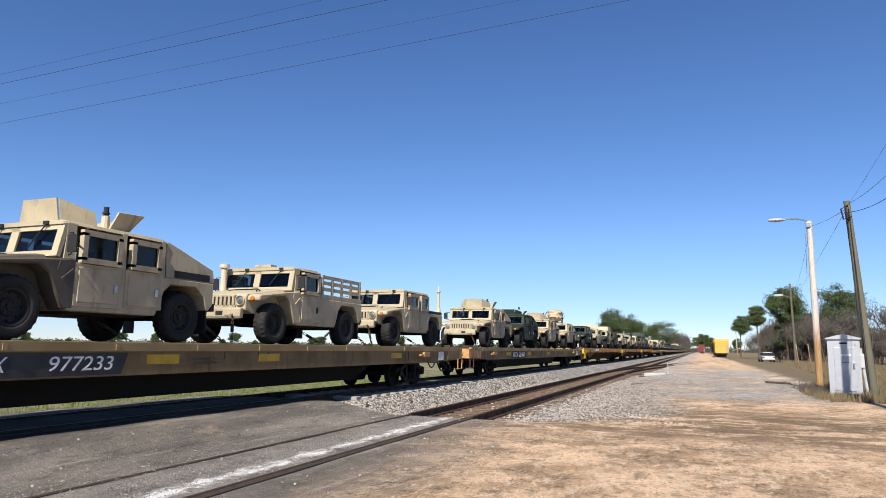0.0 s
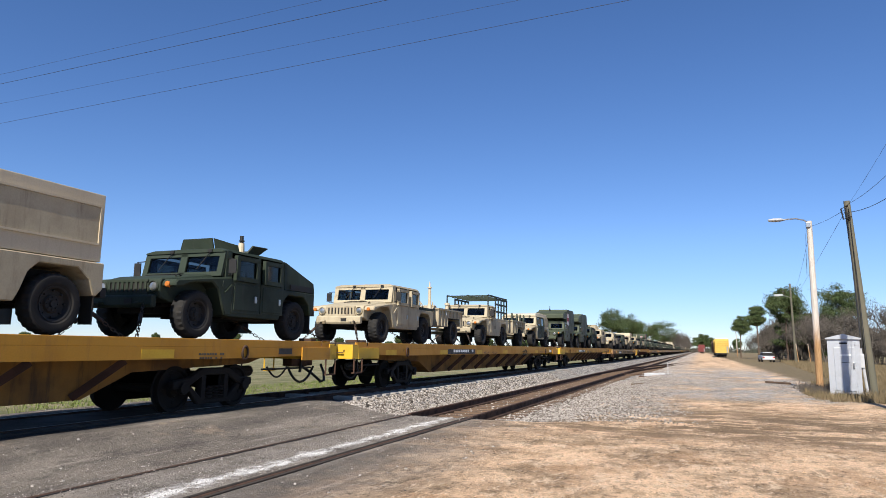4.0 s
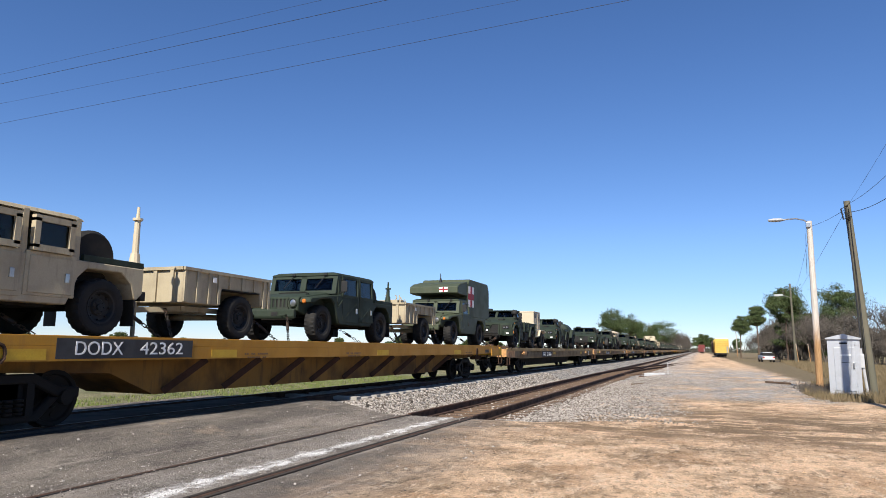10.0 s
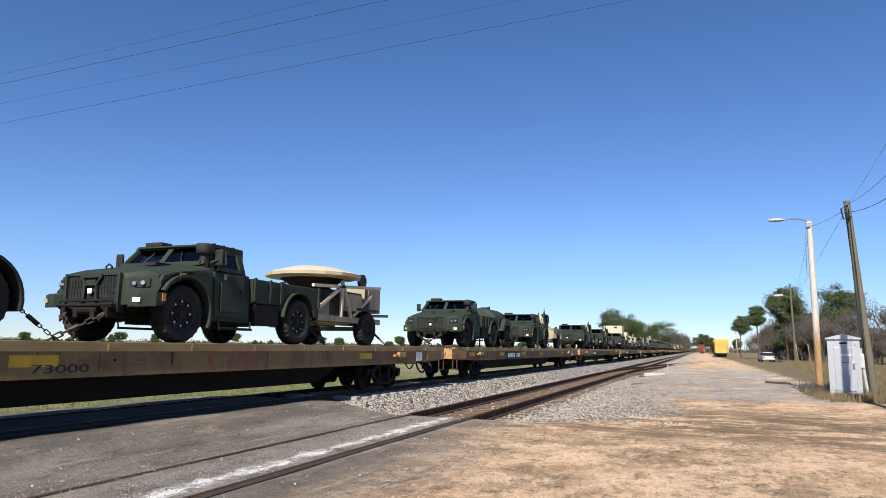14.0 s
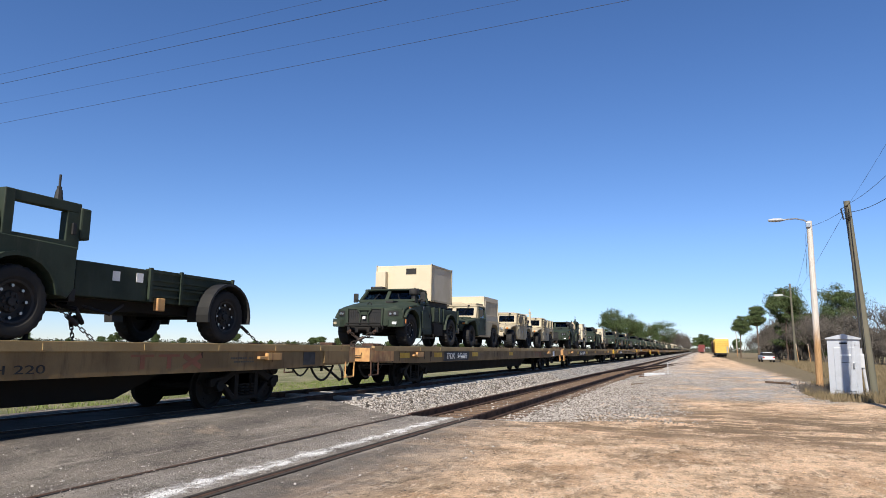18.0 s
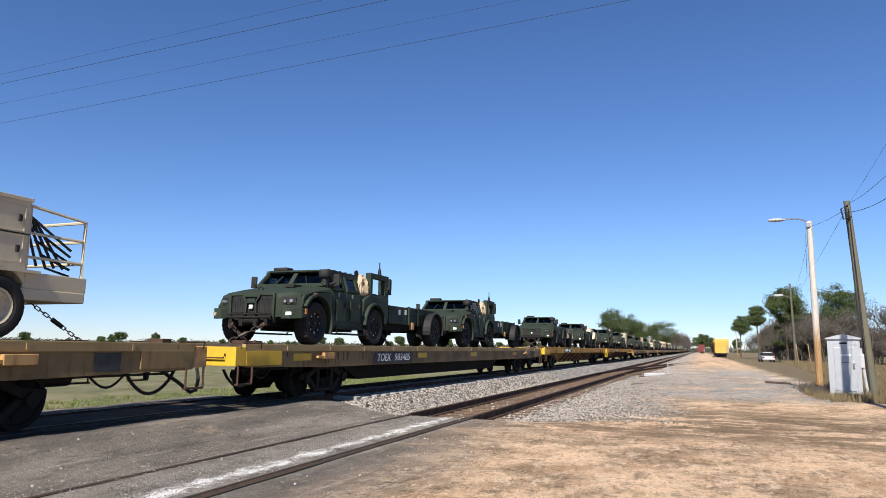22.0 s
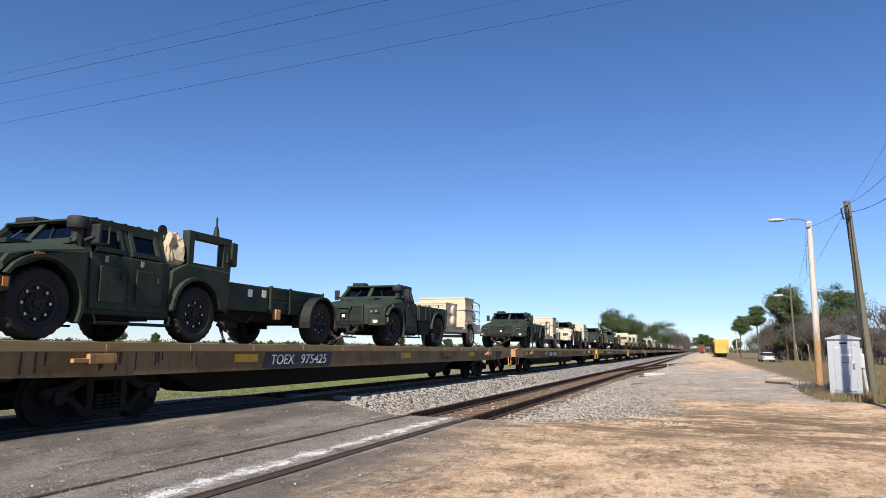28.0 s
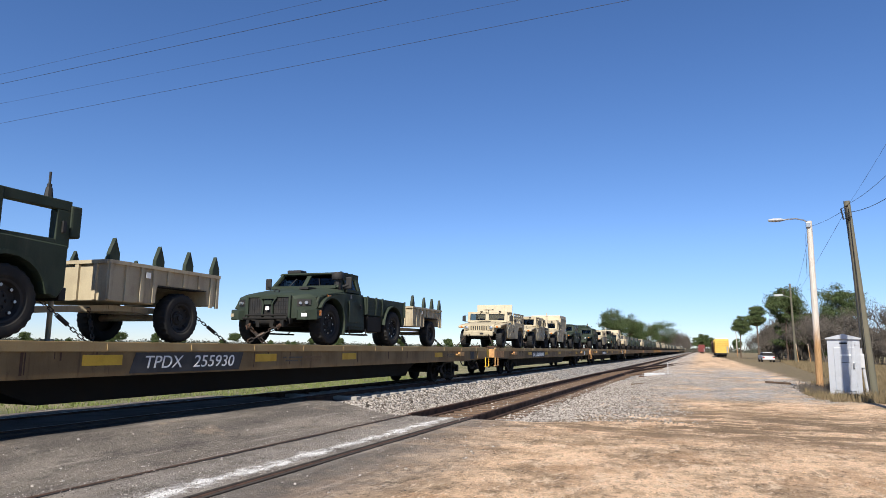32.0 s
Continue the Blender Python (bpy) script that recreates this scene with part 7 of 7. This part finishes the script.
def flatcar(body, end, deep, mark, seed, k=99, near=True):
    """A long flat car; origin at its leading coupling, on the rail tops."""
    rnd = random.Random(seed)
    root = tagged(new("flatcar"), ("bright yellow" if body is CAR_YELLOW else "weathered tan-yellow") + " steel flat car carrying military vehicles", "railway car", "flat cars of the train")
    root.empty_display_size = 0.5
    L = PITCH
    DZ = HIGH if deep else LOW
    bm = box(B(), -1.33, 1.33, 0.75, L - 0.75, DZ - 0.07, DZ - 0.004)
    part("deck", bm, PLANK, root)
    sink = 0.37 if deep else 0.53
    for s in (-1, 1):
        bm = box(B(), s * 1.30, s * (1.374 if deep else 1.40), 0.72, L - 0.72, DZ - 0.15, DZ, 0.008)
        sill = part("side_sill", bm, PALE_YELLOW if body is CAR_TAN else body, root)
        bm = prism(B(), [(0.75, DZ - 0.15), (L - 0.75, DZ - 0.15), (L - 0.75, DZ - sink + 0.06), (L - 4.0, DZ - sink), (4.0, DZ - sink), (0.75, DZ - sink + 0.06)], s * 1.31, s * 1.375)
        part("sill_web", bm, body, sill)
    drop, half = (1.0, 0.80) if deep else (0.98, 0.45)
    bm = prism(B(), [(2.0, DZ - 0.2), (L - 2.0, DZ - 0.2), (L - 3.2, DZ - 0.5), (L - 6.4, DZ - 0.6), (L - 7.4, DZ - drop), (7.4, DZ - drop), (6.4, DZ - 0.6), (3.2, DZ - 0.5)], -half, half)
    part("centre_sill", bm, SILL_BROWN if deep else UNDER, root)
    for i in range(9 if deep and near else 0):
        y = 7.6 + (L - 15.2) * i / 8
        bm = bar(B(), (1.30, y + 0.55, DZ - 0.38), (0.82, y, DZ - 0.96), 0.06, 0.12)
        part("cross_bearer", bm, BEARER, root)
    for e in (0, 1):
        f = (lambda v: v) if e == 0 else (lambda v: L - v)
        y0, y1 = sorted((f(0.42), f(0.76)))
        es = part("end_sill", box(B(), -1.40, 1.40, y0, y1, DZ - 0.44, DZ - 0.06, 0.012), end, root)
        if e == 0 and near:
            part("end_handle", pipe(B(), [(0.55, y0 - 0.01, DZ - 0.20), (0.55, y0 - 0.06, DZ - 0.28), (1.15, y0 - 0.06, DZ - 0.28), (1.15, y0 - 0.01, DZ - 0.20)], 0.016, 6), RUST, es)
        ya, yb = sorted((f(0.76), f(2.0)))
        for s in (-1, 1):
            part("corner_plate", box(B(), s * 1.376, s * 1.405, ya, yb, DZ - 0.44, DZ - 0.14, 0.006), end if e == 0 else body, es)
            bm = pipe(B(), [(s * 1.41, f(0.5), DZ - 0.42), (s * 1.41, f(0.5), DZ - 0.80), (s * 1.41, f(0.95), DZ - 0.80), (s * 1.41, f(0.95), DZ - 0.42)], 0.022)
            box(bm, s * 1.34, s * 1.43, min(f(0.5), f(0.95)), max(f(0.5), f(0.95)), DZ - 0.82, DZ - 0.79)
            part("step", bm, end if rnd.random() < 0.35 else RUST, root)
            bm = pipe(B(), [(s * 1.42, f(0.55), DZ - 0.1), (s * 1.44, f(0.55), DZ + 0.02), (s * 1.44, f(1.2), DZ + 0.02), (s * 1.42, f(1.2), DZ - 0.1)], 0.014)
            part("grab_iron", bm, RUST, root)
        bm = box(B(), -0.14, 0.14, min(f(0.12), f(0.5)), max(f(0.12), f(0.5)), 0.72, 0.96, 0.02)
        box(bm, -0.2, 0.16, min(f(-0.02), f(0.2)), max(f(-0.02), f(0.2)), 0.70, 1.0, 0.03)
        part("coupler", bm, RUST, root)
        bm = pipe(B(), [(0.4, f(0.5), 0.75), (0.62, f(0.3), 0.55), (0.75, f(0.1), 0.36), (0.7, f(-0.0), 0.33)], 0.035, 7)
        part("brake_hose", bm, BLACK, root)
        bm = pipe(B(), [(0.95, f(0.9), 0.72), (0.95, f(2.9), 0.72)], 0.022)
        pipe(bm, [(0.9, f(0.7 + 0.11 * i), 0.74 - 0.36 * math.sin(math.pi * i / 10) ** 0.8) for i in range(11)], 0.03, 7)
        pipe(bm, [(0.8, f(1.7 + 0.10 * i), 0.76 - 0.24 * math.sin(math.pi * i / 8)) for i in range(9)], 0.022, 6)
        rod(bm, (0.2, f(2.35), 0.66), (0.2, f(3.0), 0.66), 0.12, seg=12)
        bar(bm, (1.0, f(1.4), 0.95), (1.0, f(1.45), 0.62), 0.05)
        part("brake_rigging", bm, BLACK, root)
        truck(root, f(4.5))
    # fittings and paint marks on the side that faces the yard
    for y in (3.72, L - 4.4):
        if deep:
            ring = [(1.40, y + 0.3 + 0.09 * math.cos(i * math.pi / 6), DZ - 0.26 + 0.13 * math.sin(i * math.pi / 6)) for i in range(13)]
            part("tie_down_ring", pipe(B(), ring, 0.025, 6), RUST, root, "oval tie-down ring")
        else:
            bm = box(B(), 1.376, 1.47, y, y + 0.5, DZ - 0.33, DZ - 0.18, 0.01)
            box(bm, 1.376, 1.46, y - 0.27, y, DZ - 0.31, DZ - 0.25, 0.008)
            part("winch_bracket", bm, ORANGE, root, "pale orange winch bracket")
    if near:
        p0 = PANEL.get(k, 8.6) - 0.75
        if mark:
            part("stencil_panel", prism(B(), [(p0, DZ - sink + 0.03), (p0 + 2.78, DZ - sink + 0.03), (p0 + (2.78 if deep else 2.9), DZ - (0.04 if deep else 0.165)), (p0 + (0 if deep else 0.12), DZ - (0.04 if deep else 0.165))], 1.376, 1.381), DARKPANEL, root)
            a, b = mark.rsplit(" ", 1)
            lettering("lettering", a, 0.30 if not deep else 0.29, WHITE, root, 1.383, p0 + 0.75, DZ - (0.335 if not deep else 0.195), 0.88 if len(a) > 1 else 0.2, "white reporting mark", 0.0 if deep else 0.2)
            lettering("lettering", b, 0.30 if not deep else 0.29, WHITE, root, 1.383, p0 + 2.05, DZ - (0.335 if not deep else 0.195), 1.12 if len(b) > 5 else 0.98, "white reporting mark", 0.0 if deep else 0.2)
        else:
            part("stencil_panel", box(B(), 1.376, 1.381, p0 - 0.1, p0 + 3.1, DZ - sink + 0.03, DZ - 0.165), DARKPANEL, root)
            part("faded_writing", bars(B(), 1.383, p0 + 0.2, p0 + 2.9, DZ - sink + 0.09, 0.2 if not deep else 0.1, 10, seed), WHITE, root)
        for y in (p0 - 0.9, p0 + 3.3, 2.5, 15.2, 21.7):
            if rnd.random() < 0.8 and abs(y + 0.4 - EMBLEM.get(k, 99)) > 1.6:
                part("yellow_patch", box(B(), 1.376, 1.379, y, y + 0.75, DZ - min(0.36, sink - 0.02), DZ - 0.2), BRIGHT_YELLOW, root)
        for y in (p0 + 4.3, 13.4, 23.0):
            m = FADED_INK if rnd.random() < 0.8 else BROWN
            bm = bars(B(), 1.376, y, y + 0.8, DZ - 0.30, 0.035, 11, seed + 1)
            bars(bm, 1.376, y + 0.1, y + 0.75, DZ - 0.37, 0.03, 9, seed + 2)
            part("faded_writing", bm, m, root)
        if k in EMBLEM:
            y = EMBLEM[k] - 0.8
            bm = box(B(), 1.376, 1.379, y, y + 0.5, DZ - 0.24, DZ - 0.2)
            box(bm, 1.376, 1.379, y + 0.2, y + 0.3, DZ - 0.44, DZ - 0.24)
            box(bm, 1.376, 1.379, y + 0.6, y + 1.1, DZ - 0.24, DZ - 0.2)
            box(bm, 1.376, 1.379, y + 0.8, y + 0.9, DZ - 0.44, DZ - 0.24)
            bar(bm, (1.378, y + 1.2, DZ - 0.22), (1.378, y + 1.65, DZ - 0.43), 0.004, 0.09)
            bar(bm, (1.3785, y + 1.65, DZ - 0.22), (1.3785, y + 1.2, DZ - 0.43), 0.004, 0.09)
            part("faded_emblem", bm, FADED_RED, root, "faded painted emblem")
        if k in STENCIL:
            y, text = STENCIL[k]
            lettering("stencil", text, 0.17, BLACK, root, 1.377, y, DZ - 0.40, 0.95, "black stencilled code")
        if k in (2, 6):
            r3 = random.Random(k)
            y = 19.0 if k == 2 else 25.3
            bm = B()
            for i in range(6):
                c = y + 0.16 * i
                pipe(bm, [(1.379, c + 0.08 * math.cos(a) * r3.uniform(0.6, 1.4), DZ - 0.32 + 0.11 * math.sin(a) * r3.uniform(0.6, 1.5)) for a in (0.3, 1.4, 2.6, 3.8, 5.0, 5.9)], 0.012, 5)
            part("graffiti", bm, BLACK, root, "black scribbled graffiti")
        part("placard", box(B(), 1.376, 1.384, L - 2.9, L - 2.4, DZ - sink + 0.07, DZ - 0.17), DARKPANEL if rnd.random() < 0.6 else WHITE, root)
        bm = B()
        r2 = random.Random(seed + 7)
        for i in range(1 if deep else 30):
            y = r2.uniform(0.9, L - 1.0) if i % 2 else r2.gauss(3.2, 1.6) % (L - 2) + 0.9
            box(bm, 1.376, 1.378, y, y + r2.uniform(0.012, 0.05), DZ - 0.17 - r2.uniform(0.08, sink - 0.20), DZ - 0.16)
        part("rust_streaks", bm, RUST, root)
        if not deep:
            bm = B()
            for i in range(14):
                y = 2.2 + (L - 4.4) * i / 13
                box(bm, 1.40, 1.412, y, y + 0.07, DZ - 0.13, DZ - 0.03)
            part("stake_pockets", bm, PALE_YELLOW if body is CAR_TAN else body, root)
        for y in (0.9, 1.25, L - 1.4):
            part("deck_block", box(B(), 0.9, 1.25, y, y + 0.22, DZ - 0.004, DZ + 0.07, 0.012), RUST, root)
    return root


MARKS = ["X 977233", "ITTX 254883", "DODX 42034", "", "", "TPDX 965744", "DODX 42362", "TOEX 255210", "TOEX 978245", "", "TOEX 991350", "TPDX 942602", "TOEX 965998", "TOEX 983485", "DODX 42051", "", "TOEX 975425", "TPDX 942115", "TPDX 255930", ""]
YELLOW_CARS = (1, 2, 3, 5, 13, 14)
moving = []
for k in range(-1, 20):
    yellow = k in YELLOW_CARS
    mark = MARKS[k + 1] if k + 1 < len(MARKS) else ""
    end = BRIGHT_YELLOW if yellow or k in (12, 17) else ORANGE
    moving.append((flatcar(CAR_YELLOW if yellow else CAR_TAN, end, yellow, mark, 100 + k, k), LEAD + PITCH * k, RAIL))


def distant_car(paint, label):
    """A flat car that stays far down the line."""
    root = tagged(new("flatcar"), label, "railway car", "flat cars of the train")
    part("deck", box(B(), -1.38, 1.38, 0.72, PITCH - 0.72, DZ - 0.5, DZ - 0.002, 0.01), paint, root)
    part("centre_sill", prism(B(), [(2.0, DZ - 0.5), (PITCH - 2.0, DZ - 0.5), (PITCH - 7.2, DZ - 0.9), (7.2, DZ - 0.9)], -0.5, 0.5), UNDER, root)
    for y in (4.5, PITCH - 4.5):
        bm = box(B(), -1.0, 1.0, y - 1.1, y + 1.1, 0.3, 0.7)
        for dy in (-0.875, 0.875):
            rod(bm, (-0.83, y + dy, 0.42), (0.83, y + dy, 0.42), 0.42, seg=16)
        part("truck", bm, UNDER, root)
    for y in (0.42, PITCH - 0.72):
        part("end_sill", box(B(), -1.4, 1.4, y, y + 0.3, DZ - 0.44, DZ - 0.06), ORANGE, root)
    part("coupler", box(B(), -0.14, 0.14, -0.42, 0.42, 0.72, 0.96), RUST, root)
    return root


far_car = distant_car(CAR_TAN, "weathered tan-yellow flat car far down the train")
far_yellow = distant_car(CAR_YELLOW, "bright yellow flat car far down the train")
for k in range(20, 34):
    src = far_yellow if k % 5 == 2 else far_car
    moving.append((src if k in (20, 22) else copy_thing(src, Matrix()), LEAD + PITCH * k, RAIL))

KINDS = {}


def label_of(kind, colour):
    return {
        "covered": f"{colour} armoured four-door military truck with tarp-wrapped roof weapon",
        "stakes": f"{colour} two-door military cargo truck with upright bed stakes",
        "armoured": f"{colour} armoured four-door military truck with roof turret shields",
        "crew": f"{colour} four-door military truck with spare tyre in its bed",
        "cargo": f"{colour} two-door military cargo truck with slatted bed rails",
        "rack": f"{colour} military truck under a tall dark steel rack",
        "open": f"{colour} open-topped military truck with an upright board",
        "box": f"{colour} two-door military truck with a square shelter body",
        "hardtop": f"{colour} military truck with hard top and dark doors",
        "medic": f"{colour} military ambulance truck with red crosses on its sides",
        "van": f"{colour} military truck with a tall plain van body",
        "ambulance": f"{colour} military ambulance truck with red cross markings chained down",
        "utility": f"{colour} heavy armoured two-door truck with cargo bed",
        "carrier": f"{colour} heavy armoured four-door truck with rear frame",
        "shelter": f"{colour} heavy armoured truck carrying a tall tan shelter",
        "cargo_trailer": f"{colour} ribbed two-wheel cargo trailer on the flat car",
        "bow_trailer": f"{colour} cargo trailer with pointed dark tarp bows",
        "gear_trailer": f"{colour} cargo trailer loaded with lashed equipment",
        "fender_trailer": f"{colour} tactical trailer with round black fenders",
        "generator": f"{colour} two-box generator trailer with a railed platform",
        "box_trailer": f"{colour} trailer carrying a tall equipment cabinet",
        "water": f"{colour} water tank trailer on the flat car",
        "radar": f"{colour} antenna trailer with a flat round dish",
    }[kind]


def vehicle(kind, colour):
    """The first of a kind is built, the rest are copies of it."""
    if (kind, colour) in KINDS:
        return copy_thing(KINDS[kind, colour], Matrix())
    paint = {"tan": TAN, "dark green": GREEN, "olive green": GREEN_LIGHT, "dark brown": BROWN, "pale tan": TAN_PALE, "tan and green": TAN}[colour]
    mixed = colour == "tan and green"
    if kind in ("armoured", "covered", "stakes", "crew", "cargo", "box", "open", "rack", "hardtop", "ambulance", "medic", "van"):
        ob = humvee(kind, paint, hood=GREEN if mixed and kind in ("crew", "box") else BROWN if mixed and kind == "armoured" else None, rails=mixed, doors=GREEN if mixed and kind in ("hardtop", "box") else None)
        cat = "military truck"
    elif kind in ("utility", "carrier", "shelter"):
        ob = jltv(kind, GREEN if mixed else paint, hood=TAN_PALE if mixed else None)
        cat = "armoured truck"
    else:
        ob = {"cargo_trailer": lambda: cargo_trailer(paint), "bow_trailer": lambda: cargo_trailer(paint, bows=True), "gear_trailer": lambda: cargo_trailer(paint, gear=True), "fender_trailer": lambda: fender_trailer(paint), "generator": lambda: generator_trailer(paint), "box_trailer": lambda: box_trailer(paint), "water": lambda: water_trailer(paint, colour != "dark green"), "radar": radar_trailer}[kind]()
        cat = "trailer"
    tagged(ob, label_of(kind, colour), cat, "vehicles on the train")
    KINDS[kind, colour] = ob
    return ob


# kind, colour, place of its front axle (trailers: axle) behind the first coupling
T, G, O, P, M = "tan", "dark green", "olive green", "pale tan", "tan and green"
LOAD = [
    ("armoured", M, -18.55), ("cargo", T, -12.3), ("crew", T, -5.9),
    ("armoured", T, 4.05), ("armoured", G, 10.2), ("armoured", T, 16.65), ("covered", T, 23.2),
    ("crew", G, 31.93), ("open", T, 38.4), ("box", M, 45.5), ("armoured", G, 51.85),
    ("crew", T, 59.9), ("gear_trailer", T, 66.2), ("rack", T, 70.05), ("bow_trailer", T, 76.7), ("hardtop", M, 79.8),
    ("medic", O, 88.65), ("van", O, 95.05), ("armoured", G, 101.45), ("armoured", T, 107.9),
    ("cargo", M, 117.35), ("cargo_trailer", "dark brown", 123.9), ("crew", G, 127.1), ("gear_trailer", T, 133.7), ("box", T, 136.6),
    ("crew", M, 145.1), ("cargo_trailer", T, 151.9), ("crew", G, 155.2), ("gear_trailer", T, 162.0), ("ambulance", O, 165.0),
    ("utility", G, 173.8), ("box_trailer", P, 180.9), ("utility", G, 184.55), ("water", G, 191.95),
    ("utility", G, 202.7), ("fender_trailer", G, 210.8), ("utility", G, 214.62), ("radar", T, 222.3),
    ("utility", G, 230.7), ("water", G, 237.6), ("carrier", G, 242.52), ("gear_trailer", T, 250.4),
    ("carrier", G, 260.42), ("fender_trailer", G, 268.2), ("carrier", G, 271.82), ("fender_trailer", G, 279.5),
    ("shelter", G, 288.7), ("box", M, 295.5), ("crew", T, 302.3), ("stakes", T, 308.3),
    ("carrier", G, 317.47), ("generator", P, 325.25), ("utility", G, 329.85), ("generator", P, 337.7),
    ("carrier", G, 345.67), ("fender_trailer", G, 353.6), ("carrier", G, 357.12), ("fender_trailer", G, 365.0),
    ("utility", G, 374.55), ("cargo_trailer", T, 381.5), ("utility", G, 386.7), ("water", P, 394.72),
    ("carrier", G, 402.92), ("cargo_trailer", T, 410.0), ("utility", G, 414.6), ("generator", P, 422.6),
    ("carrier", G, 430.5), ("fender_trailer", G, 438.15), ("utility", G, 442.45), ("generator", P, 450.5),
    ("utility", G, 459.7), ("generator", P, 468.3), ("utility", M, 473.28), ("generator", P, 481.0),
    ("carrier", G, 487.42), ("bow_trailer", T, 494.2), ("utility", G, 499.3), ("bow_trailer", T, 506.6),
    ("open", T, 516.2), ("crew", T, 522.6), ("box", T, 528.9), ("crew", G, 535.3),
]
for k in range(19, 20):
    LOAD += [("armoured", (T, G)[k % 2], PITCH * k + 3.4), ("crew", (G, T)[k % 2], PITCH * k + 9.9), ("utility", G, PITCH * k + 16.4), ("box" if k % 2 else "water", (G, T)[k % 2], PITCH * k + 23.4)]
for kind, colour, s in LOAD:
    lift = HIGH - LOW if s // PITCH in YELLOW_CARS else 0.0
    moving.append((vehicle(kind, colour), LEAD + s, DECK + lift))


def distant_truck(paint, name, label):
    """A truck that stays far down the line: body, cab, hood and wheels."""
    root = tagged(new(name), label, "military truck", "vehicles on the train")
    part("body", prism(B(), [(1.9, 0.5), (1.9, 1.35), (4.1, 1.35), (4.1, 0.6)], -1.06, 1.06, 0.03), paint, root)
    part("hood", prism(B(), [(-0.66, 0.7), (-0.66, 1.1), (0.7, 1.3), (0.7, 0.6)], -1.06, 1.06, 0.03), paint, root)
    part("cab", prism(B(), [(0.66, 0.5), (0.66, 1.3), (0.9, 1.8), (2.6, 1.8), (2.7, 0.5)], -1.0, 1.0, 0.03, 0.08), paint, root)
    part("windscreen", plate(B(), [(-0.85, 0.665, 1.34), (0.85, 0.665, 1.34), (0.85, 0.85, 1.74), (-0.85, 0.85, 1.74)], -0.02), BLACK, root)
    for s in (-1, 1):
        for y in (0, 3.3):
            part("wheel", rod(B(), (s * 0.74, y, 0.465), (s * 1.05, y, 0.465), 0.465, seg=14), RUBBER, root)
    return root


far_tan = distant_truck(TAN, "military_truck", "tan military truck far down the train")
far_green = distant_truck(GREEN, "military_truck", "dark green military truck far down the train")
used = set()
for k in range(20, 34):
    for j in range(4):
        src = (far_tan, far_green)[(k * 3 + j * j) % 5 in (1, 2, 4)]
        ob = copy_thing(src, Matrix()) if src in used else src
        used.add(src)
        moving.append((ob, LEAD + PITCH * k + 3.3 + 6.5 * j, DECK))


def gone(t):
    """How far the train has rolled after t seconds: it slows a little."""
    return 16.823 * t - 0.0282 * t * t


def motions():
    """The whole train rolls past towards -y."""
    start = {ob: y for ob, y, z in moving}
    for w in turning:
        if w.parent.parent in start:
            rest = w.location.copy()
            here = start[w.parent.parent] + w.parent.location.y + rest.y
            first = next((i for i in range(961) if here - gone(i / 30) < 20), 960)
            last = next((i for i in range(961) if here - gone(i / 30) < 4), 960)
            spin = [(i / 30, Matrix.Translation(rest) @ Matrix.Rotation((gone(i / 30) - gone(first / 30)) / 0.42, 4, "X")) for i in range(first, last + 1)]
            ends = ([(0, Matrix.Translation(rest))] if first else []) + spin
            if last < 960:
                ends += [(32, spin[-1][1])]
            if len(ends) > 1:
                walk(w, ends)
    for ob, y, z in moving:
        walk(ob, [(t, Matrix.Translation((TRACK, y - gone(t), z))) for t in (0, 8, 16, 24, 32)])


motions()
